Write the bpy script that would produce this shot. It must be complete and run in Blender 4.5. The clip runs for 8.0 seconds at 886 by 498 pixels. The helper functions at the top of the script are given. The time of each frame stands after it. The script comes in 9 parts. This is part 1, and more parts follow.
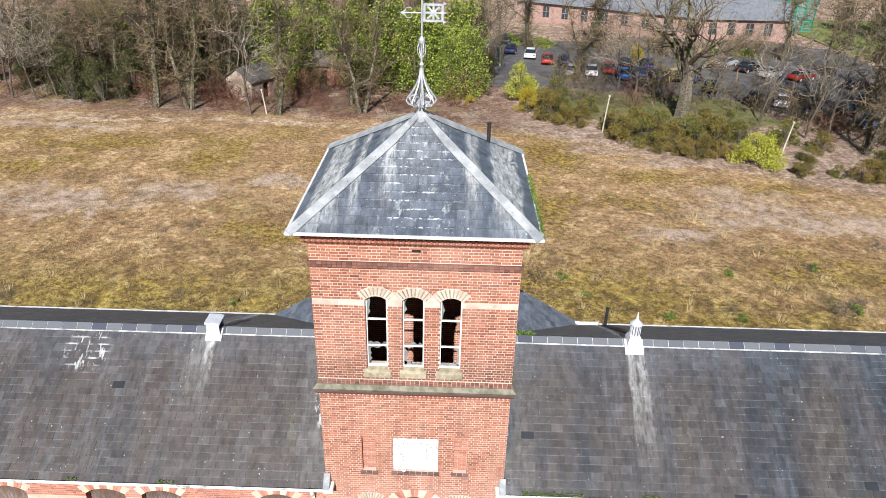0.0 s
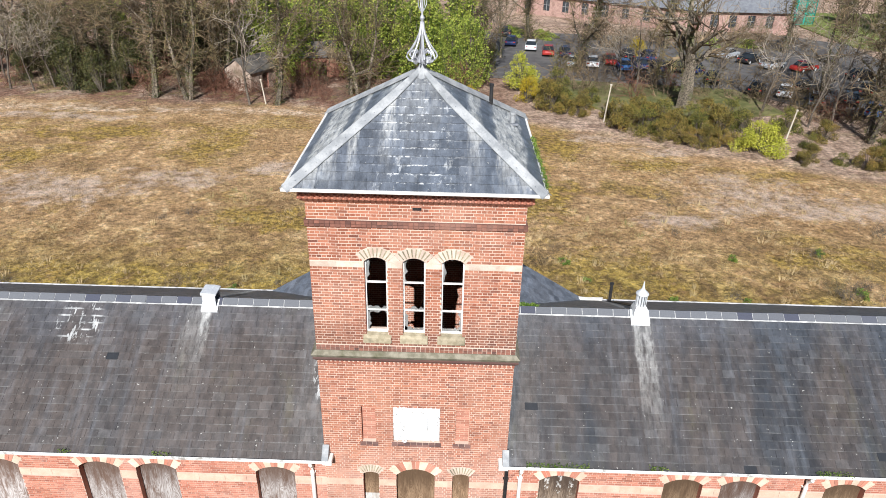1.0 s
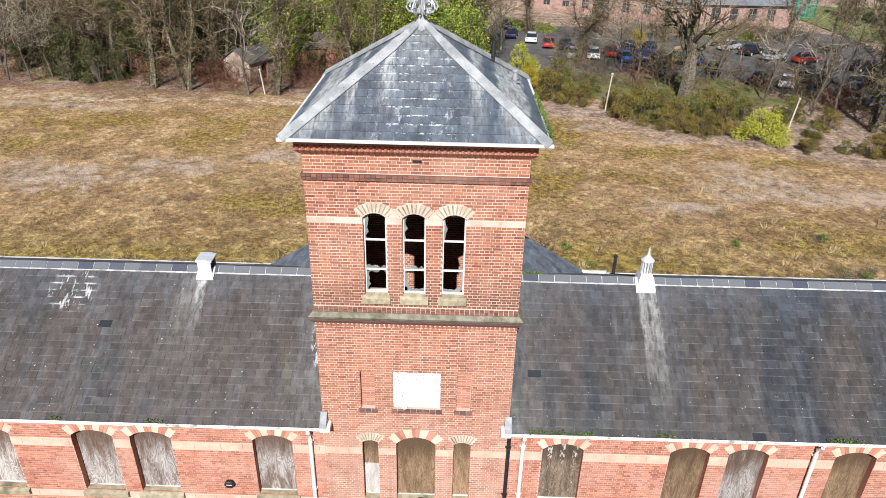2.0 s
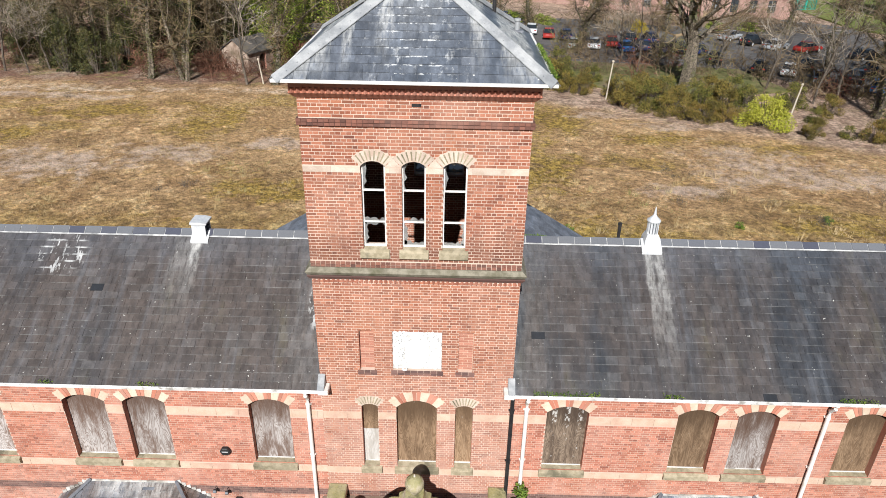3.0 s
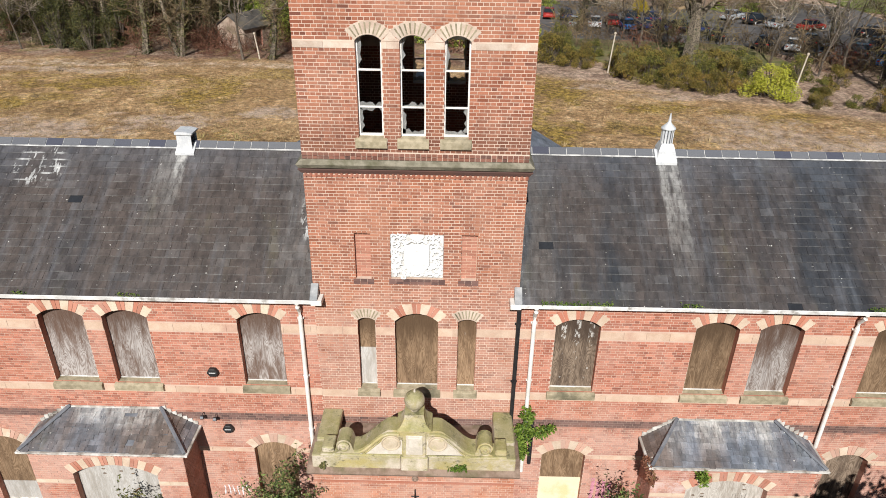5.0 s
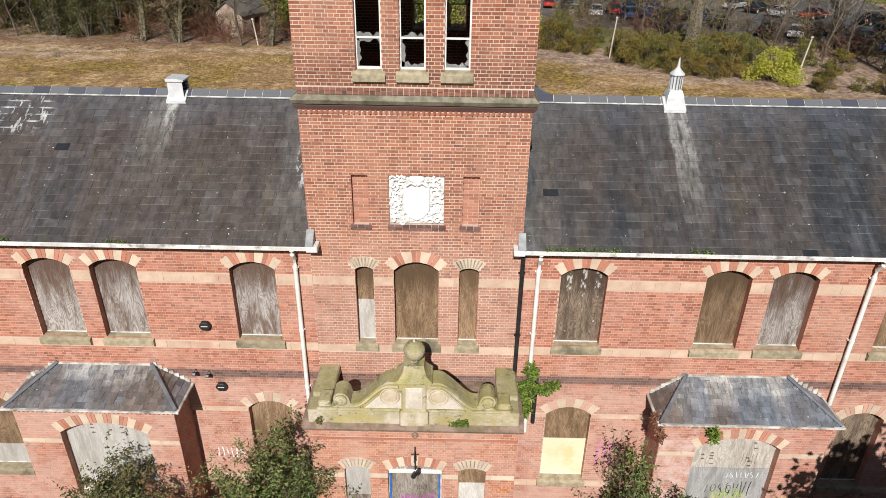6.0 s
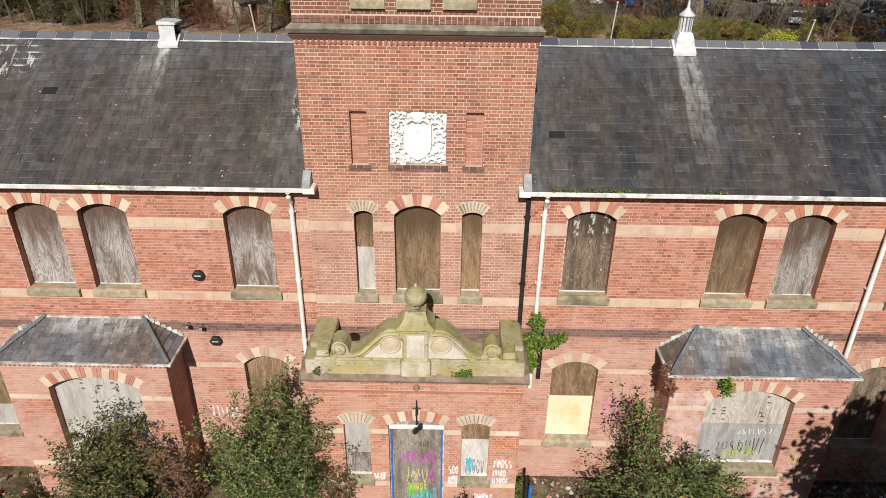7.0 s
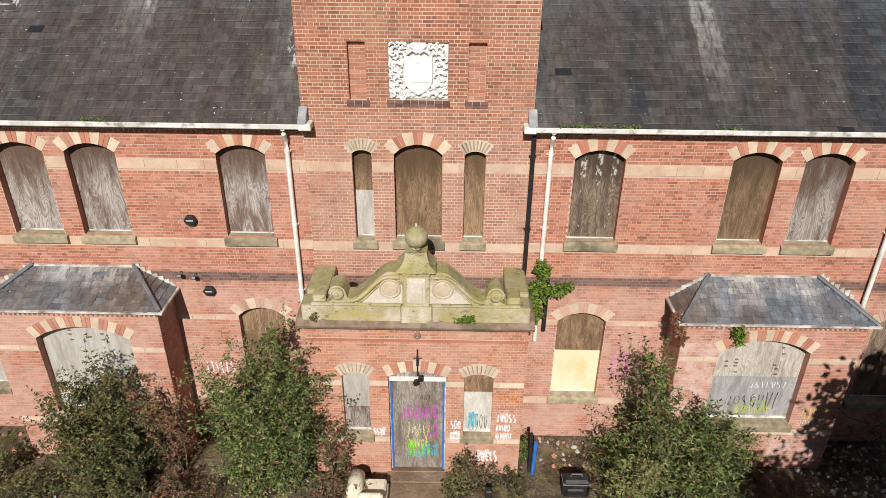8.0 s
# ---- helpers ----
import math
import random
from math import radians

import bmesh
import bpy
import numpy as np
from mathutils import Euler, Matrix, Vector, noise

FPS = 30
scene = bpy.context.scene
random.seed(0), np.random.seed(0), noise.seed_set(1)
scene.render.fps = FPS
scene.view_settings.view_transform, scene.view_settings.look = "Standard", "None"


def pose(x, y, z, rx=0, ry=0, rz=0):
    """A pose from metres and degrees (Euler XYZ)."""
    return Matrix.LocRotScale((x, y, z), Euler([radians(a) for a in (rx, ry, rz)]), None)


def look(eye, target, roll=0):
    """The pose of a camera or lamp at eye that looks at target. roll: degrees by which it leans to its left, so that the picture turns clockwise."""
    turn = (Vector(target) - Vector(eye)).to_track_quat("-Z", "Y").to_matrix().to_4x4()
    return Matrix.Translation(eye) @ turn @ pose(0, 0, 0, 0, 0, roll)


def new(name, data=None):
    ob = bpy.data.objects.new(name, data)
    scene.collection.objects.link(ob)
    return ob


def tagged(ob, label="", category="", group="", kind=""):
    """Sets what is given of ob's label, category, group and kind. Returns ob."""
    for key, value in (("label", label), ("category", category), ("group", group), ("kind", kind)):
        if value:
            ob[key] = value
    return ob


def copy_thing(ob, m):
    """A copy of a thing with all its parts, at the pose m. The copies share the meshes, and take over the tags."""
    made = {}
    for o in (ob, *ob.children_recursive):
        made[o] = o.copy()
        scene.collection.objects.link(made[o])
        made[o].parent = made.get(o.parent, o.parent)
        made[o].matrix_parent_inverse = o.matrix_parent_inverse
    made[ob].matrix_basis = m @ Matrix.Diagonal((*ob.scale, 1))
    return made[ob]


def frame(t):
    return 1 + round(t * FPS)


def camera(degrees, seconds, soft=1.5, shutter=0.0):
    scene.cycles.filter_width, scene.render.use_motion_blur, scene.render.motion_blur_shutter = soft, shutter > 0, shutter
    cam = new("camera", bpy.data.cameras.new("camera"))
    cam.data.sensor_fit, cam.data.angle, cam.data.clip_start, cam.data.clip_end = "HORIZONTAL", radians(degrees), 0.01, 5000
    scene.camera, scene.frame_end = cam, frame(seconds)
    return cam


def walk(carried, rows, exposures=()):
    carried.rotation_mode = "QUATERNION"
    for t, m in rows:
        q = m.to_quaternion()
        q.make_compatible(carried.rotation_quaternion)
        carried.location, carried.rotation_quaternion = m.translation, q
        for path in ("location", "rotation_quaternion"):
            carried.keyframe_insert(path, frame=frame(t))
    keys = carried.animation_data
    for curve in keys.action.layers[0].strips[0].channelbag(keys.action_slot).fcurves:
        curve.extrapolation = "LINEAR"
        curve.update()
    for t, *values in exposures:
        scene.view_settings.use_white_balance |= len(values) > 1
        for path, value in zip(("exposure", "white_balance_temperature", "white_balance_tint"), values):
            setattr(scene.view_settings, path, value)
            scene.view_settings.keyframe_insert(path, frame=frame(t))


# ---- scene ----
cam = camera(66.0, 8.0, soft=0.9)
PATH = [
    (0, (0.745, -13.707, 23.18), (0.727, -11.934, 22.256), 1.4),
    (0.5, (0.748, -13.723, 22.677), (0.729, -11.95, 21.752), 1.3),
    (1, (0.739, -13.697, 22.16), (0.72, -11.925, 21.233), 1.3),
    (1.5, (0.738, -13.723, 21.644), (0.719, -11.951, 20.716), 1.3),
    (3, (0.752, -13.804, 19.871), (0.732, -12.032, 18.943), 1.0),
    (3.5, (0.753, -13.847, 19.259), (0.733, -12.076, 18.329), 0.9),
    (4, (0.758, -13.878, 18.592), (0.739, -12.107, 17.663), 0.9),
    (4.5, (0.737, -13.865, 17.943), (0.719, -12.094, 17.013), 0.9),
    (6, (0.742, -13.886, 15.881), (0.724, -12.117, 14.948), 0.8),
    (6.5, (0.719, -13.918, 15.187), (0.702, -12.149, 14.254), 0.8),
    (7, (0.685, -13.944, 14.47), (0.67, -12.175, 13.537), 0.7),
    (7.5, (0.687, -13.995, 13.722), (0.67, -12.223, 12.794), 0.7),
    (8, (0.692, -13.973, 13.109), (0.673, -12.208, 12.169), 0.6),
]
EXPOSURES = [(0.0, 0.70, 5820, 10), (1.5, 0.65, 5860, 10), (3.5, 0.50, 6030, 10), (4.5, 0.40, 6120, 10), (6.5, 0.22, 6290, 10), (8.0, 0.15, 6430, 10)]
walk(cam, [(t, look(eye, target, roll)) for t, eye, target, roll in PATH], EXPOSURES)

# ---- daylight ----
SUN_EL, SUN_AZ = 37.0, 5.0   # height, and degrees towards the west of the wall's normal
world = bpy.data.worlds.new("spring_sky")
scene.world = world
world.use_nodes = True
wn = world.node_tree
sky = wn.nodes.new("ShaderNodeTexSky")
sky.sky_type = "NISHITA"
sky.sun_disc = False
sky.sun_elevation = radians(SUN_EL)
sky.sun_rotation = radians(180 + SUN_AZ)
sky.air_density, sky.dust_density = 1.0, 0.8
wn.links.new(sky.outputs[0], wn.nodes["Background"].inputs[0])
wn.nodes["Background"].inputs[1].default_value = 0.036
sun_data = bpy.data.lights.new("sun", "SUN")
sun_data.energy, sun_data.angle, sun_data.color = 5.0, radians(0.53), (1.0, 0.95, 0.87)
sun = new("sun", sun_data)
sun_way = Vector((-math.sin(radians(SUN_AZ)) * math.cos(radians(SUN_EL)), -math.cos(radians(SUN_AZ)) * math.cos(radians(SUN_EL)), math.sin(radians(SUN_EL))))
sun.matrix_world = look(sun_way * 60, (0, 0, 0))


# ---- materials ----
class Nodes:
    """A short way of writing node trees."""

    def __init__(self, name):
        self.m = bpy.data.materials.new(name)
        self.m.use_nodes = True
        self.t = self.m.node_tree
        self.b = self.t.nodes["Principled BSDF"]
        self.geo = self.t.nodes.new("ShaderNodeNewGeometry")
        self.info = self.t.nodes.new("ShaderNodeObjectInfo")

    def put(self, socket, value):
        if isinstance(value, (int, float)):
            socket.default_value = value
        elif isinstance(value, tuple):
            socket.default_value = (*value, 1) if len(value) == 3 and len(socket.default_value) == 4 else value
        else:
            self.t.links.new(value, socket)

    def math(self, op, a, b=0.0, clamp=False):
        n = self.t.nodes.new("ShaderNodeMath")
        n.operation, n.use_clamp = op, clamp
        self.put(n.inputs[0], a), self.put(n.inputs[1], b)
        return n.outputs[0]

    def at(self, sx=1.0, sy=1.0, sz=1.0, rot=0.0, vec=None):
        n = self.t.nodes.new("ShaderNodeMapping")
        n.inputs["Scale"].default_value = (sx, sy, sz)
        n.inputs["Rotation"].default_value = (0, 0, rot)
        self.t.links.new(vec or self.geo.outputs["Position"], n.inputs["Vector"])
        return n.outputs[0]

    def noise(self, scale, detail=3.0, rough=0.55, vec=None, distort=0.0):
        n = self.t.nodes.new("ShaderNodeTexNoise")
        self.t.links.new(vec or self.geo.outputs["Position"], n.inputs["Vector"])
        n.inputs["Scale"].default_value, n.inputs["Detail"].default_value = scale, detail
        n.inputs["Roughness"].default_value, n.inputs["Distortion"].default_value = rough, distort
        return n.outputs[0]

    def ramp(self, fac, lo, hi):
        n = self.t.nodes.new("ShaderNodeMapRange")
        n.interpolation_type = "SMOOTHSTEP"
        self.put(n.inputs[0], fac)
        n.inputs[1].default_value, n.inputs[2].default_value = lo, hi
        return n.outputs[0]

    def mix(self, fac, a, b, blend="MIX"):
        n = self.t.nodes.new("ShaderNodeMix")
        n.data_type, n.blend_type = "RGBA", blend
        self.put(n.inputs[0], fac), self.put(n.inputs[6], a), self.put(n.inputs[7], b)
        return n.outputs[2]

    def value(self, col, v):
        n = self.t.nodes.new("ShaderNodeHueSaturation")
        self.put(n.inputs["Color"], col), self.put(n.inputs["Value"], v)
        return n.outputs[0]

    def xyz(self):
        n = self.t.nodes.new("ShaderNodeSeparateXYZ")
        self.t.links.new(self.geo.outputs["Position"], n.inputs[0])
        return n.outputs

    def each(self):
        """A number of its own for every loose piece, joined or not."""
        return self.math("FRACT", self.math("ADD", self.geo.outputs["Random Per Island"], self.math("MULTIPLY", self.info.outputs["Random"], 7.31)))

    def done(self, col, rough=0.8, bump=None, depth=0.01, metal=0.0, spec=0.3):
        self.put(self.b.inputs["Base Color"], col), self.put(self.b.inputs["Roughness"], rough)
        self.put(self.b.inputs["Metallic"], metal), self.put(self.b.inputs["Specular IOR Level"], spec)
        if bump is not None:
            n = self.t.nodes.new("ShaderNodeBump")
            n.inputs["Distance"].default_value = depth
            self.put(n.inputs["Height"], bump)
            self.t.links.new(n.outputs[0], self.b.inputs["Normal"])
        return self.m


def plain(name, c1, c2, scale=3.0, rough=0.8, fine=40.0, depth=0.004, spread=0.0, metal=0.0, spec=0.3, c3=None, coarse=0.5):
    """Two or three colours mixed by noise at two scales, with a fine relief."""
    n = Nodes(name)
    col = n.mix(n.ramp(n.noise(scale, 4), 0.35, 0.65), c1, c2)
    if c3:
        col = n.mix(n.ramp(n.noise(coarse, 4, 0.6), 0.5, 0.7), col, c3)
    f = n.noise(fine, 3)
    col = n.value(col, n.math("ADD", 0.8, n.math("MULTIPLY", f, 0.4)))
    if spread:
        col = n.value(col, n.math("ADD", 1 - spread / 2, n.math("MULTIPLY", n.each(), spread)))
    return n.done(col, rough, f, depth, metal, spec)


def brick_material(name, tones, pale, patches=(), low=0.0, rain=0.0, warm=0.2):
    """Bricks of several burns, washed pale by rain and lime in places; patches (x, z, half width, half height) are old limewash."""
    n = Nodes(name)
    e = n.each()
    p = n.xyz()
    a, b, c = tones
    col = n.mix(n.ramp(e, 0.15, 0.6), a, b)
    col = n.mix(n.ramp(e, 0.86, 1.0), col, c)
    e2 = n.math("FRACT", n.math("MULTIPLY", e, 37.7))
    col = n.value(col, n.math("ADD", 0.83, n.math("MULTIPLY", e2, 0.34)))
    wash = n.ramp(n.noise(0.55, 6, 0.7), 0.42, 0.70)
    col = n.mix(n.math("MULTIPLY", wash, 0.5), col, pale)
    if low:
        damp = n.math("MULTIPLY", n.ramp(p[2], 5.4, 4.2), n.ramp(n.noise(0.9, 6, 0.78), 0.36, 0.58))
        col = n.mix(n.math("MULTIPLY", damp, low), col, (0.55, 0.375, 0.31))
        uneven_z = n.math("ADD", n.math("SUBTRACT", 4.95, p[2]), n.math("MULTIPLY", n.math("SUBTRACT", n.noise(2.4, 5, 0.75, n.at(1.6, 1.6, 0.3)), 0.5), 1.5))
        black = n.math("MULTIPLY", n.math("MULTIPLY", n.ramp(uneven_z, 0.55, 0.1), n.ramp(p[2], 5.05, 4.9)), n.ramp(n.noise(0.7, 5, 0.7), 0.40, 0.60))
        col = n.mix(n.math("MULTIPLY", black, 0.6), col, (0.10, 0.065, 0.055))
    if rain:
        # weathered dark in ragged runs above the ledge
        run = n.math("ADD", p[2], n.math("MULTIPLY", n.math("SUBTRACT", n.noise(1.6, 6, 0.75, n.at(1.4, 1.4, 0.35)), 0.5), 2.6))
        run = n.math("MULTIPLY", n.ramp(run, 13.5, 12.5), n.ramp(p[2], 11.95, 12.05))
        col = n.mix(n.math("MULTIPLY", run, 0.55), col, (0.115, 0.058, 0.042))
        # bleached by rain under the ledge at the tower's middle, and limewashed thinly below the plaque
        old = n.math("MULTIPLY", n.ramp(n.math("ADD", p[2], n.math("MULTIPLY", n.math("SUBTRACT", n.noise(0.8, 5, 0.7), 0.5), 2.5)), 9.4, 7.8), n.ramp(n.noise(2.2, 6, 0.75), 0.25, 0.60))
        col = n.mix(n.math("MULTIPLY", old, 0.45), col, (0.52, 0.33, 0.265))
        col = n.mix(n.math("MULTIPLY", n.math("MULTIPLY", n.ramp(p[2], 12.2, 11.2), n.ramp(n.noise(0.9, 6, 0.75), 0.30, 0.62)), rain), col, pale)
    for x, z, hx, hz in patches:
        dx = n.math("DIVIDE", n.math("ABSOLUTE", n.math("SUBTRACT", p[0], x)), hx)
        dz = n.math("DIVIDE", n.math("ABSOLUTE", n.math("SUBTRACT", p[2], z)), hz)
        d = n.math("ADD", n.math("MAXIMUM", dx, dz), n.math("MULTIPLY", n.math("SUBTRACT", n.noise(1.6, 7, 0.8), 0.5), 3.2))
        col = n.mix(n.math("MULTIPLY", n.math("MULTIPLY", n.ramp(d, 1.0, 0.5), n.ramp(n.noise(3.0, 6, 0.8), 0.40, 0.60)), 0.6), col, (0.64, 0.54, 0.52))
    burnt = n.ramp(n.noise(0.9, 6, 0.75, n.at(1.0, 1.0, 0.8, 0.4)), 0.48, 0.66)
    col = n.mix(n.math("MULTIPLY", burnt, warm), col, (0.43, 0.175, 0.085))
    soot = n.ramp(n.noise(0.8, 6, 0.72, n.at(1.0, 1.0, 0.35)), 0.58, 0.8)
    col = n.mix(n.math("MULTIPLY", soot, 0.45), col, (0.09, 0.055, 0.045))
    f = n.noise(60, 3)
    col = n.value(col, n.math("ADD", 0.8, n.math("MULTIPLY", f, 0.4)))
    return n.done(col, 0.88, f, 0.004, 0, 0.25)


def mortar_material(name, c1, c2, c3, soot=()):
    n = Nodes(name)
    p = n.xyz()
    col = n.mix(n.ramp(n.noise(2.0, 5, 0.7), 0.35, 0.65), c1, c2)
    col = n.mix(n.ramp(n.noise(0.6, 5, 0.7), 0.48, 0.7), col, c3)
    for z, half in soot:
        d = n.math("ADD", n.math("ABSOLUTE", n.math("SUBTRACT", p[2], z)), n.math("MULTIPLY", n.math("SUBTRACT", n.noise(3.0, 4, 0.7), 0.5), 0.1))
        col = n.mix(n.math("MULTIPLY", n.ramp(d, half + 0.06, half - 0.02), 0.6), col, (0.12, 0.085, 0.07))
    f = n.noise(60, 3)
    return n.done(col, 0.95, f, 0.003)


M = {}
M["brick"] = brick_material("red_brick", ((0.325, 0.117, 0.075), (0.43, 0.178, 0.118), (0.24, 0.088, 0.061)), (0.53, 0.33, 0.26), (), 0.5)
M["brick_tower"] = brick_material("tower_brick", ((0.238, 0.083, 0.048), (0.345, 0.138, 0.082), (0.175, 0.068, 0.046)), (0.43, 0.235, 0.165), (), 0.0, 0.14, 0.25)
M["brick_brown"] = brick_material("brown_header_brick", ((0.15, 0.070, 0.052), (0.22, 0.095, 0.066), (0.10, 0.055, 0.045)), (0.30, 0.18, 0.14), (), 0.0, 0.0, 0.1)
M["brick_bay"] = brick_material("limewashed_bay_brick", ((0.335, 0.120, 0.080), (0.44, 0.180, 0.125), (0.25, 0.092, 0.066)), (0.53, 0.305, 0.24), ((6.5, 2.6, 0.6, 1.7), (9.6, 0.7, 0.9, 0.4)), 0.4)
M["brick_dark"] = brick_material("blue_brick", ((0.11, 0.065, 0.058), (0.17, 0.095, 0.08), (0.21, 0.10, 0.075)), (0.22, 0.14, 0.12), (), 0.0, 0.0, 0.1)
M["brick_arch"] = brick_material("rubbed_brick", ((0.40, 0.155, 0.100), (0.46, 0.200, 0.135), (0.37, 0.14, 0.09)), (0.52, 0.31, 0.24))
M["brick_pale"] = brick_material("faded_arch_brick", ((0.46, 0.27, 0.20), (0.51, 0.32, 0.245), (0.42, 0.235, 0.175)), (0.56, 0.40, 0.32))
M["brick_porch"] = brick_material("orange_porch_brick", ((0.35, 0.128, 0.072), (0.45, 0.192, 0.115), (0.27, 0.098, 0.06)), (0.56, 0.36, 0.265), (), 0.35, 0.0, 0.35)
M["mortar"] = mortar_material("wing_mortar", (0.555, 0.41, 0.325), (0.49, 0.345, 0.27), (0.42, 0.28, 0.215), ((4.83, 0.12),))
M["mortar_tower"] = mortar_material("tower_mortar", (0.62, 0.49, 0.395), (0.53, 0.40, 0.315), (0.38, 0.265, 0.21), ((4.83, 0.12),))
M["brick_panel"] = brick_material("panel_brick", ((0.36, 0.155, 0.105), (0.43, 0.205, 0.145), (0.30, 0.12, 0.08)), (0.46, 0.26, 0.19))
M["cream"] = plain("cream_terracotta", (0.54, 0.41, 0.30), (0.60, 0.485, 0.375), 4.0, 0.85, 50, spread=0.25, c3=(0.52, 0.37, 0.275), coarse=1.6)
M["buff"] = plain("buff_band_stone", (0.52, 0.365, 0.265), (0.58, 0.43, 0.325), 3.0, 0.85, 50, spread=0.15, c3=(0.46, 0.28, 0.21), coarse=0.8)
M["sill"] = plain("weathered_sill_stone", (0.25, 0.21, 0.135), (0.36, 0.305, 0.21), 7.0, 0.9, 40, spread=0.3, c3=(0.13, 0.115, 0.075), coarse=1.5)


def lichen_stone():
    """Old sandstone: pale where it is clean, ochre and olive with lichen, black with grime in patches."""
    n = Nodes("lichened_sandstone")
    col = n.mix(n.ramp(n.noise(1.1, 6, 0.7), 0.38, 0.62), (0.58, 0.50, 0.41), (0.40, 0.345, 0.22))
    col = n.mix(n.math("MULTIPLY", n.ramp(n.noise(0.9, 6, 0.7, n.at(1, 1, 1.4, 0.6)), 0.47, 0.62), 0.7), col, (0.40, 0.325, 0.10))
    col = n.mix(n.math("MULTIPLY", n.ramp(n.noise(1.2, 6, 0.72, n.at(1, 1, 0.8, 1.1)), 0.46, 0.62), 0.40), col, (0.25, 0.225, 0.085))
    # moss where water lies on the upper faces
    up = n.t.nodes.new("ShaderNodeSeparateXYZ")
    n.t.links.new(n.geo.outputs["Normal"], up.inputs[0])
    lies = n.math("ADD", up.outputs[2], n.math("MULTIPLY", n.math("SUBTRACT", n.noise(2.2, 6, 0.75), 0.5), 1.6))
    col = n.mix(n.math("MULTIPLY", n.ramp(lies, 0.20, 0.75), 0.75), col, n.mix(n.ramp(n.noise(4.0, 5, 0.7), 0.4, 0.6), (0.215, 0.205, 0.07), (0.29, 0.265, 0.12)))
    col = n.mix(n.math("MULTIPLY", n.ramp(n.noise(2.6, 6, 0.78, n.at(1, 1, 1.6, 0.3)), 0.54, 0.64), 0.7), col, (0.085, 0.078, 0.04))
    col = n.mix(n.math("MULTIPLY", n.ramp(n.noise(14, 4, 0.7), 0.60, 0.72), 0.3), col, (0.60, 0.55, 0.46))
    f = n.noise(25, 4, 0.65)
    col = n.value(col, n.math("ADD", 0.75, n.math("MULTIPLY", f, 0.5)))
    col = n.value(col, n.math("ADD", 0.92, n.math("MULTIPLY", n.each(), 0.16)))
    return n.done(col, 0.93, f, 0.018)


M["ashlar"] = lichen_stone()
M["ashlar_pale"] = plain("pale_carved_sandstone", (0.50, 0.44, 0.36), (0.60, 0.54, 0.46), 4.0, 0.9, 30, 0.006, c3=(0.45, 0.40, 0.24), coarse=1.5)
M["ashlar_disc"] = plain("ochre_sandstone", (0.46, 0.375, 0.26), (0.54, 0.45, 0.34), 5.0, 0.9, 30, 0.006, c3=(0.38, 0.33, 0.17), coarse=2.5)
M["ledge"] = plain("mossy_ledge_stone", (0.18, 0.125, 0.09), (0.27, 0.195, 0.15), 5.0, 0.95, 35, 0.008, c3=(0.13, 0.11, 0.06), coarse=1.5)
M["weather"] = plain("tower_weathering_stone", (0.15, 0.135, 0.095), (0.25, 0.225, 0.17), 5.0, 0.92, 35, 0.008, c3=(0.10, 0.095, 0.055), coarse=1.6)
M["cream_tower"] = plain("weathered_tower_stone", (0.49, 0.385, 0.30), (0.56, 0.46, 0.375), 4.0, 0.88, 50, spread=0.25, c3=(0.42, 0.305, 0.235), coarse=1.6)
M["plaque"] = plain("white_carved_stone", (0.80, 0.795, 0.78), (0.71, 0.70, 0.68), 5.0, 0.85, 45, 0.004)
# greyer copy of the plaque stone, with the shade of the carving's crevices painted in
M["plaque_recess"] = plain("shaded_carved_stone", (0.48, 0.465, 0.44), (0.70, 0.685, 0.655), 8.0, 0.9, 45, 0.006)
M["lead"] = plain("weathered_lead", (0.25, 0.255, 0.26), (0.37, 0.37, 0.365), 3.0, 0.7, 30, 0.004, c3=(0.19, 0.195, 0.20), coarse=1.2, spec=0.4)
M["lead_dark"] = plain("dark_lead", (0.10, 0.105, 0.12), (0.16, 0.165, 0.18), 3.0, 0.5, 30, 0.003, spec=0.5)
M["white_worn"] = plain("worn_white_gutter_paint", (0.76, 0.745, 0.72), (0.56, 0.54, 0.51), 2.5, 0.6, 20, 0.004, c3=(0.30, 0.28, 0.25), coarse=3.5)
M["white_dirty"] = plain("peeling_dirty_white_paint", (0.62, 0.60, 0.56), (0.34, 0.31, 0.27), 3.0, 0.7, 20, 0.004, c3=(0.13, 0.11, 0.09), coarse=1.8)
M["white"] = plain("old_white_paint", (0.78, 0.76, 0.72), (0.66, 0.63, 0.58), 3.0, 0.55, 25, 0.002, c3=(0.60, 0.56, 0.50), coarse=2.5)
M["black"] = plain("black_cast_iron", (0.015, 0.015, 0.017), (0.03, 0.028, 0.027), 6.0, 0.5, 40, 0.002)
# very dark brown for the inner floors and the bodies under the wing slates
M["dark"] = plain("dark_brown_lining", (0.06, 0.045, 0.035), (0.10, 0.075, 0.06), 2.0, 0.95, 30)
M["galv"] = plain("galvanised_sheet", (0.62, 0.63, 0.64), (0.74, 0.74, 0.73), 6.0, 0.45, 30, 0.002, metal=0.3, spec=0.5)
M["blue"] = plain("blue_paint", (0.03, 0.12, 0.42), (0.04, 0.16, 0.50), 5.0, 0.5, 30, 0.002)
M["iron_white"] = plain("silvered_wrought_iron", (0.55, 0.55, 0.56), (0.40, 0.40, 0.42), 8.0, 0.45, 60, 0.002, metal=0.4)


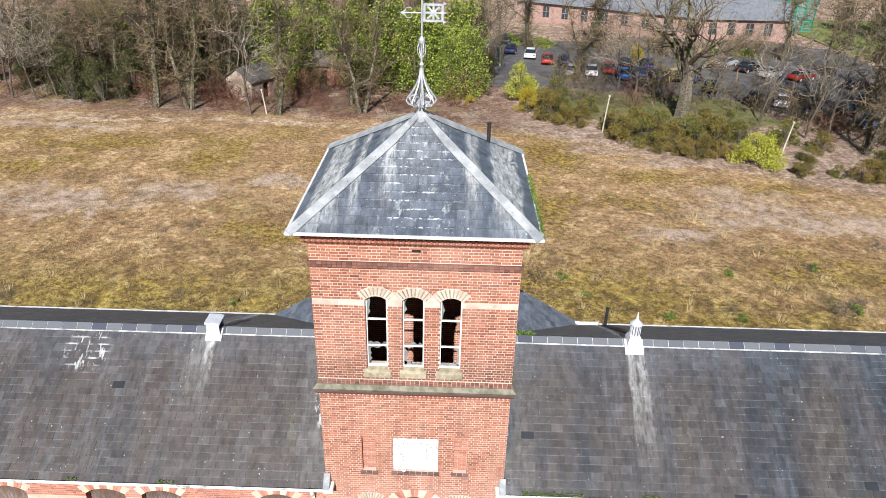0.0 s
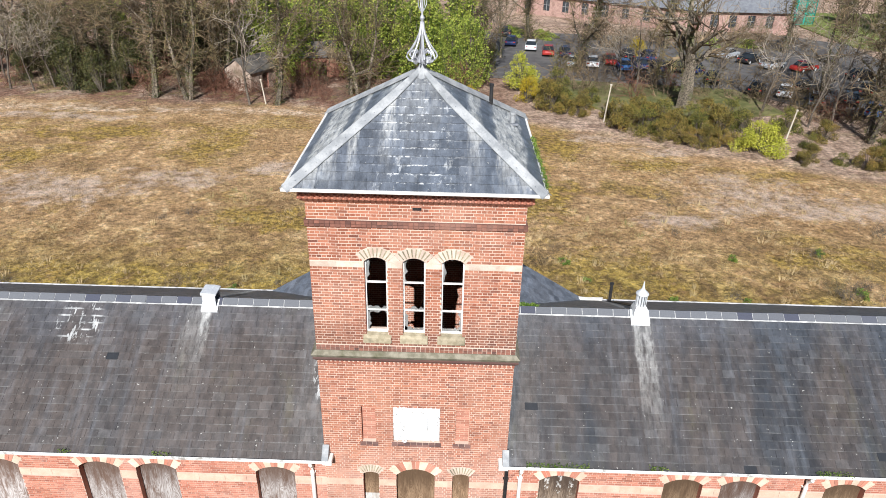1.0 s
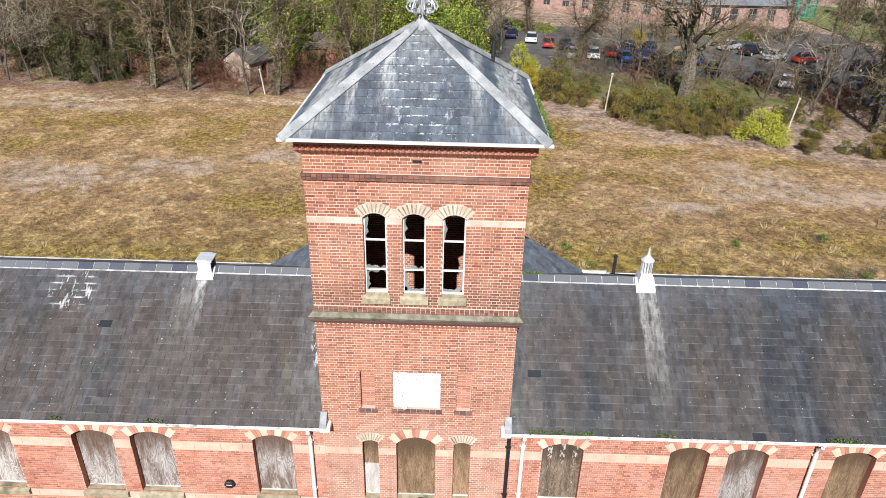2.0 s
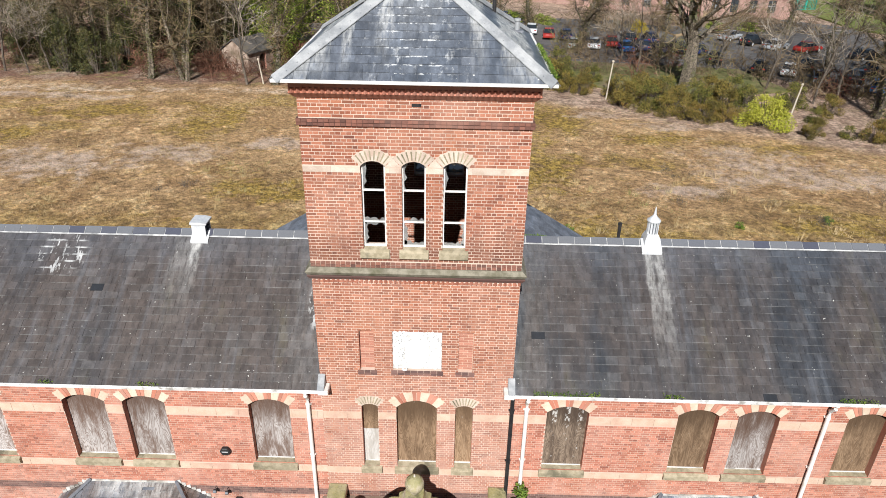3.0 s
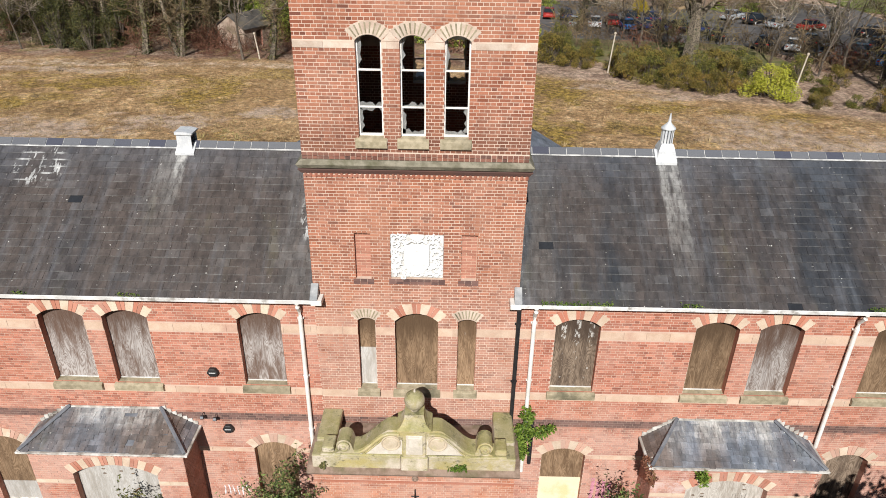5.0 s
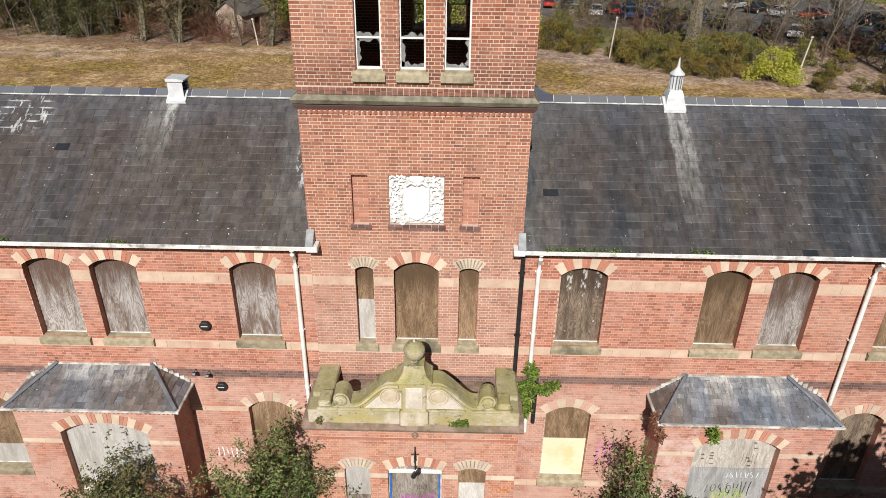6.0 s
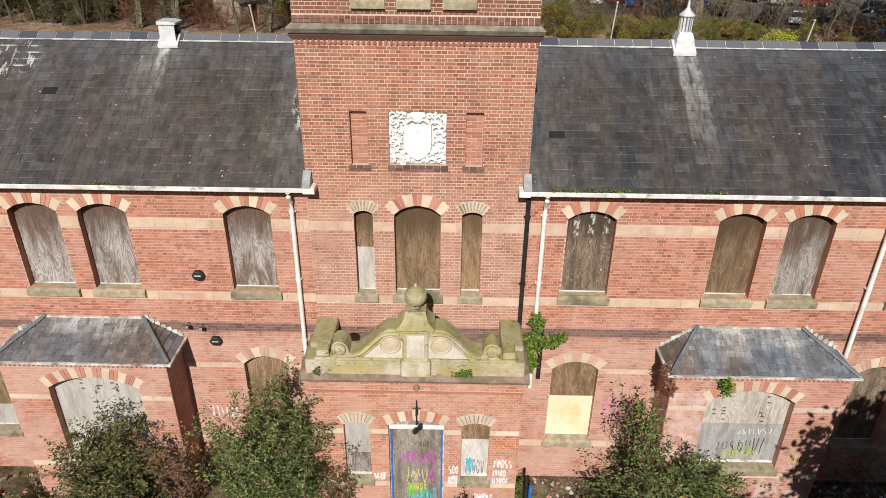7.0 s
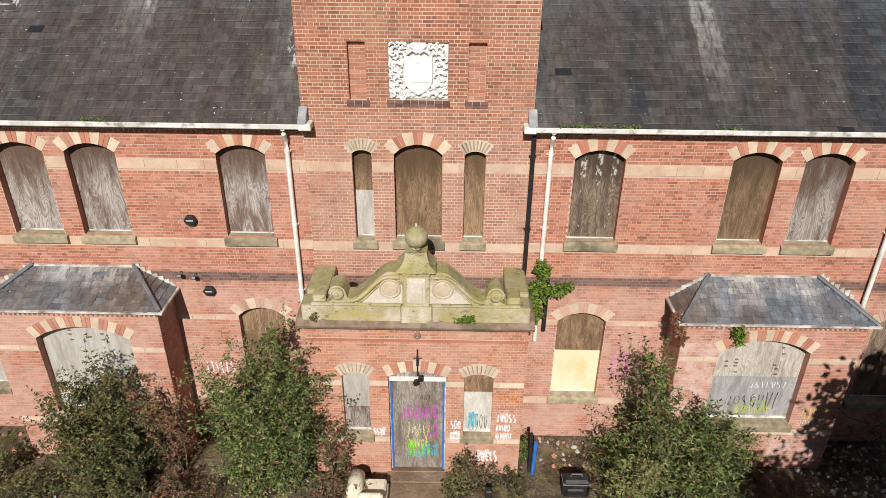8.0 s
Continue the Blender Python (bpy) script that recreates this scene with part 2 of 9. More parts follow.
def slate_material(name, warm, streaks, tone=1.0, gloss=0.40, lines=0.0, vary=0.0, spots=(), earthy=0.0, sheen=0.75, tails=None, bleach=0.35, high=0.0):
    """Welsh slate: blue-grey, browned in bands down the slope, with lime streaks and spots."""
    n = Nodes(name)
    e = n.each()
    p = n.xyz()
    col = n.mix(n.ramp(e, 0.1, 0.9), tuple(c * tone for c in (0.045, 0.052, 0.064)), tuple(c * tone for c in (0.062, 0.070, 0.084)))
    down = n.at(1.0, 0.18, 0.18)
    brown = n.math("MULTIPLY", n.ramp(n.noise(0.55, 5, 0.65, down), 0.36, 0.60), warm)
    brown = n.math("ADD", brown, n.math("MULTIPLY", n.ramp(p[0], 2.0, -2.0), earthy), True)
    col = n.mix(brown, col, tuple(c * max(1.0, tone * 0.8) for c in (0.066, 0.051, 0.043)))
    col = n.mix(n.math("MULTIPLY", n.ramp(n.noise(0.9, 5, 0.7, n.at(1, 0.3, 0.3, 0.2)), 0.55, 0.70), 0.45 * warm), col, (0.080, 0.069, 0.034))
    col = n.mix(n.math("MULTIPLY", n.ramp(n.noise(1.5, 6, 0.75, n.at(2.2, 0.12, 0.12)), 0.50, 0.74), 0.32), col, (0.128, 0.137, 0.152))
    col = n.mix(n.math("MULTIPLY", n.ramp(n.noise(7.0, 3, 0.6), 0.62, 0.8), 0.3), col, (0.17, 0.17, 0.15))
    col = n.mix(n.math("MULTIPLY", n.ramp(n.noise(13.0, 2, 0.5), 0.735, 0.755), 0.8), col, (0.62, 0.60, 0.55))
    # single slates bleached pale, and old rain tracks down the slope
    col = n.mix(n.math("MULTIPLY", n.ramp(n.math("FRACT", n.math("MULTIPLY", e, 57.1)), 0.80, 0.97), 0.16), col, (0.15, 0.15, 0.15))
    col = n.mix(n.math("MULTIPLY", n.ramp(n.noise(0.8, 6, 0.72, n.at(1.6, 0.10, 0.10)), 0.52, 0.70), bleach), col, (0.145, 0.155, 0.175))
    if high:
        # cleaner and bluer towards the ridge
        rim = n.math("ADD", p[1], n.math("MULTIPLY", n.math("SUBTRACT", n.noise(1.1, 5, 0.7), 0.5), 2.2))
        col = n.mix(n.math("MULTIPLY", n.ramp(rim, 2.2, 3.7), high), col, (0.105, 0.115, 0.135))
    for x, half, top, low, k in streaks:
        edge = n.math("ADD", n.math("ABSOLUTE", n.math("SUBTRACT", p[0], x)), n.math("MULTIPLY", n.math("SUBTRACT", n.noise(2.6, 4, 0.7, n.at(2.0, 0.4, 0.4)), 0.5), half * 1.8))
        side = n.math("SUBTRACT", 1.0, n.ramp(edge, half * 0.35, half))
        along = n.math("MULTIPLY", n.ramp(p[1], low, top), side)
        patch = n.ramp(n.noise(5.0, 4, 0.7, n.at(2.4, 0.5, 0.5)), 0.28, 0.58)
        col = n.mix(n.math("MULTIPLY", n.math("MULTIPLY", along, patch), k), col, (0.50, 0.49, 0.46))
    for x, y, hx, hy in spots:
        dx = n.math("DIVIDE", n.math("SUBTRACT", p[0], x), hx)
        dy = n.math("DIVIDE", n.math("SUBTRACT", p[1], y), hy)
        d = n.math("ADD", n.math("MULTIPLY", dx, dx), n.math("MULTIPLY", dy, dy))
        course = n.ramp(n.math("FRACT", n.math("DIVIDE", n.math("SUBTRACT", p[2], 8.625), 0.1193)), 0.30, 0.12)
        fleck = n.math("MULTIPLY", course, n.ramp(n.noise(2.2, 3, 0.6), 0.45, 0.55))
        fleck = n.math("MAXIMUM", fleck, n.ramp(n.noise(3.2, 3, 0.6, n.at(2.6, 0.7, 0.7, 0.25)), 0.57, 0.62))
        col = n.mix(n.math("MULTIPLY", n.math("MULTIPLY", n.ramp(d, 1.1, 0.5), fleck), 0.62), col, (0.62, 0.62, 0.60))
    if lines:
        row = n.math("ABSOLUTE", n.math("SUBTRACT", n.math("FRACT", n.math("DIVIDE", n.math("SUBTRACT", p[2], 16.53), 0.1287)), 0.5))
        dash = n.math("MULTIPLY", n.ramp(row, 0.34, 0.48), n.ramp(n.noise(7.5, 4, 0.75, n.at(1.0, 1.0, 2.0)), 0.50, 0.60))
        dash = n.math("MULTIPLY", dash, n.ramp(n.math("ABSOLUTE", p[0]), 1.25, 0.35))
        col = n.mix(n.math("MULTIPLY", dash, lines), col, (0.62, 0.62, 0.61))
        blot = n.math("MULTIPLY", n.ramp(n.noise(3.5, 5, 0.75, n.at(1.3, 0.6, 0.6)), 0.56, 0.66), n.ramp(n.math("ABSOLUTE", p[0]), 1.6, 0.3))
        col = n.mix(n.math("MULTIPLY", blot, lines * 0.6), col, (0.55, 0.55, 0.54))
    if tails:
        # lime and lichen caught along the lower edge of each course
        first, rise, k = tails
        edge = n.ramp(n.math("FRACT", n.math("DIVIDE", n.math("SUBTRACT", p[2], first), rise)), 0.16, 0.04)
        gap = n.ramp(n.noise(2.2, 6, 0.8, n.at(1.0, 0.6, 0.6)), 0.36, 0.60)
        col = n.mix(n.math("MULTIPLY", n.math("MULTIPLY", edge, gap), k), col, (0.22, 0.22, 0.205))
    col = n.mix(n.ramp(e, 0.9975, 0.999), col, tuple(c * tone for c in (0.034, 0.037, 0.045)))
    if vary:
        col = n.value(col, n.math("ADD", 1 - vary / 2, n.math("MULTIPLY", n.ramp(n.math("FRACT", n.math("MULTIPLY", e, 23.3)), 0.1, 0.9), vary)))
    f = n.noise(35, 3)
    col = n.value(col, n.math("ADD", 0.78, n.math("MULTIPLY", f, 0.44)))
    col = n.value(col, n.math("ADD", 0.72, n.math("MULTIPLY", n.ramp(n.noise(5.0, 5, 0.75, n.at(1.0, 0.5, 0.5)), 0.34, 0.66), 0.56)))
    rough = n.math("ADD", gloss, n.math("MULTIPLY", n.math("FRACT", n.math("MULTIPLY", e, 13.7)), 0.08))
    return n.done(col, rough, f, 0.003, 0, sheen)


M["slate"] = slate_material("wing_roof_slate", 0.85, ((-6.42, 0.19, 3.7, 1.9, 0.75), (-6.7, 0.5, 3.7, 0.4, 0.2), (6.35, 0.16, 3.7, -0.2, 0.46), (6.65, 0.18, 3.7, -0.4, 0.40), (-2.95, 0.6, -1.0, -3.0, 0.07), (2.9, 0.7, -1.0, -3.0, 0.06)), 0.42, 0.42, 0.0, 0.22, ((-10.15, 3.0, 0.75, 0.62), (-2.75, 1.9, 0.3, 0.8)), 0.6, 0.9, (8.625, 0.1193, 0.38), 0.30, 0.32)
M["slate_rear"] = slate_material("cross_roof_slate", 0.2, (), 2.3, 0.5, 0.0, 0.3)
M["slate_tower"] = slate_material("tower_roof_slate", 0.1, ((-0.1, 1.0, 3.0, -0.2, 0.35), (-2.0, 0.28, 1.0, -0.7, 0.9), (1.95, 0.3, 1.0, -0.7, 0.9), (-1.45, 0.15, 1.2, -0.5, 0.8), (1.25, 0.2, 1.5, -0.4, 0.8), (-0.7, 0.2, 1.6, -0.4, 0.5), (2.3, 0.25, 0.6, -0.8, 0.9), (-2.35, 0.25, 0.6, -0.8, 0.9)), 1.75, 0.38, 0.85, 0.25)
M["slate_bay"] = slate_material("bay_roof_slate", 1.0, ((-8.6, 0.5, -0.1, -0.6, 0.5), (-7.3, 0.7, -0.1, -0.65, 0.5), (8.3, 1.3, -0.1, -0.65, 0.45), (6.75, 0.4, 0.3, -1.4, 0.35), (9.9, 0.3, 0.3, -1.4, 0.35), (7.6, 0.45, 0.0, -1.0, 0.6), (9.0, 0.25, 0.0, -1.2, 0.5), (-8.0, 0.5, 0.0, -0.8, 0.45)), 2.35, 0.5, 0.0, 0.42, (), 0.25, 0.6)


def board_material(name, c1, c2, dark, peel=0.0):
    """Weathered plywood: long bent rings of grain, unevenly darker towards the upper windows' tops."""
    n = Nodes(name)
    p = n.xyz()
    rings = n.noise(1.0, 2, 0.45, n.at(3.4, 3.4, 0.5), 1.2)
    lines = n.math("ABSOLUTE", n.math("SUBTRACT", n.math("FRACT", n.math("MULTIPLY", rings, 19.0)), 0.5))
    col = n.mix(n.math("ADD", 0.22, n.math("MULTIPLY", n.ramp(lines, 0.06, 0.34), 0.75)), c1, c2)
    col = n.mix(n.math("MULTIPLY", n.ramp(n.noise(1.5, 5, 0.75, n.at(3.0, 3.0, 0.6)), 0.40, 0.66), 0.85), col, dark)
    # darker with height from about z 6.9 to 7.9, with an uneven edge
    uneven_z = n.math("ADD", p[2], n.math("MULTIPLY", n.math("SUBTRACT", n.noise(2.2, 4, 0.7, n.at(3.5, 3.5, 0.5)), 0.5), 1.4))
    col = n.mix(n.math("MULTIPLY", n.ramp(uneven_z, 6.9, 7.9), 0.9), col, tuple(c * 0.8 for c in dark))
    col = n.mix(n.math("MULTIPLY", n.ramp(n.noise(9.0, 3, 0.7, n.at(1.5, 1.5, 0.7)), 0.66, 0.76), 0.2), col, (0.5, 0.47, 0.42))
    if peel:
        # white paint left in upright strips
        strip = n.ramp(n.math("ABSOLUTE", n.math("SUBTRACT", n.math("FRACT", n.math("MULTIPLY", p[0], 2.9)), 0.5)), 0.24, 0.12)
        left = n.ramp(n.math("ADD", n.noise(6.0, 5, 0.75, n.at(1.6, 1.6, 1.0)), n.math("MULTIPLY", n.ramp(p[2], 6.9, 7.6), 0.10)), 0.61, 0.67)
        col = n.mix(n.math("MULTIPLY", n.math("MULTIPLY", strip, left), peel), col, (0.62, 0.60, 0.56))
    col = n.value(col, n.math("ADD", 0.8, n.math("MULTIPLY", n.each(), 0.4)))
    f = n.noise(40, 3, 0.6, n.at(4, 4, 0.4))
    return n.done(col, 0.8, n.math("ADD", f, lines), 0.006)


M["board_grey"] = board_material("grey_weathered_plywood", (0.20, 0.16, 0.135), (0.45, 0.41, 0.385), (0.12, 0.068, 0.045))
M["board_brown"] = board_material("brown_weathered_plywood", (0.15, 0.090, 0.048), (0.30, 0.200, 0.120), (0.11, 0.066, 0.036))
M["board_dark"] = board_material("dark_streaked_plywood", (0.095, 0.066, 0.044), (0.24, 0.18, 0.13), (0.06, 0.04, 0.028), 0.6)
M["board_pale"] = board_material("pale_faded_board", (0.46, 0.43, 0.39), (0.56, 0.535, 0.50), (0.36, 0.325, 0.28))
M["board_new"] = plain("fresh_pine_board", (0.735, 0.61, 0.42), (0.77, 0.655, 0.475), 2.0, 0.7, 40, 0.002, c3=(0.70, 0.545, 0.30), coarse=1.6)


def glass_material():
    n = Nodes("dusty_glass")
    n.put(n.b.inputs["Transmission Weight"], 0.55)
    return n.done(n.mix(n.ramp(n.noise(3, 4), 0.3, 0.7), (0.30, 0.30, 0.29), (0.5, 0.5, 0.48)), 0.25, None, 0, 0, 0.5)


M["glass"] = glass_material()


def leaf_material(name, c1, c2, c3):
    n = Nodes(name)
    e = n.each()
    col = n.mix(n.ramp(e, 0.0, 0.7), c1, c2)
    col = n.mix(n.ramp(e, 0.8, 1.0), col, c3)
    col = n.mix(n.math("MULTIPLY", n.ramp(n.noise(0.7, 4), 0.42, 0.66), 0.6), col, c1)
    col = n.mix(n.math("MULTIPLY", n.ramp(n.noise(0.4, 4, 0.6, n.at(1, 1, 1, 0.7)), 0.54, 0.68), 0.5), col, c3)
    m = n.done(col, 0.55, None, 0, 0, 0.3)
    n.put(n.b.inputs["Subsurface Weight"], 0.0)
    tr = n.t.nodes.new("ShaderNodeBsdfTranslucent")
    n.put(tr.inputs[0], col)
    mx = n.t.nodes.new("ShaderNodeMixShader")
    mx.inputs[0].default_value = 0.2
    n.t.links.new(n.b.outputs[0], mx.inputs[1])
    n.t.links.new(tr.outputs[0], mx.inputs[2])
    n.t.links.new(mx.outputs[0], n.t.nodes["Material Output"].inputs[0])
    return m


M["leaf_shrub"] = leaf_material("shrub_leaf", (0.028, 0.050, 0.013), (0.19, 0.25, 0.07), (0.35, 0.31, 0.13))
M["leaf_dull"] = leaf_material("dull_shrub_leaf", (0.026, 0.036, 0.013), (0.165, 0.175, 0.06), (0.30, 0.24, 0.10))
M["leaf_ivy"] = leaf_material("ivy_leaf", (0.05, 0.10, 0.012), (0.20, 0.27, 0.04), (0.13, 0.17, 0.03))
M["leaf_lime"] = leaf_material("lime_bush_leaf", (0.24, 0.25, 0.02), (0.50, 0.50, 0.06), (0.6, 0.54, 0.10))
M["leaf_holly"] = leaf_material("holly_leaf", (0.055, 0.09, 0.012), (0.35, 0.41, 0.06), (0.52, 0.52, 0.1))
M["leaf_hedge"] = leaf_material("hedge_leaf", (0.03, 0.036, 0.008), (0.22, 0.215, 0.04), (0.36, 0.26, 0.07))
M["leaf_gold"] = leaf_material("golden_bush_leaf", (0.30, 0.22, 0.01), (0.46, 0.34, 0.02), (0.5, 0.4, 0.05))
M["leaf_olive"] = leaf_material("olive_hedge_leaf", (0.035, 0.03, 0.008), (0.29, 0.235, 0.05), (0.40, 0.235, 0.06))
M["leaf_dark"] = leaf_material("dark_evergreen_leaf", (0.025, 0.034, 0.012), (0.125, 0.122, 0.038), (0.2, 0.16, 0.055))
M["leaf_red"] = leaf_material("withered_leaf", (0.17, 0.07, 0.045), (0.28, 0.13, 0.075), (0.26, 0.2, 0.08))
M["bark"] = plain("grey_bark", (0.06, 0.047, 0.035), (0.225, 0.185, 0.135), 7.0, 0.95, 30, 0.03, 0.7, c3=(0.10, 0.10, 0.045), coarse=0.9)
M["bark_dark"] = plain("dark_bark", (0.075, 0.06, 0.045), (0.14, 0.115, 0.09), 6.0, 0.95, 30, 0.02, 0.5)
M["twig"] = plain("brown_twigs", (0.05, 0.034, 0.020), (0.215, 0.155, 0.09), 0.3, 0.95, 30, 0.004, 0.9, c3=(0.19, 0.165, 0.055), coarse=0.07)
M["twig_pale"] = plain("sunlit_pale_twigs", (0.20, 0.165, 0.12), (0.34, 0.29, 0.23), 0.4, 0.95, 30, 0.004, 0.8)
M["twig_red"] = plain("red_brown_twigs", (0.09, 0.038, 0.024), (0.19, 0.09, 0.055), 3.0, 0.95, 30, 0.004, 0.5)
M["straw"] = plain("dry_grass_blades", (0.44, 0.33, 0.175), (0.295, 0.21, 0.10), 0.5, 0.95, 30, 0.004, 0.7, c3=(0.20, 0.185, 0.06), coarse=0.10)
M["asphalt"] = plain("worn_asphalt", (0.085, 0.078, 0.075), (0.12, 0.112, 0.105), 0.7, 0.9, 30, 0.004, c3=(0.16, 0.145, 0.135), coarse=0.2)
M["lawn"] = plain("green_lawn", (0.12, 0.145, 0.03), (0.17, 0.185, 0.045), 0.8, 0.95, 20, 0.01)
M["verge"] = plain("shaded_rough_grass", (0.09, 0.095, 0.028), (0.16, 0.15, 0.055), 0.9, 0.95, 14, 0.03, c3=(0.19, 0.14, 0.085), coarse=0.25)
M["earth"] = plain("bare_earth", (0.17, 0.115, 0.075), (0.24, 0.17, 0.115), 1.5, 0.95, 12, 0.03, c3=(0.28, 0.22, 0.17), coarse=0.6)
M["concrete"] = plain("grey_concrete", (0.36, 0.33, 0.29), (0.45, 0.41, 0.36), 2.0, 0.9, 30, 0.004, c3=(0.24, 0.20, 0.16), coarse=0.9)


def ground_material():
    n = Nodes("rough_field")
    p = n.xyz()
    mid = n.noise(0.24, 6, 0.7)
    fine = n.noise(2.6, 8, 0.78)
    clump = n.noise(0.8, 8, 0.75)
    specks = n.noise(7.0, 5, 0.75)
    rough = n.noise(0.3, 8, 0.8)

    def patches(spots, soft):
        """Uneven patches (x, y, half width, half depth), joined."""
        total = None
        for x, y, hx, hy in spots:
            dx = n.math("DIVIDE", n.math("SUBTRACT", p[0], x), hx)
            dy = n.math("DIVIDE", n.math("SUBTRACT", p[1], y), hy)
            d = n.math("SQRT", n.math("ADD", n.math("MULTIPLY", dx, dx), n.math("MULTIPLY", dy, dy)))
            f = n.ramp(n.math("ADD", d, n.math("MULTIPLY", n.math("SUBTRACT", rough, 0.5), 5.0)), 1.15, 0.75 - soft)
            total = f if total is None else n.math("MAXIMUM", total, f)
        return total

    col = n.mix(n.ramp(mid, 0.36, 0.64), (0.49, 0.312, 0.155), (0.345, 0.203, 0.090))
    col = n.mix(n.math("MULTIPLY", n.ramp(clump, 0.52, 0.64), 0.7), col, (0.57, 0.425, 0.245))
    col = n.mix(n.math("MULTIPLY", n.ramp(n.noise(0.13, 7, 0.75, n.at(1.0, 1.7, 1.0, -0.25)), 0.50, 0.60), 0.6), col, (0.25, 0.150, 0.063))
    moss = n.mix(n.ramp(fine, 0.4, 0.6), (0.165, 0.108, 0.014), (0.345, 0.232, 0.04))
    low = n.noise(0.09, 6, 0.68, n.at(1.0, 1.9, 1.0, 0.3))
    mossy = n.math("MAXIMUM", n.math("MULTIPLY", n.ramp(low, 0.53, 0.62), 0.75), patches(((-33, 50, 8, 3), (-22, 47.5, 4, 5), (-38, 43, 5, 1.8), (10, 50, 4, 5), (8, 38, 3, 6), (-12, 32, 6, 2), (-20, 22.5, 12, 3.5), (11, 24.5, 6, 4), (19, 44.7, 4, 2.4), (27, 27.5, 6, 1.5), (18, 20.5, 9, 2), (-9, 22, 5, 4)), 0.3))
    mossy = n.math("MULTIPLY", mossy, n.ramp(clump, 0.34, 0.52))
    col = n.mix(n.math("MULTIPLY", mossy, 0.85), col, moss)
    near = n.math("MULTIPLY", n.ramp(p[1], 34.0, 19.0), n.ramp(n.noise(0.3, 7, 0.75), 0.38, 0.56))
    col = n.mix(n.math("MULTIPLY", near, 0.8), col, n.mix(n.ramp(clump, 0.4, 0.6), (0.125, 0.088, 0.010), (0.41, 0.30, 0.075)))
    gravel = n.mix(n.ramp(fine, 0.38, 0.62), (0.61, 0.465, 0.36), (0.40, 0.285, 0.20))
    bare = patches(((-22.5, 39, 5, 2.6), (-32, 36.3, 8, 3.6), (-14, 41.5, 3, 1.6), (15, 52, 3, 1.4), (20, 48.5, 4, 1.2), (27, 37.5, 6.5, 3.4), (24, 41.5, 5, 2), (18.3, 33.6, 4, 1.6), (33, 36, 5, 2.4), (-42, 55, 9, 1.4)), 0.3)
    col = n.mix(n.math("MULTIPLY", bare, n.ramp(clump, 0.32, 0.56)), col, gravel)
    # leaf litter and bare soil along the wood, which runs askew
    wobble = n.math("MULTIPLY", n.math("SUBTRACT", n.noise(0.09, 4), 0.5), 9.0)
    line = n.math("ADD", n.math("ADD", p[1], n.math("MULTIPLY", n.ramp(p[0], -8.0, 45.0), 18.0)), wobble)
    litter = n.mix(n.ramp(mid, 0.35, 0.65), (0.16, 0.075, 0.05), (0.27, 0.165, 0.115))
    litter = n.mix(n.math("MULTIPLY", n.ramp(n.noise(0.35, 5, 0.7), 0.52, 0.64), 0.75), litter, (0.25, 0.215, 0.07))
    litter = n.mix(n.math("MULTIPLY", n.ramp(n.noise(0.22, 6, 0.75), 0.50, 0.60), 0.6), litter, (0.46, 0.36, 0.27))
    litter = n.mix(n.math("MULTIPLY", n.ramp(p[0], 2.0, 12.0), 0.7), litter, n.mix(n.ramp(clump, 0.4, 0.6), (0.34, 0.23, 0.165), (0.50, 0.37, 0.28)))
    col = n.mix(n.math("MULTIPLY", n.ramp(line, 58.0, 62.0), 0.95), col, litter)
    path = n.math("ABSOLUTE", n.math("SUBTRACT", n.math("ADD", line, n.math("MULTIPLY", wobble, -0.6)), 58.0))
    col = n.mix(n.math("MULTIPLY", n.math("SUBTRACT", 1.0, n.ramp(path, 0.3, 1.8)), n.math("MULTIPLY", n.ramp(p[0], 2.0, -12.0), n.ramp(clump, 0.40, 0.66))), col, (0.52, 0.41, 0.31))
    # the yard before the house
    yard = n.mix(n.ramp(n.noise(0.9, 5, 0.7), 0.42, 0.6), (0.10, 0.068, 0.04), (0.235, 0.175, 0.115))
    yard = n.mix(n.math("MULTIPLY", n.ramp(n.noise(1.6, 4), 0.52, 0.66), 0.7), yard, (0.17, 0.17, 0.05))
    col = n.mix(n.ramp(p[1], 2.0, 0.5), col, yard)
    col = n.value(col, n.math("ADD", 0.48, n.math("MULTIPLY", n.ramp(fine, 0.34, 0.66), 0.94)))
    col = n.value(col, n.math("ADD", 0.86, n.math("MULTIPLY", n.ramp(clump, 0.36, 0.64), 0.50)))
    col = n.mix(n.math("MULTIPLY", n.ramp(specks, 0.62, 0.72), 0.5), col, (0.60, 0.52, 0.43))
    col = n.mix(n.math("MULTIPLY", n.ramp(specks, 0.43, 0.34), 0.75), col, (0.10, 0.075, 0.035))
    return n.done(col, 0.96, n.math("ADD", fine, clump), 0.3)


M["ground"] = ground_material()


# ---- building helpers ----
def put_mesh(name, verts, faces, material, smooth=False):
    me = bpy.data.meshes.new(name)
    me.from_pydata([tuple(v) for v in verts], [], faces)
    me.materials.append(material)
    if smooth:
        me.polygons.foreach_set("use_smooth", [True] * len(me.polygons))
    me.update()
    return new(name, me)


def bm_object(name, bm, material, smooth=False):
    me = bpy.data.meshes.new(name)
    bm.normal_update()
    bm.to_mesh(me)
    bm.free()
    me.materials.append(material)
    if smooth:
        me.polygons.foreach_set("use_smooth", [True] * len(me.polygons))
    return new(name, me)


def part(name, bm, material, parent, label="", smooth=False):
    ob = bm_object(name, bm, material, smooth)
    ob.parent = parent
    return tagged(ob, label) if label else ob


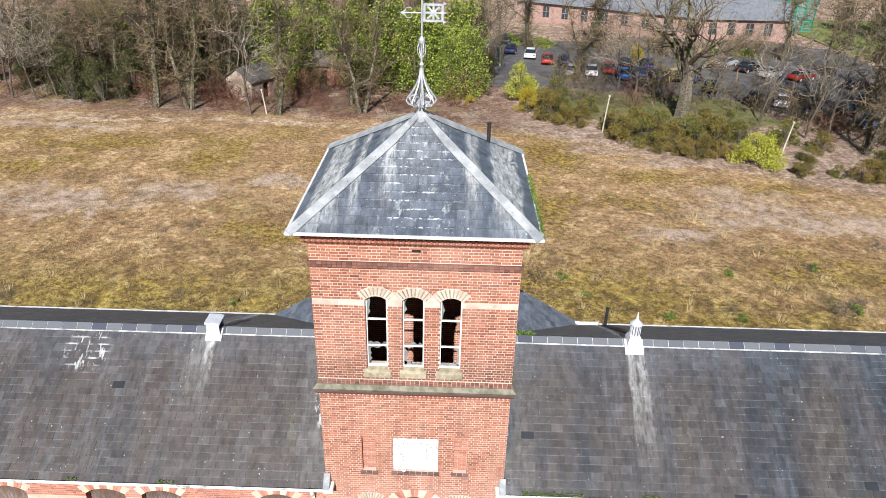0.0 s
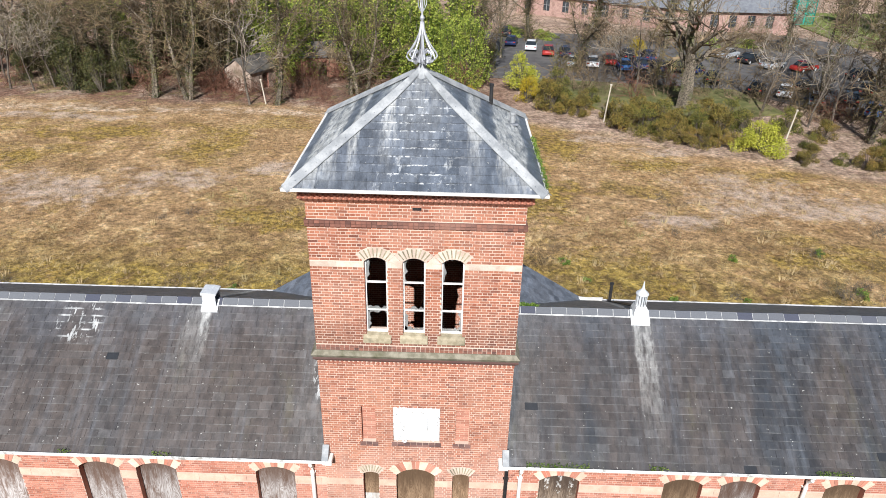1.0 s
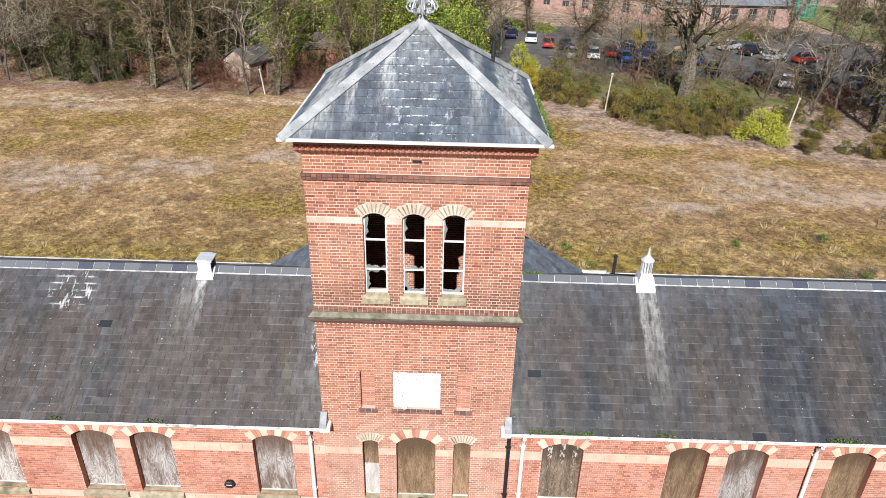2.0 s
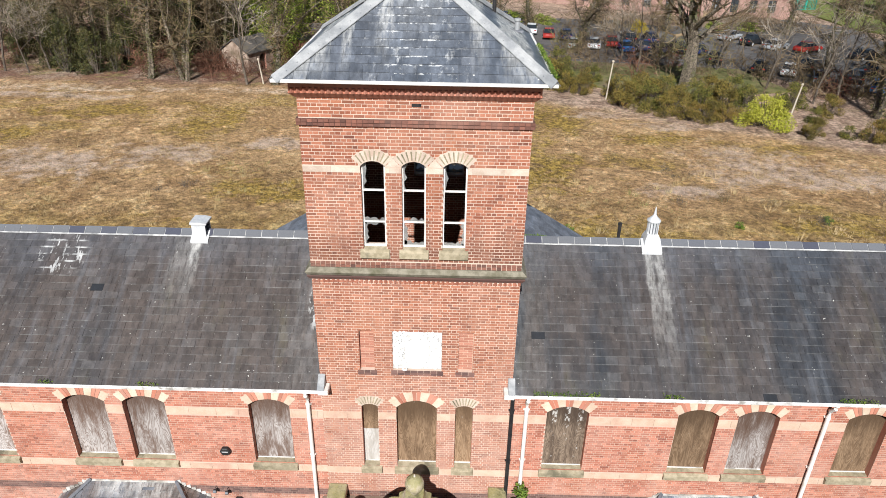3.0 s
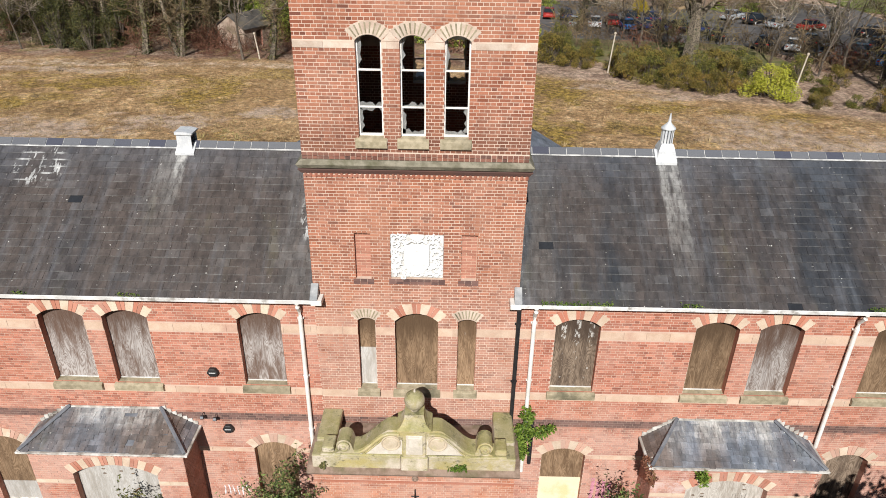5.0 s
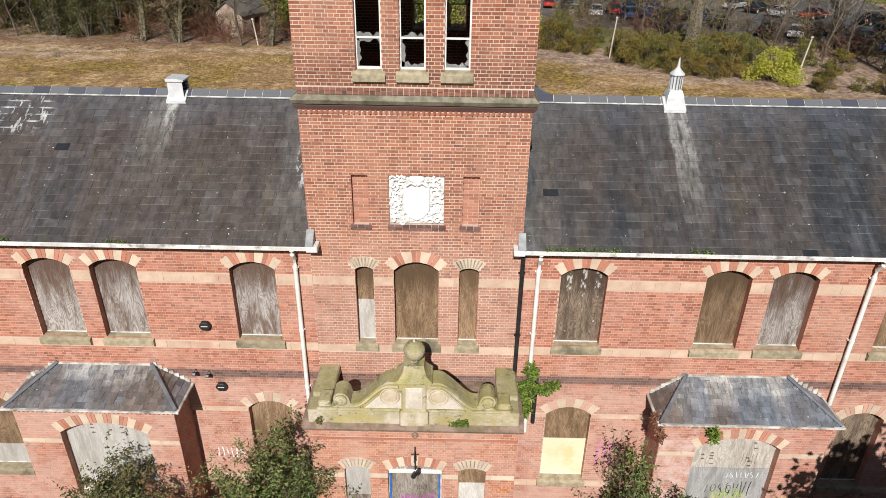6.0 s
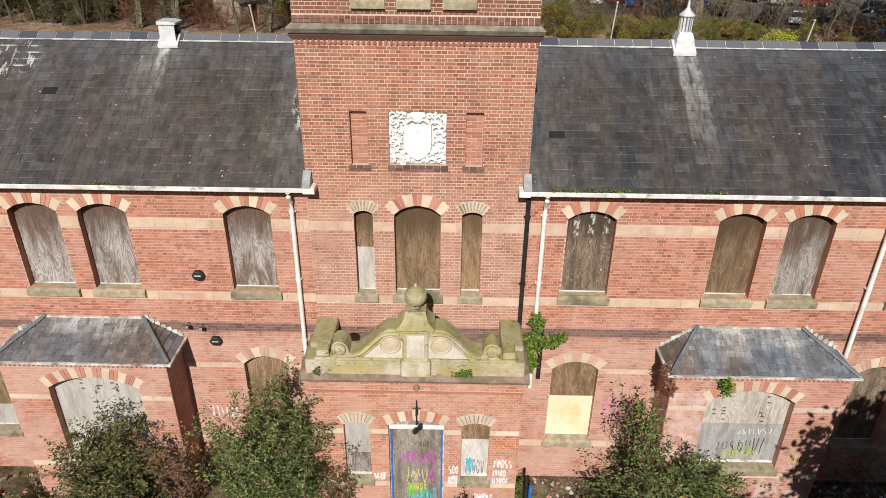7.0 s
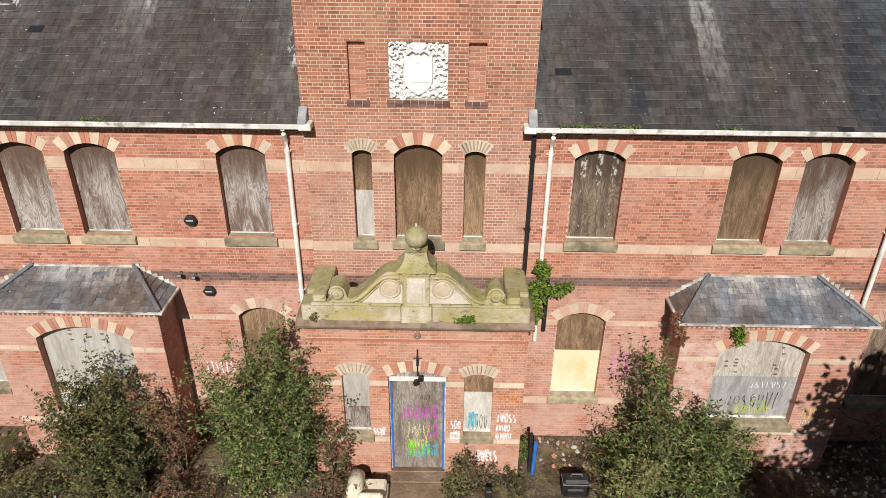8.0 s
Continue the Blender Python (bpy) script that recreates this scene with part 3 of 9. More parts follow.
def thing(name, place=(0, 0, 0), label="", category="", group="", kind=""):
    ob = new(name)
    ob.location = place
    ob.empty_display_size = 0.2
    return tagged(ob, label, category, group, kind)


def box(x0, x1, y0, y1, z0, z1, bevel=0.0, bm=None):
    """A block, bevelled where asked, added to bm or to a new bmesh."""
    own = bmesh.new()
    bmesh.ops.create_cube(own, size=1.0, matrix=Matrix.LocRotScale(((x0 + x1) / 2, (y0 + y1) / 2, (z0 + z1) / 2), None, (x1 - x0, y1 - y0, z1 - z0)))
    if bevel:
        bmesh.ops.bevel(own, geom=own.edges[:], offset=bevel, segments=1, affect="EDGES")
    if bm is None:
        return own
    return merge(bm, own)


def merge(bm, other, m=None):
    if m is not None:
        other.transform(m)
    me = bpy.data.meshes.new("tmp")
    other.to_mesh(me)
    other.free()
    bm.from_mesh(me)
    bpy.data.meshes.remove(me)
    return bm


def prism(points, axis, a, b, bm=None, bevel=0.0):
    """A polygon given in the two other axes, drawn out along axis from a to b."""
    own = bmesh.new()
    def spot(u, v, w):
        return {"x": (w, u, v), "y": (u, w, v), "z": (u, v, w)}[axis]
    lo = [own.verts.new(spot(u, v, a)) for u, v in points]
    hi = [own.verts.new(spot(u, v, b)) for u, v in points]
    own.faces.new(lo), own.faces.new(hi[::-1])
    for i in range(len(points)):
        j = (i + 1) % len(points)
        own.faces.new((lo[j], lo[i], hi[i], hi[j]))
    bmesh.ops.recalc_face_normals(own, faces=own.faces[:])
    if bevel:
        bmesh.ops.bevel(own, geom=own.edges[:], offset=bevel, segments=1, affect="EDGES")
    return own if bm is None else merge(bm, own)


def tube(points, radius, sides=8, bm=None, taper=1.0):
    """A round bar along a line of points."""
    own = bmesh.new()
    rings = []
    pts = [Vector(p) for p in points]
    for i, p in enumerate(pts):
        d = (pts[min(i + 1, len(pts) - 1)] - pts[max(i - 1, 0)]).normalized()
        side = d.orthogonal().normalized() if abs(d.z) > 0.95 else d.cross(Vector((0, 0, 1))).normalized()
        up = d.cross(side)
        r = radius * (1 + (taper - 1) * i / max(1, len(pts) - 1))
        rings.append([own.verts.new(p + side * (r * math.cos(a)) + up * (r * math.sin(a))) for a in (2 * math.pi * k / sides for k in range(sides))])
    for a, b in zip(rings, rings[1:]):
        for k in range(sides):
            own.faces.new((a[k], a[(k + 1) % sides], b[(k + 1) % sides], b[k]))
    own.faces.new(rings[0][::-1]), own.faces.new(rings[-1])
    bmesh.ops.recalc_face_normals(own, faces=own.faces[:])
    return own if bm is None else merge(bm, own)


def lathe(profile, place, sides=20, bm=None):
    """A turned form from (radius, height) pairs."""
    own = bmesh.new()
    rings = [[own.verts.new((place[0] + r * math.cos(2 * math.pi * k / sides), place[1] + r * math.sin(2 * math.pi * k / sides), place[2] + h)) for k in range(sides)] for r, h in profile]
    for a, b in zip(rings, rings[1:]):
        for k in range(sides):
            own.faces.new((a[k], a[(k + 1) % sides], b[(k + 1) % sides], b[k]))
    own.faces.new(rings[0][::-1]), own.faces.new(rings[-1])
    bmesh.ops.recalc_face_normals(own, faces=own.faces[:])
    return own if bm is None else merge(bm, own)


class Opening:
    """A window or door with a segmental head: its sides, sill, springing, rise, and the ring of blocks over it."""

    def __init__(self, x0, x1, sill, spring, rise, ring=0.29, blocks=7, pattern="CR"):
        self.x0, self.x1, self.sill, self.spring, self.rise = x0, x1, sill, spring, rise
        self.xc, w = (x0 + x1) / 2, (x1 - x0) / 2
        self.r = (w * w + rise * rise) / (2 * rise)
        self.zc = spring + rise - self.r
        self.ring, self.blocks, self.pattern = ring, blocks, pattern
        self.half = math.asin(w / self.r)

    def top(self, x):
        return self.zc + math.sqrt(max(0.0, self.r ** 2 - (x - self.xc) ** 2))

    def xs(self, n=8):
        return [self.x0 + (self.x1 - self.x0) * i / n for i in range(n + 1)]


def pierced_wall(name, x0, x1, z0, z1, front, back, openings, material, m=None):
    """A wall in x and z with real openings through its thickness."""
    cuts = sorted({x0, x1, *[x for o in openings for x in o.xs() if x0 <= x <= x1]})
    bm = bmesh.new()

    def quad(*p, skin=0):
        bm.faces.new([bm.verts.new(q) for q in p]).material_index = skin
    for a, b in zip(cuts, cuts[1:]):
        mid, za, zb = (a + b) / 2, z0, z0
        here = sorted((o for o in openings if o.x0 < mid < o.x1), key=lambda o: o.sill)
        for o in here + [None]:
            ta, tb = (o.sill, o.sill) if o else (z1, z1)
            quad((a, front, za), (b, front, zb), (b, front, tb), (a, front, ta))
            quad((b, back, zb), (a, back, za), (a, back, ta), (b, back, tb))
            if o:
                quad((a, front, ta), (b, front, tb), (b, back, tb), (a, back, ta))
                za, zb = o.top(a), o.top(b)
                quad((b, front, zb), (a, front, za), (a, back, za), (b, back, zb), skin=1)
        quad((a, front, z1), (b, front, z1), (b, back, z1), (a, back, z1))
    for o in openings:
        quad((o.x0, front, o.sill), (o.x0, back, o.sill), (o.x0, back, o.spring), (o.x0, front, o.spring), skin=1)
        quad((o.x1, back, o.sill), (o.x1, front, o.sill), (o.x1, front, o.spring), (o.x1, back, o.spring), skin=1)
    quad((x0, back, z0), (x0, front, z0), (x0, front, z1), (x0, back, z1))
    quad((x1, front, z0), (x1, back, z0), (x1, back, z1), (x1, front, z1))
    bmesh.ops.remove_doubles(bm, verts=bm.verts[:], dist=0.0005)
    bmesh.ops.recalc_face_normals(bm, faces=bm.faces[:])
    if m is not None:
        bm.transform(m)
    ob = bm_object(name, bm, material)
    ob.data.materials.append(M["brick"])
    return ob


def arch_blocks(parent, o, face, m=None):
    """The wedge-shaped blocks of a window's head, each a piece of its own."""
    n = o.blocks
    for i in range(n):
        a0 = -o.half + 2 * o.half * i / n
        a1 = -o.half + 2 * o.half * (i + 1) / n
        red = o.pattern in ("CR", "CP") and i % 2 == 1
        for k in range(2 if red else 1):
            s0 = a0 + (a1 - a0) * k / 2 if red else a0
            s1 = s0 + (a1 - a0) / 2 if red else a1
            g = 0.004 / o.r
            r0, r1 = o.r, o.r + o.ring
            pts = [(o.xc + r * math.sin(a), o.zc + r * math.cos(a)) for r, a in ((r0, s0 + g), (r0, s1 - g), (r1, s1 - g), (r1, s0 + g))]
            bm = prism(pts, "y", face - 0.012, face + 0.10)
            if m is not None:
                bm.transform(m)
            part("voussoir", bm, M["brick_arch" if o.pattern == "CR" else "brick_pale"] if red else M["cream"] if o.pattern in ("CR", "CP") else M["cream_tower"], parent)
        if o.pattern == "C" and i:
            g = 0.012 / o.r
            pts = [(o.xc + r * math.sin(a), o.zc + r * math.cos(a)) for r, a in ((o.r + 0.03, a0 - g), (o.r + 0.03, a0 + g), (o.r + o.ring - 0.03, a0 + g * 0.9), (o.r + o.ring - 0.03, a0 - g * 0.9))]
            bm = prism(pts, "y", face - 0.0145, face + 0.05)
            if m is not None:
                bm.transform(m)
            part("arch_joint", bm, M["sill"], parent)


def arch_panel(o, y0, y1, low=None, high=None, inset=0.0):
    """A board cut to fill an opening, whole or from low to high."""
    lo = o.sill if low is None else low
    pts = [(o.x0 + inset, lo), (o.x1 - inset, lo)]
    if high is None:
        pts += [(x, o.top(x) - inset) for x in reversed([min(max(x, o.x0 + inset), o.x1 - inset) for x in o.xs()])]
    else:
        pts += [(o.x1 - inset, high), (o.x0 + inset, high)]
    return prism(pts, "y", y0, y1)


# ---- ground ----
def lie(x, y):
    """The height of the ground."""
    s = min(1.0, max(0.0, (y - 6.0) / 50.0))
    h = 0.75 * s * s * (3 - 2 * s)
    if y > 8:
        h += 0.16 * noise.noise((x * 0.13, y * 0.13, 0.0)) + 0.05 * noise.noise((x * 0.6, y * 0.6, 3.0))
    elif y < 0:
        h += 0.10 * noise.noise((x * 0.5, y * 0.5, 5.0)) * min(1.0, -y / 2)
    return h


def build_ground():
    xs = [-900, -500, -300, -200, -150] + [-120 + 2.0 * i for i in range(121)] + [150, 200, 300, 500, 900]
    ys = [-600, -300, -150, -80, -50, -30, -20, -14, -10] + [-8 + 0.8 * i for i in range(11)] + [2, 4, 6, 8] + [10 + 1.5 * i for i in range(74)] + [125, 140, 160, 200, 260, 400, 900]
    verts = [(x, y, lie(x, y)) for y in ys for x in xs]
    w = len(xs)
    faces = [(j * w + i, j * w + i + 1, (j + 1) * w + i + 1, (j + 1) * w + i) for j in range(len(ys) - 1) for i in range(w - 1)]
    ob = put_mesh("ground", verts, faces, M["ground"], True)
    return tagged(ob, "rough field of dry grass, moss and gravel round the house", "ground", kind="structure")


build_ground()

# ---- the house: walls ----
TX0, TX1, TY1 = -2.47, 2.42, 4.90     # the tower's sides and back
EAVE_Y, EAVE_Z, RIDGE_Y, RIDGE_Z = -0.20, 8.66, 3.69, 11.14
REAR_Y, REAR_Z = 7.75, 8.98           # the rear eaves
CROSS_Z, CROSS_G = 12.42, 0.60        # the cross roof's ridge and pitch
END = 18.5                            # how far the wings run each way


def upper(x0, x1):
    return Opening(x0, x1, 5.90, 7.93, 0.20)


def lower(x0, x1):
    return Opening(x0, x1, 1.38, 3.73, 0.24, 0.29, 7, "CP")


slim = dict(ring=0.27, blocks=9, pattern="C")
west_up = [upper(-12.15, -11.02), upper(-9.34, -8.21), upper(-7.75, -6.63), upper(-4.43, -3.35)]
east_up = [upper(3.38, 4.48), upper(6.79, 7.85), upper(8.35, 9.42), upper(11.18, 12.28)]
west_low = [lower(-11.95, -10.82), lower(-4.47, -3.33)]
east_low = [lower(3.37, 4.55), lower(11.08, 12.2)]
far_west = [upper(x, x + 1.1) for x in (-14.9, -16.6)]
far_east = [upper(x, x + 1.1) for x in (14.0, 15.6)]
tower_mid = [Opening(-1.46, -1.03, 5.88, 7.98, 0.08, **slim), Opening(-0.55, 0.51, 5.88, 7.97, 0.23), Opening(0.99, 1.45, 5.88, 7.98, 0.08, **slim)]
tower_top = [Opening(x, x + 0.53, 12.60, 14.62, 0.115, 0.265, 9, "C") for x in (-1.22, -0.33, 0.575)]

wall_west = tagged(pierced_wall("wall_west", -END, TX0, -0.6, 8.55, 0.0, 0.34, west_up + west_low + far_west, M["mortar"]), "red brick front wall of the west wing with cream bands", "wall", kind="structure")
wall_east = tagged(pierced_wall("wall_east", TX1, END, -0.6, 8.55, 0.0, 0.34, east_up + east_low + far_east, M["mortar"]), "red brick front wall of the east wing with cream bands", "wall", kind="structure")
sunk = [Opening(-1.44, -1.07, 9.15, 10.36, 0.001, 0.0, 0), Opening(-0.615, 0.615, 9.17, 10.36, 0.001, 0.0, 0), Opening(1.02, 1.39, 9.15, 10.36, 0.001, 0.0, 0)]
wall_tower = tagged(pierced_wall("wall_tower", TX0, TX1, -0.6, 16.36, 0.0, 0.34, tower_mid + tower_top + sunk, M["mortar_tower"]), "red brick front of the central tower with pale mortar", "wall", kind="structure")
turn_back = Matrix.Translation((0, TY1, 0)) @ Matrix.Diagonal((1, -1, 1, 1))
wall_tower_back = tagged(pierced_wall("wall_tower_back", TX0, TX1, 8.0, 16.36, 0.0, 0.34, tower_top, M["mortar_tower"], turn_back), "red brick back wall of the tower with three window openings", "wall", kind="structure")
for name, x, label in (("wall_tower_west", TX0, "west"), ("wall_tower_east", TX1 - 0.34, "east")):
    tagged(bm_object(name, box(x, x + 0.34, 0.34, TY1 - 0.34, 8.0, 16.36), M["mortar_tower"]), "red brick %s wall of the tower" % label, "wall", kind="structure")
tagged(bm_object("wall_north", box(-END, END, 7.2, 7.54, -0.6, 8.9), M["brick"]), "plain red brick back wall of the house", "wall", kind="structure")
for name, x in (("wall_gable_west", -END), ("wall_gable_east", END - 0.34)):
    bm = prism([(0.34, -0.6), (7.2, -0.6), (7.2, 8.9), (3.69, 10.9), (0.34, 8.6)], "x", x, x + 0.34)
    tagged(bm_object(name, bm, M["brick"]), "red brick gable end of the wing", "wall", kind="structure")
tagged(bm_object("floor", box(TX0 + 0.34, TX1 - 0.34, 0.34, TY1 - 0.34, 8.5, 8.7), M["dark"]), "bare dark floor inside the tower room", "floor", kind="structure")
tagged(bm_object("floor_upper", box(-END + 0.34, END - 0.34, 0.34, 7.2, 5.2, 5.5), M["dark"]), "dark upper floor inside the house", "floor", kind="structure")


# ---- roofs ----
def build_wing_roof(name, x0, x1, label):
    t = 0.13
    bm = prism([(EAVE_Y, EAVE_Z - t), (EAVE_Y, EAVE_Z - 0.03), (RIDGE_Y, RIDGE_Z - 0.03), (REAR_Y, REAR_Z - 0.03), (REAR_Y, REAR_Z - t), (RIDGE_Y, RIDGE_Z - t)], "x", x0, x1)
    return tagged(bm_object(name, bm, M["dark"]), label, "roof", kind="structure")


roof_west = build_wing_roof("roof_west", -END - 0.2, TX0 - 0.01, "weathered grey slate roof of the west wing")
roof_east = build_wing_roof("roof_east", TX1 + 0.01, END + 0.2, "weathered grey slate roof of the east wing")


def valley(x):
    """Where the cross roof meets the rear slope of the wings."""
    k = (RIDGE_Z - REAR_Z) / (REAR_Y - RIDGE_Y)
    return RIDGE_Y + (RIDGE_Z - CROSS_Z + CROSS_G * abs(x)) / k


def build_rear_gable():
    """The cross roof behind the tower, whose verge stands over the back wall."""
    bm = bmesh.new()
    foot = (CROSS_Z - REAR_Z) / CROSS_G
    for s in (-1, 1):
        z1 = CROSS_Z - CROSS_G * 2.47
        p = [(0.0, 4.9, CROSS_Z), (s * 2.47, valley(2.47), z1), (s * 2.47, 4.9, z1), (s * foot, REAR_Y, REAR_Z), (0.0, REAR_Y, CROSS_Z)]
        a, b, c, d, e = [bm.verts.new((x, y, z - 0.09)) for x, y, z in p]
        bm.faces.new((a, c, e)), bm.faces.new((c, d, e)), bm.faces.new((b, d, c))
    bmesh.ops.remove_doubles(bm, verts=bm.verts[:], dist=0.001)
    bmesh.ops.recalc_face_normals(bm, faces=bm.faces[:])
    ext = bmesh.ops.extrude_face_region(bm, geom=bm.faces[:])
    bmesh.ops.translate(bm, verts=[v for v in ext["geom"] if isinstance(v, bmesh.types.BMVert)], vec=(0, 0, 0.08))
    bmesh.ops.recalc_face_normals(bm, faces=bm.faces[:])
    ob = tagged(bm_object("roof_rear", bm, M["lead_dark"]), "grey slate cross roof behind the tower", "roof", kind="structure")
    part("torn_flashing", prism([(5.25, 7.62), (5.7, 7.56), (6.35, 7.60), (6.40, 7.72), (5.8, 7.70), (5.45, 7.76)], "z", 9.02, 9.14), M["white"], ob, "torn pale flashing at the gable's foot")
    for s in (-1, 1):
        part("verge_board", tube([(0, REAR_Y + 0.02, CROSS_Z - 0.02), (s * foot, REAR_Y + 0.02, REAR_Z - 0.02)], 0.04, 6), M["lead_dark"], ob)
    part("gable_wall", prism([(-5.6, 8.8), (5.6, 8.8), (0, 12.25)], "y", 7.2, 7.5), M["brick"], ob, "red brick rear gable")
    return ob


roof_rear = build_rear_gable()

AX, AY, AZ = -0.025, 2.45, 18.42                 # the tower roof's point
RX0, RX1, RY0, RY1, RZ = -2.80, 2.75, -0.38, 5.28, 16.53


def build_tower_roof():
    bm = bmesh.new()
    c = [bm.verts.new(p) for p in ((RX0, RY0, RZ), (RX1, RY0, RZ), (RX1, RY1, RZ), (RX0, RY1, RZ))]
    a = bm.verts.new((AX, AY, AZ))
    for i in range(4):
        bm.faces.new((c[i], c[(i + 1) % 4], a))
    bm.faces.new(c[::-1])
    return tagged(bm_object("roof_tower", bm, M["lead_dark"]), "steep slate pyramid roof of the tower with pale lead hips", "roof", kind="structure")


roof_tower = build_tower_roof()
for i, (x, y) in enumerate(((RX0, RY0), (RX1, RY0), (RX1, RY1), (RX0, RY1))):
    # a broad lead flashing lies over each hip, dressed down both slopes
    bm = bmesh.new()
    d = Vector((AX - x, AY - y, AZ - RZ)).normalized()
    sx, sy = (1 if x < AX else -1), (1 if y < AY else -1)
    nx = Vector((0, AZ - RZ, -(AY - y))) * -sy
    ny = Vector((AZ - RZ, 0, -(AX - x))) * -sx
    along_x = nx.cross(d).normalized()
    along_y = ny.cross(d).normalized()
    if along_x.x * sx < 0:
        along_x = -along_x
    if along_y.y * sy < 0:
        along_y = -along_y
    foot, head = Vector((x, y, RZ + 0.062)), Vector((AX, AY, AZ + 0.07))
    foot = foot - d * 0.06
    up = Vector((0, 0, 0.03))
    rows = []
    for p in (foot, foot.lerp(head, 0.25), foot.lerp(head, 0.5), foot.lerp(head, 0.75), head):
        w = 0.165 if p is not head else 0.06
        rows.append([bm.verts.new(p + along_x * w), bm.verts.new(p + along_x * 0.05 + up), bm.verts.new(p + up * 2.2), bm.verts.new(p + along_y * 0.05 + up), bm.verts.new(p + along_y * w)])
    for r0, r1 in zip(rows, rows[1:]):
        for k in range(4):
            bm.faces.new((r0[k], r0[k + 1], r1[k + 1], r1[k]))
    bmesh.ops.recalc_face_normals(bm, faces=bm.faces[:])
    ext = bmesh.ops.extrude_face_region(bm, geom=bm.faces[:])
    bmesh.ops.translate(bm, verts=[v for v in ext["geom"] if isinstance(v, bmesh.types.BMVert)], vec=(0, 0, -0.02))
    bmesh.ops.recalc_face_normals(bm, faces=bm.faces[:])
    part("hip_flashing", bm, M["lead"], roof_tower, "pale grey lead hip flashing")


# ---- bands, cornices and gutters ----
def band(parent, name, x0, x1, z0, z1, face, material, openings, proud, step=0.62):
    """A course of stone blocks, broken where a window or its arch stands."""
    zm = (z0 + z1) / 2
    x = x0
    while x < x1 - 0.02:
        e = min(x + step * random.uniform(0.85, 1.2), x1)
        a, b = x, e
        for o in openings:
            lo = o.x0 - (0.0 if z1 < o.spring else 0.05)
            hi = o.x1 + (0.0 if z1 < o.spring else 0.05)
            if o.sill - 0.3 < zm < o.spring + o.rise + o.ring:
                if lo <= a < hi:
                    a = hi
                if lo < b <= hi:
                    b = lo
                if a < lo and b > hi:
                    part(name, box(hi, b, face - proud, face + 0.1, z0, z1), material, parent)
                    b = lo
        if b - a > 0.02:
            part(name, box(a + 0.003, b - 0.003, face - proud, face + 0.1, z0 + 0.004, z1 - 0.004), material, parent)
        x = e


for wall, x0, x1, up, low in ((wall_west, -END, TX0, west_up + far_west, west_low), (wall_east, TX1, END, east_up + far_east, east_low), (wall_tower, TX0, TX1, tower_mid, [])):
    band(wall, "string_course", x0, x1, 7.555, 7.775, 0.0, M["buff"], up, 0.014)
    band(wall, "sill_course", x0, x1, 5.62, 5.82, 0.0, M["buff"], [], 0.014)
    if low:
        band(wall, "lower_course", x0, x1, 3.60, 3.72, 0.0, M["buff"], low, 0.014)
        band(wall, "plinth_course", x0, x1, 1.16, 1.30, 0.0, M["buff"], [], 0.02)
    for o in up + low:
        arch_blocks(wall, o, 0.0)
band(wall_tower, "tower_string_course", TX0, TX1, 14.46, 14.60, 0.0, M["cream_tower"], tower_top, 0.014)
for o in tower_top:
    arch_blocks(wall_tower, o, 0.0)


def tower_ring(name, z0, z1, out_low, out_high, material, label=""):
    """A course that runs round all four sides of the tower; its face leans from out_low at the foot to out_high at the head."""
    bm = bmesh.new()
    loops = []
    for z, o in ((z0, 0.0), (z0, out_low), (z1, out_high), (z1, 0.0)):
        loops.append([bm.verts.new(p) for p in ((TX0 - o, -o, z), (TX1 + o, -o, z), (TX1 + o, TY1 + o, z), (TX0 - o, TY1 + o, z))])
    for a, b in zip(loops, loops[1:]):
        for k in range(4):
            bm.faces.new((a[k], a[(k + 1) % 4], b[(k + 1) % 4], b[k]))
    bmesh.ops.recalc_face_normals(bm, faces=bm.faces[:])
    return part(name, bm, material, wall_tower, label)


tower_ring("weathering", 12.02, 12.11, 0.125, 0.03, M["weather"], "sloping weathered stone ledge")
tower_ring("ledge_moulding", 11.93, 12.02, 0.075, 0.13, M["weather"], "moulded stone ledge")
tower_ring("corbel_course", 11.80, 11.90, 0.03, 0.10, M["brick_dark"])
tower_ring("dark_course", 15.505, 15.655, 0.045, 0.045, M["brick_brown"], "bed of the projecting dark course")


def soldier_row(parent, x0, x1, z0, z1, face, pitch, material, seed):
    """A course of narrow bricks set on end or as headers, each with its own edges."""
    rnd = random.Random(seed)
    bm = bmesh.new()
    x = x0
    while x < x1 - 0.02:
        box(x + 0.006, min(x + pitch - 0.006, x1), face - 0.012 - rnd.uniform(0, 0.006), face + 0.03, z0 + rnd.uniform(0, 0.004), z1 - rnd.uniform(0, 0.004), 0, bm)
        x += pitch
    return tagged(part("header_course", bm, material, parent), kind="stuff")


soldier_row(wall_tower, TX0 - 0.05, TX1 + 0.05, 15.51, 15.575, -0.047, 0.1165, M["brick_brown"], 1)
soldier_row(wall_tower, TX0 - 0.05, TX1 + 0.05, 15.585, 15.65, -0.053, 0.1165, M["brick_brown"], 2)
soldier_row(wall_tower, TX0, TX1, 12.122, 12.187, -0.01, 0.1165, M["brick_brown"], 3)
soldier_row(wall_tower, TX0, TX1, 12.197, 12.262, -0.002, 0.1165, M["brick_brown"], 4)
for xa in (-0.51, 0.39):
    part("spandrel", prism([(xa - 0.165, 14.61), (xa + 0.165, 14.61), (xa + 0.01, 14.79), (xa - 0.01, 14.79)], "y", -0.012, 0.05), M["cream_tower"], wall_tower)
tower_ring("eaves_moulding", 16.10, 16.215, 0.03, 0.15, M["brick_arch"], "moulded red brick eaves course")
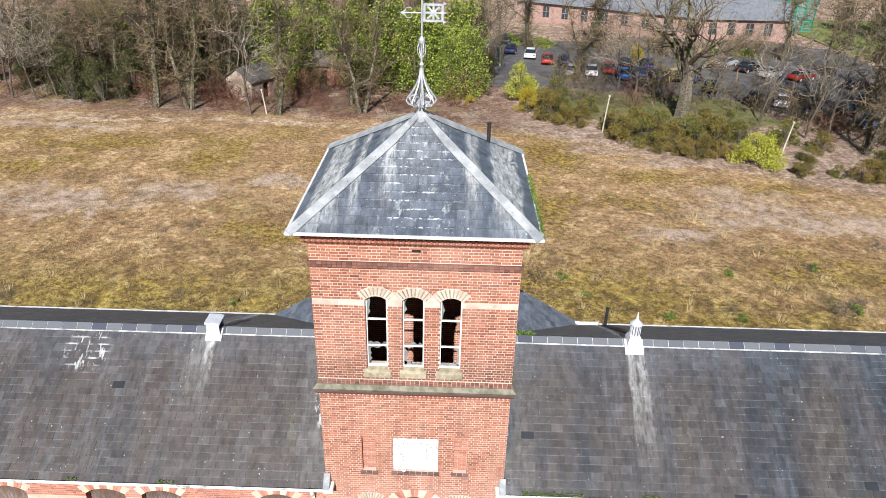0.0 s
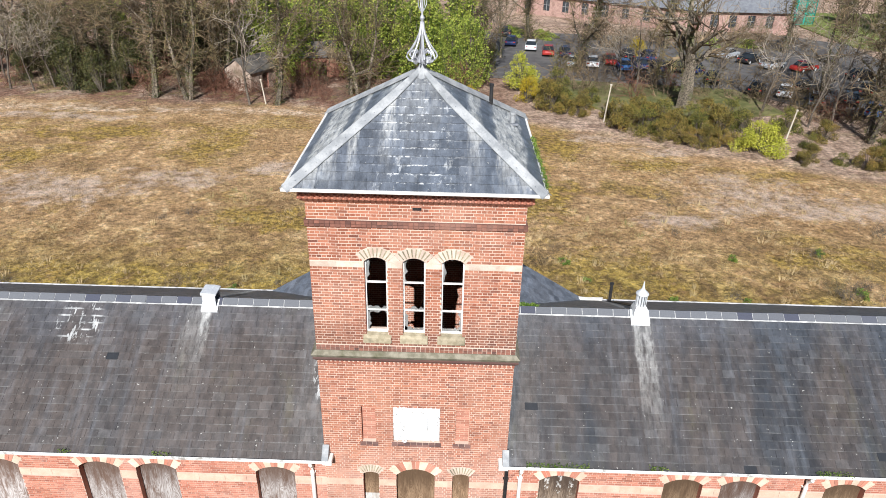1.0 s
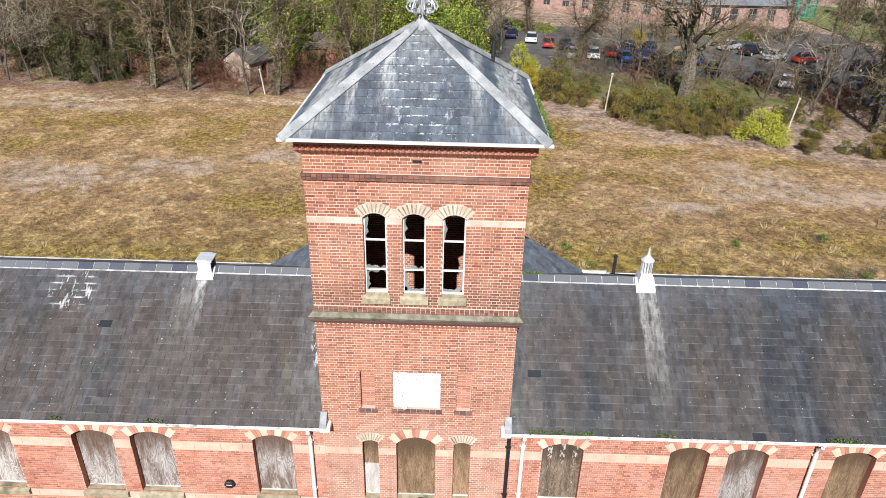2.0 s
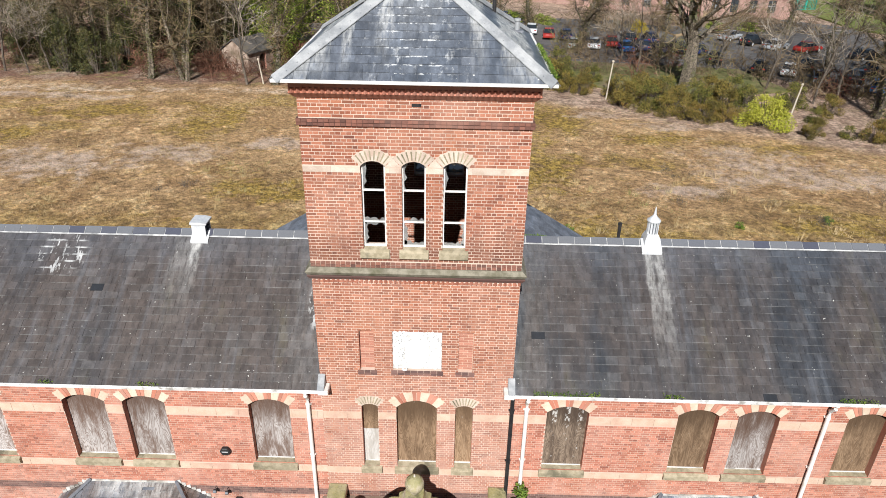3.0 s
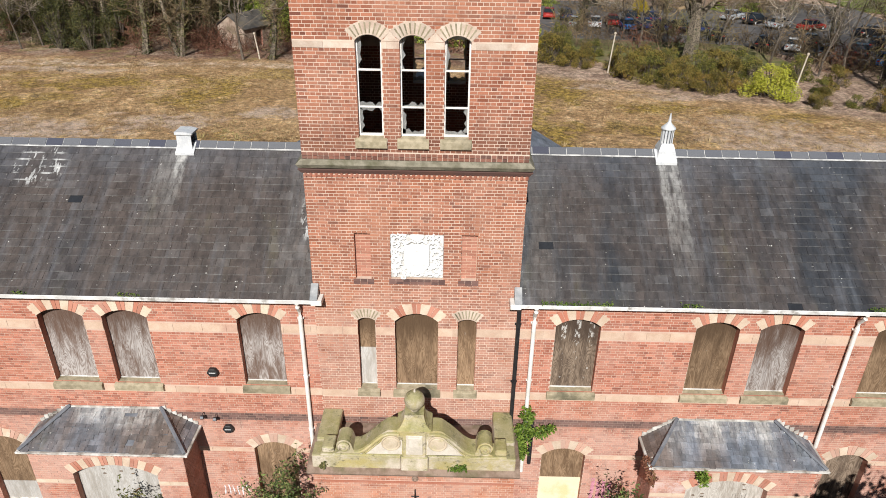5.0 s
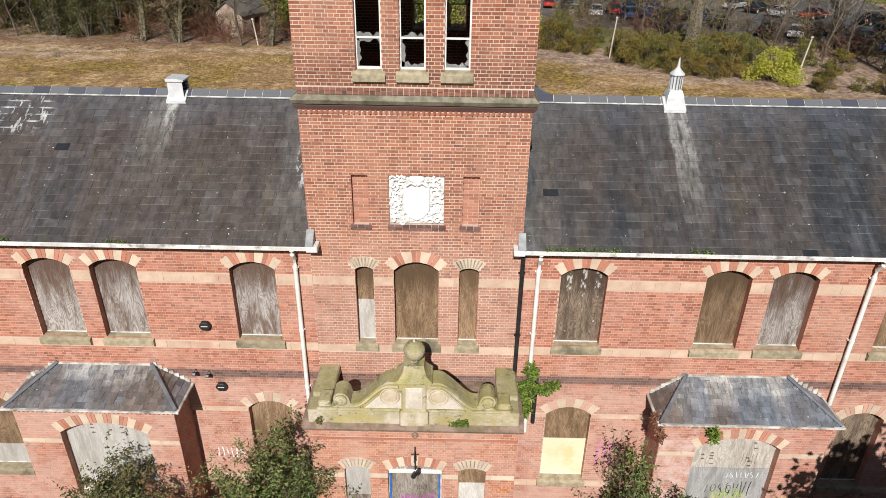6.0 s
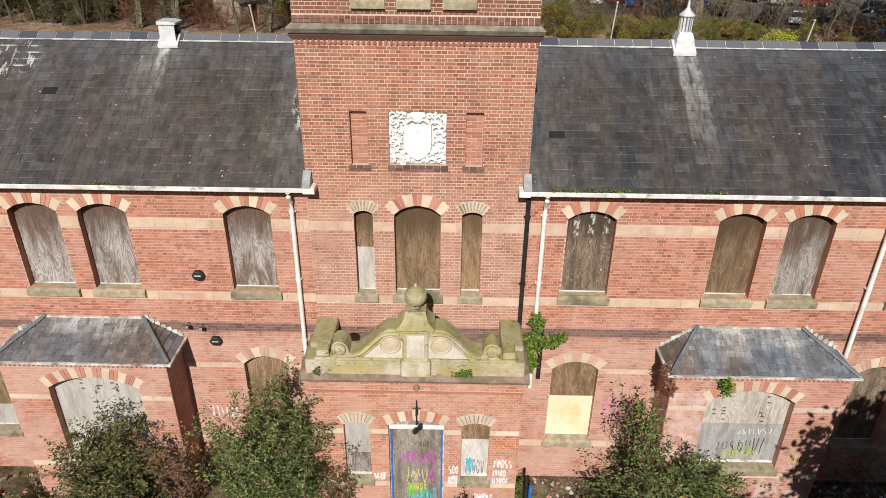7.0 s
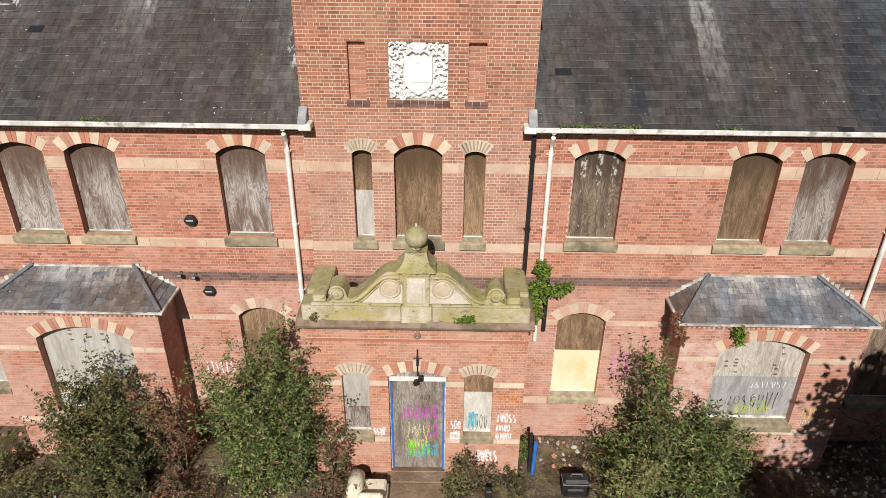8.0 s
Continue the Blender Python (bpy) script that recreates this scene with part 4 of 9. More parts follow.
tower_ring("eaves_backing", 16.215, 16.47, 0.13, 0.13, M["brick_arch"])


def teeth(parent, x0, x1, z, face, size=0.085, gap=0.112, tall=0.085):
    """A dog-tooth course: bricks set cornerwise."""
    bm = bmesh.new()
    x = x0 + gap / 2
    while x < x1:
        prism([(x - size / 2, face), (x, face - size * 0.75), (x + size / 2, face)], "z", z, z + tall, bm)
        x += gap
    ob = part("dogtooth_course", bm, M["brick_arch"], parent)
    return tagged(ob, kind="stuff")


teeth(wall_tower, TX0 - 0.12, TX1 + 0.12, 16.222, -0.132, 0.10, 0.125, 0.105)
teeth(wall_tower, TX0, TX1, 11.715, 0.0, 0.07)
teeth(wall_west, -13.5, TX0, 8.42, 0.0)
teeth(wall_east, TX1, 13.5, 8.42, 0.0)


def build_gutter(name, x0, x1, label):
    ob = thing(name, ((x0 + x1) / 2, -0.25, 8.62), label, "gutter", "eaves gutters")
    bm = prism([(-0.34, 8.70), (-0.33, 8.61), (-0.25, 8.565), (-0.14, 8.565), (-0.14, 8.60), (-0.25, 8.60), (-0.31, 8.63), (-0.32, 8.71)], "x", x0, x1)
    bm.transform(Matrix.Translation(-ob.location))
    part("trough", bm, M["white_worn"], ob)
    bm = box(x0, x1, -0.13, -0.02, 8.50, 8.62)
    bm.transform(Matrix.Translation(-ob.location))
    part("fascia", bm, M["white_worn"], ob)
    return ob


build_gutter("eaves_gutter", -END, -2.27, "peeling white gutter along the west wing's eaves")
for x0, x1 in ((-END, -5.6), (6.4, END)):
    ob = thing("rear_gutter", ((x0 + x1) / 2, REAR_Y + 0.08, REAR_Z - 0.05), "thin pale gutter along the rear eaves", "gutter", "rear gutters")
    part("trough", box(-(x1 - x0) / 2, (x1 - x0) / 2, -0.05, 0.05, -0.05, 0.05, 0.01), M["white_worn"], ob)
build_gutter("eaves_gutter", 2.24, END, "peeling white gutter along the east wing's eaves with moss")
bm = bmesh.new()
o, p = 0.40, 0.48
for (a0, b0, a1, b1) in ((RX0 - 0.02, RY0 - 0.07, RX1 + 0.02, RY0), (RX0 - 0.02, RY1, RX1 + 0.02, RY1 + 0.07), (RX0 - 0.07, RY0 - 0.07, RX0, RY1 + 0.07), (RX1, RY0 - 0.07, RX1 + 0.07, RY1 + 0.07)):
    box(a0, a1, b0, b1, RZ - 0.045, RZ + 0.02, 0.01, bm)
part("gutter", bm, M["white"], roof_tower, "white painted gutter round the tower eaves")
part("soffit", box(RX0 + 0.01, RX1 - 0.01, RY0 + 0.01, RY1 - 0.01, RZ - 0.05, RZ - 0.004), M["black"], roof_tower, "dark soffit boards")


# ---- windows ----
def build_boarded_window(o, number, face, board, label, split=None, deep=0.19):
    """A window boarded over with plywood, with a stone sill."""
    ob = thing("window_%d" % number, (o.xc, face, o.sill), label, "window", kind="structure")
    back = Matrix.Translation(-ob.location)

    def add(name, bm, mat, text=""):
        bm.transform(back)
        return part(name, bm, mat, ob, text)
    if split:
        z, low_mat = split
        add("board", arch_panel(o, face + deep, face + deep + 0.02, z), M[board], "upper weathered plywood sheet")
        add("board", arch_panel(o, face + deep - 0.012, face + deep + 0.01, o.sill, z - 0.004), M[low_mat], "lower board of another colour")
    else:
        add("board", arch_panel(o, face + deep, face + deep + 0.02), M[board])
    add("timber_frame", box(o.x0, o.x1, face + deep - 0.025, face + deep - 0.002, o.sill + 0.03, o.sill + (0.10 if face < -0.5 else 0.05)), M["white_worn"])
    w = 0.07
    pts = [(face - 0.10, o.sill - 0.19), (face - 0.10, o.sill - 0.03), (face - 0.03, o.sill + 0.004), (face + deep + 0.02, o.sill + 0.035), (face + deep + 0.02, o.sill - 0.19)]
    add("sill", prism(pts, "x", o.x0 - w, o.x1 + w, None, 0.006), M["sill"], "weathered stone sill")
    return ob


plan = [(west_up[0], "board_grey"), (west_up[1], "board_grey"), (west_up[2], "board_grey"), (west_up[3], "board_grey"), (east_up[0], "board_dark"), (east_up[1], "board_brown"), (east_up[2], "board_grey"), (east_up[3], "board_brown")]
words = {"board_grey": "upper window boarded with silver-grey weathered plywood", "board_dark": "upper window boarded with dark streaked plywood", "board_brown": "upper window boarded with brown stained plywood"}
number = 1
for o, b in plan:
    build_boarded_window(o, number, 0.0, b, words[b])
    number += 1
for o in far_west + far_east:
    build_boarded_window(o, number, 0.0, "board_grey", words["board_grey"])
    number += 1
build_boarded_window(tower_mid[0], number, 0.0, "board_brown", "slim window with brown upper and pale lower board", (7.05, "board_pale"))
build_boarded_window(tower_mid[1], number + 1, 0.0, "board_brown", "middle tower window boarded with brown plywood")
build_boarded_window(tower_mid[2], number + 2, 0.0, "board_brown", "slim window boarded with brown plywood")
build_boarded_window(west_low[0], number + 3, 0.0, "board_brown", "ground window with brown board over a pale one", (2.1, "board_pale"))
build_boarded_window(west_low[1], number + 4, 0.0, "board_brown", "ground window boarded in brown behind a shrub")
build_boarded_window(east_low[0], number + 5, 0.0, "board_brown", "ground window with brown upper and fresh yellow lower board", (2.72, "board_new"))
build_boarded_window(east_low[1], number + 6, 0.0, "board_dark", "dark boarded ground window in tree shade")
number += 7


def build_sash(o, number, seed, broken, turned=None):
    """A tall broken sash window of the tower: white frame, two glazing bars, jagged remains of glass."""
    rnd = random.Random(seed)
    ob = thing("window_%d" % number, (o.xc, 0.1 if turned is None else TY1 - 0.1, o.sill), "tall arched sash window, white frame, smashed panes", "window", "tower windows", "structure")
    back = Matrix.Translation(-ob.location)

    def add(name, bm, mat, text=""):
        if turned is not None:
            bm.transform(turned)
            bmesh.ops.reverse_faces(bm, faces=bm.faces[:])
        bm.transform(back)
        return part(name, bm, mat, ob, text)
    y0, y1, f = 0.10, 0.16, 0.035
    add("frame", box(o.x0, o.x0 + f, y0, y1, o.sill, o.spring + 0.02), M["white"])
    add("frame", box(o.x1 - f, o.x1, y0, y1, o.sill, o.spring + 0.02), M["white"])
    add("frame", box(o.x0 + f, o.x1 - f, y0, y1, o.sill, o.sill + 0.07), M["white"])
    h = o.spring - o.sill
    cuts = [o.sill + 0.07, o.sill + h * 0.32, o.sill + h * 0.70]
    for z in cuts[1:]:
        add("glazing_bar", box(o.x0 + f, o.x1 - f, y0 + 0.01, y1 - 0.01, z - 0.018, z + 0.018), M["white"])
    bm = bmesh.new()
    for a, b in zip(o.xs()[:-1], o.xs()[1:]):
        prism([(a, o.top(a) - 0.03), (b, o.top(b) - 0.03), (b, o.top(b)), (a, o.top(a))], "y", y0, y1, bm)
    add("head_frame", bm, M["white"])
    tops = [cuts[1], cuts[2], o.spring + 0.1]
    for pane, (lo, hi) in enumerate(zip(cuts, tops)):
        for side in broken[pane]:
            n = 7
            if side in "lr":
                edge = o.x0 + f if side == "l" else o.x1 - f
                s = 1 if side == "l" else -1
                ins = [(edge + s * rnd.uniform(0.01, 0.09), lo + (hi - lo) * i / n) for i in range(n + 1)]
                pts = [(edge, lo)] + ins + [(edge, hi)]
            elif side == "b":
                pts = [(o.x0 + f, lo)] + [(o.x0 + f + (o.x1 - o.x0 - 2 * f) * i / n, lo + rnd.uniform(0.02, 0.13)) for i in range(n + 1)] + [(o.x1 - f, lo)]
            else:
                pts = [(o.x0 + f, hi)] + [(o.x0 + f + (o.x1 - o.x0 - 2 * f) * i / n, hi - rnd.uniform(0.02, 0.14)) for i in range(n + 1)] + [(o.x1 - f, hi)]
            add("glass_shard", prism(pts, "y", y0 + 0.028, y0 + 0.032), M["glass"], "jagged remnant of dusty glass")
    w = 0.07
    pts = [(-0.09, o.sill - 0.2), (-0.09, o.sill - 0.04), (-0.03, o.sill + 0.004), (0.098, o.sill + 0.03), (0.098, o.sill - 0.2)]
    add("sill", prism(pts, "x", o.x0 - w, o.x1 + w, None, 0.006), M["sill"], "stone sill streaked with lichen")
    return ob


build_sash(tower_top[0], number, 3, ("tl", "b", "l"))
build_sash(tower_top[1], number + 1, 5, ("lb", "b", "l"))
build_sash(tower_top[2], number + 2, 8, ("rb", "", "lt"))
for k in range(3):
    build_sash(tower_top[k], number + 3 + k, 31 + k, ("lb", "r", "tl"), turn_back)
number += 6


def shifted(ob):
    """A helper that adds parts, given in world places, under ob."""
    back = Matrix.Translation(-ob.location)

    def add(name, bm, mat, text="", parent=None, smooth=False):
        bm.transform(back)
        return part(name, bm, M[mat], parent or ob, text, smooth)
    return add


# ---- the carved plaque and the sunk panels of the tower ----
def build_plaque():
    rnd = random.Random(4)
    ob = thing("carved_plaque", (0, 0.05, 9.18), "square white stone plaque carved with a shield and scrollwork", "plaque")
    add = shifted(ob)
    add("slab", box(-0.61, 0.61, 0.045, 0.14, 9.185, 10.355, 0.004), "plaque_recess")
    outline = [(-0.29, 10.08), (-0.29, 9.56), (-0.25, 9.46), (-0.16, 9.35), (0, 9.27), (0.16, 9.35), (0.25, 9.46), (0.29, 9.56), (0.29, 10.08), (0.15, 10.05), (0, 10.09), (-0.15, 10.05)]
    add("shield", prism(outline, "y", -0.03, 0.05, None, 0.012), "plaque", "smooth blank shield")
    add("shield_fess", box(-0.22, 0.22, -0.036, -0.02, 9.545, 9.556), "plaque_recess")
    for x, z in ((0.0, 9.93), (0.0, 9.66)):
        add("shield_charge", box(x - 0.02, x + 0.02, -0.036, -0.02, z - 0.015, z + 0.015, 0.004), "plaque_recess")
    bm = bmesh.new()
    prism([(-0.15, 10.34), (-0.17, 10.24), (-0.07, 10.17), (0, 10.12), (0.07, 10.17), (0.17, 10.24), (0.15, 10.34)], "y", -0.01, 0.05, bm, 0.02)
    for s in (-1, 1):
        tube([(s * 0.02, -0.02, 10.13), (s * 0.12, -0.035, 10.19), (s * 0.22, -0.025, 10.12), (s * 0.26, 0.0, 10.06)], 0.022, 6, bm)
    add("crest", bm, "plaque", "carved helm above the shield")
    # foliage fills the ground on both sides, with deep shadowed gaps
    done = []
    for i in range(900):
        x, z = rnd.uniform(0.06, 0.56), rnd.uniform(9.24, 10.31)
        edge = 0.29 if z > 9.56 else max(0.0, 0.29 * ((z - 9.27) / 0.29)) if z > 9.27 else 0.0
        if z > 10.06:
            edge = 0.19
        if x < edge + 0.075 or any((x - a) ** 2 + (z - b) ** 2 < 0.0062 for a, b in done):
            continue
        done.append((x, z))
        flower = z < 9.50 and rnd.random() < 0.6
        for s in (-1, 1):
            if flower:
                add("rosette", rosette(s * x, z), "plaque")
                continue
            r, turn, start = rnd.uniform(0.05, 0.085), rnd.choice((-1, 1)), rnd.uniform(0, 6.3)
            pts = []
            for k in range(9):
                a = start + turn * k * 0.5
                q = r * (1.15 - 0.1 * k)
                pts.append((s * min(0.585, max(edge + 0.03, x + q * math.cos(a))), 0.02 - 0.035 * math.sin(k / 2.6), min(10.33, z + q * math.sin(a))))
            add("leaf_scroll", tube(pts, 0.032, 5, None, 0.3), "plaque")
    return ob


def rosette(x, z):
    bm = lathe([(0.055, 0.0), (0.05, 0.03), (0.02, 0.045)], (0, 0, 0), 9)
    bm.transform(Matrix.Translation((x, 0.045, z)) @ Matrix.Rotation(radians(90), 4, "X"))
    return bm


def dark_headers(add, x0, x1, low, high):
    """Two courses of blue bricks, the upper one proud of the lower."""
    for z, y in ((low, -0.010), (high, -0.020)):
        n = max(2, round((x1 - x0) / 0.165))
        w = (x1 - x0) / n
        add("bed", box(x0 + 0.004, x1 - 0.004, y + 0.006, 0.11, z, z + 0.066), "mortar_tower")
        for k in range(n):
            add("brick", box(x0 + k * w + 0.004, x0 + (k + 1) * w - 0.004, y + random.uniform(-0.002, 0.002), 0.06, z - 0.001, z + 0.067), "brick_dark")


build_plaque()
for a, b in ((-1.44, -1.07), (1.02, 1.39)):
    ob = thing("sunk_panel", ((a + b) / 2, 0.05, 9.15), "narrow sunk panel of paler red brick beside the plaque", "wall panel", "sunk panels")
    add = shifted(ob)
    add("backing", box(a, b, 0.112, 0.17, 9.15, 10.36), "buff")
    z, i = 9.16, 0
    while z < 10.33:
        cuts = [a + 0.005, a + 0.24, b - 0.005] if i % 2 else [a + 0.005, a + 0.125, b - 0.005]
        for p, q in zip(cuts, cuts[1:]):
            add("brick", box(p + 0.005, q - 0.005, 0.102 + random.uniform(0, 0.003), 0.13, z, z + 0.0605), "brick_panel")
        z, i = z + 0.0752, i + 1
    dark_headers(add, a - 0.06, b + 0.06, 9.005, 9.08)
plaque_sill = thing("plaque_sill", (0, 0, 9.02), "two dark brick courses beneath the plaque", "sill")
dark_headers(shifted(plaque_sill), -0.66, 0.66, 9.02, 9.095)
tagged(bm_object("broken_brick_hole", box(-0.10, 0.10, -0.0075, 0.02, 15.93, 16.0), M["black"]), "black gap where a brick is missing", "hole")


# ---- finial and vane on the tower ----
def build_finial():
    ob = thing("weather_vane", (AX, AY, AZ), "silvery wrought-iron finial with scrolls and a square vane", "weather vane")
    add = shifted(ob)
    add("mast", tube([(AX, AY, AZ), (AX, AY, 20.1), (AX, AY, 21.6)], 0.022, 8), "iron_white")
    for k in range(8):
        a = k * math.pi / 4 + 0.2
        pts = []
        for i in range(24):
            t = i / 23
            if t < 0.55:
                u = t / 0.55
                r, z = 0.03 + 0.34 * u ** 2.0, AZ + 1.12 - 0.74 * u
            else:
                u = (t - 0.55) / 0.45
                w = 0.17 * (1 - 0.6 * u)
                ang = u * 6.6
                r, z = 0.03 + 0.34 - 0.17 + w * math.cos(ang), AZ + 0.38 - w * math.sin(ang)
            pts.append((AX + r * math.cos(a), AY + r * math.sin(a), z))
        add("scroll", tube(pts, 0.021, 5), "iron_white")
    for k in range(8):
        a = k * math.pi / 4 + 0.2 + math.pi / 8
        pts = [(AX + (0.17 + 0.085 * (1 - i / 16) * math.cos(i * 0.75)) * math.cos(a), AY + (0.17 + 0.085 * (1 - i / 16) * math.cos(i * 0.75)) * math.sin(a), AZ + 0.24 + 0.10 * (1 - i / 16) * math.sin(i * 0.75)) for i in range(13)]
        add("inner_scroll", tube(pts, 0.019, 5), "iron_white")
    add("knob", lathe([(0.02, -0.12), (0.07, -0.04), (0.075, 0.03), (0.03, 0.11)], (AX, AY, 20.15), 12), "iron_white")
    for k in range(4):
        a = k * math.pi / 2 + 0.5
        pts = [(AX + 0.11 * math.sin(u) * math.cos(a), AY + 0.11 * math.sin(u) * math.sin(a), 19.72 + 0.16 * u) for u in (0, 0.6, 1.2, 1.9, 2.5, 3.1)]
        add("leaf_loop", tube(pts, 0.011, 4), "iron_white")
    add("pommel", lathe([(0.03, -0.06), (0.06, 0.0), (0.03, 0.06)], (AX, AY, 19.62), 12), "iron_white")
    z = 20.77
    add("arrow_shaft", tube([(AX - 0.42, AY, z), (AX, AY, z)], 0.013, 6), "iron_white")
    add("arrow_head", prism([(AX - 0.50, z), (AX - 0.36, z + 0.075), (AX - 0.39, z), (AX - 0.36, z - 0.075)], "y", AY - 0.01, AY + 0.01), "iron_white")
    for s in (-1, 1):
        add("arrow_curl", tube([(AX - 0.30 + 0.08 * math.cos(t), AY, z + s * (0.06 + 0.055 * math.sin(t))) for t in (0.2, 0.9, 1.6, 2.3, 3.0)], 0.009, 4), "iron_white")
    x0, x1, z0, z1 = AX + 0.03, AX + 0.49, z - 0.19, z + 0.21
    flag = add("vane_flag", merge(merge(box(x0, x1, AY - 0.008, AY + 0.008, z0, z0 + 0.05), box(x0, x1, AY - 0.008, AY + 0.008, z1 - 0.05, z1)), merge(box(x0, x0 + 0.05, AY - 0.008, AY + 0.008, z0 + 0.05, z1 - 0.05), box(x1 - 0.05, x1, AY - 0.008, AY + 0.008, z0 + 0.05, z1 - 0.05))), "iron_white", "pierced square flag")
    xc, zc = (x0 + x1) / 2, (z0 + z1) / 2
    for k in range(4):
        a = k * math.pi / 4
        bar = box(-0.19, 0.19, -0.006, 0.006, -0.022, 0.022)
        bar.transform(Matrix.Translation((xc, AY + 0.001 * k, zc)) @ Matrix.Rotation(a, 4, "Y"))
        add("flag_bar", bar, "iron_white")
    for x, zz in ((x1, z1), (x1, z0), (x1, zc)):
        add("flag_tip", prism([(x - 0.01, zz - 0.04), (x + 0.07, zz), (x - 0.01, zz + 0.04)], "y", AY - 0.007, AY + 0.007), "iron_white")
    return ob


build_finial()
part("apex_cap", lathe([(0.24, -0.16), (0.15, 0.0), (0.06, 0.14)], (AX, AY, AZ + 0.02), 8), M["lead"], roof_tower, "pale lead cap under the finial")

ob = thing("vent_pipe", (1.72, 4.0, 17.2), "black soil pipe rising from the tower's back slope", "pipe")
shifted(ob)("pipe", lathe([(0.05, 0), (0.05, 0.52), (0.062, 0.53), (0.062, 0.58), (0.045, 0.58)], (1.72, 4.0, 17.2), 10), "black")
ob = thing("vent_pipe", (6.62, 7.6, 8.75), "short dark pipe standing by the rear eaves", "pipe")
shifted(ob)("pipe", lathe([(0.06, 0), (0.06, 1.0), (0.075, 1.01), (0.075, 1.08), (0.05, 1.08)], (6.62, 7.6, 8.75), 10), "black")
ob = thing("roof_flue", (2.28, 3.55, 16.72), "small lead-flashed flue on the tower's east slope", "flue")
add = shifted(ob)
add("flue", lathe([(0.07, 0), (0.06, 0.30), (0.08, 0.31), (0.08, 0.37)], (2.28, 3.55, 16.80), 10), "lead")
add("apron", prism([(3.40, 16.86), (3.70, 16.86), (3.66, 16.90), (3.44, 16.90)], "x", 2.16, 2.42), "lead_dark")


# thin black panel over the slates, painting the dark of a hole in them
k = (RIDGE_Z - REAR_Z) / (REAR_Y - RIDGE_Y)
hole = [(6.40, 7.35), (6.62, 7.55), (6.95, 6.6), (7.0, 4.9), (6.75, 4.75), (6.6, 6.2)]
bm = bmesh.new()
bm.faces.new([bm.verts.new((x, y, RIDGE_Z + 0.035 - k * (y - RIDGE_Y))) for x, y in hole])
ext = bmesh.ops.extrude_face_region(bm, geom=bm.faces[:])
bmesh.ops.translate(bm, verts=[v for v in ext["geom"] if isinstance(v, bmesh.types.BMVert)], vec=(0, 0, 0.01))
bmesh.ops.recalc_face_normals(bm, faces=bm.faces[:])
tagged(bm_object("roof_patch", bm, M["black"]), "flat black panel standing in for a slate hole beside the turret", "roof patch")


# ---- ridge ventilators ----
def build_box_vent():
    ob = thing("roof_vent", (-6.37, 3.55, 10.85), "white sheet-metal box ventilator astride the ridge, open louvred end", "roof vent")
    add = shifted(ob)
    x0, x1, y0, y1 = -6.63, -6.13, 3.30, 3.86
    add("base_flashing", prism([(3.16, 10.74), (3.6, 11.02), (4.0, 10.78), (4.0, 10.88), (3.6, 11.12), (3.16, 10.83)], "x", x0 - 0.07, x1 + 0.07), "galv", "white lead base flashing")
    bm = bmesh.new()
    box(x0, x1, y0, y0 + 0.03, 10.78, 11.44, 0, bm), box(x0, x1, y1 - 0.03, y1, 10.78, 11.44, 0, bm), box(x0, x0 + 0.03, y0 + 0.03, y1 - 0.03, 10.78, 11.44, 0, bm)
    add("casing", bm, "galv")
    add("inside", box(x1 - 0.16, x1 - 0.14, y0 + 0.03, y1 - 0.03, 10.8, 11.47), "black")
    for k in range(5):
        lv = box(x1 - 0.12, x1 - 0.02, y0 + 0.03, y1 - 0.03, 11.02 + k * 0.095, 11.03 + k * 0.095)
        add("louvre", lv, "lead_dark")
    add("hood", prism([(x0 - 0.03, 11.44), (x1 + 0.06, 11.44), (x1 + 0.06, 11.49), ((x0 + x1) / 2 + 0.1, 11.54), (x0 - 0.03, 11.54)], "y", y0 - 0.05, y1 + 0.05), "galv")
    return ob


def build_turret_vent():
    x, y = 6.46, 3.55
    ob = thing("roof_vent", (x, y, 10.85), "white turret ventilator with a cone cap on the ridge", "roof vent")
    add = shifted(ob)
    add("base_flashing", prism([(3.16, 10.74), (3.6, 11.02), (4.1, 10.72), (4.1, 10.82), (3.6, 11.12), (3.16, 10.83)], "x", x - 0.33, x + 0.33), "galv", "white lead base flashing")
    bm = bmesh.new()
    rings = [[bm.verts.new((x + sx * a, y + sy * a, z)) for sx, sy in ((-1, -1), (1, -1), (1, 1), (-1, 1))] for a, z in ((0.27, 10.78), (0.25, 11.16), (0.19, 11.34), (0.17, 11.36))]
    for p, q in zip(rings, rings[1:]):
        for k in range(4):
            bm.faces.new((p[k], p[(k + 1) % 4], q[(k + 1) % 4], q[k]))
    bm.faces.new(rings[-1])
    add("plinth", bm, "galv")
    add("drum", lathe([(0.15, 0), (0.15, 0.46)], (x, y, 11.34), 16), "lead_dark", "shadowed inner drum")
    for k in range(12):
        a = k * math.pi / 6
        rod = box(-0.03, 0.03, -0.008, 0.008, 11.35, 11.80)
        rod.transform(Matrix.Translation((x + 0.175 * math.cos(a), y + 0.175 * math.sin(a), 0)) @ Matrix.Rotation(a + math.pi / 2 + 0.35, 4, "Z"))
        add("louvre", rod, "galv")
    add("cap", lathe([(0.225, 0.0), (0.225, 0.03), (0.10, 0.15), (0.05, 0.22), (0.045, 0.28), (0.012, 0.50)], (x, y, 11.80), 18), "galv")
    return ob


for vent, size in ((build_box_vent(), 0.78), (build_turret_vent(), 0.85)):
    vent.scale = (size, size, size)
    vent.location += Vector((0, 0.08, 0.13))


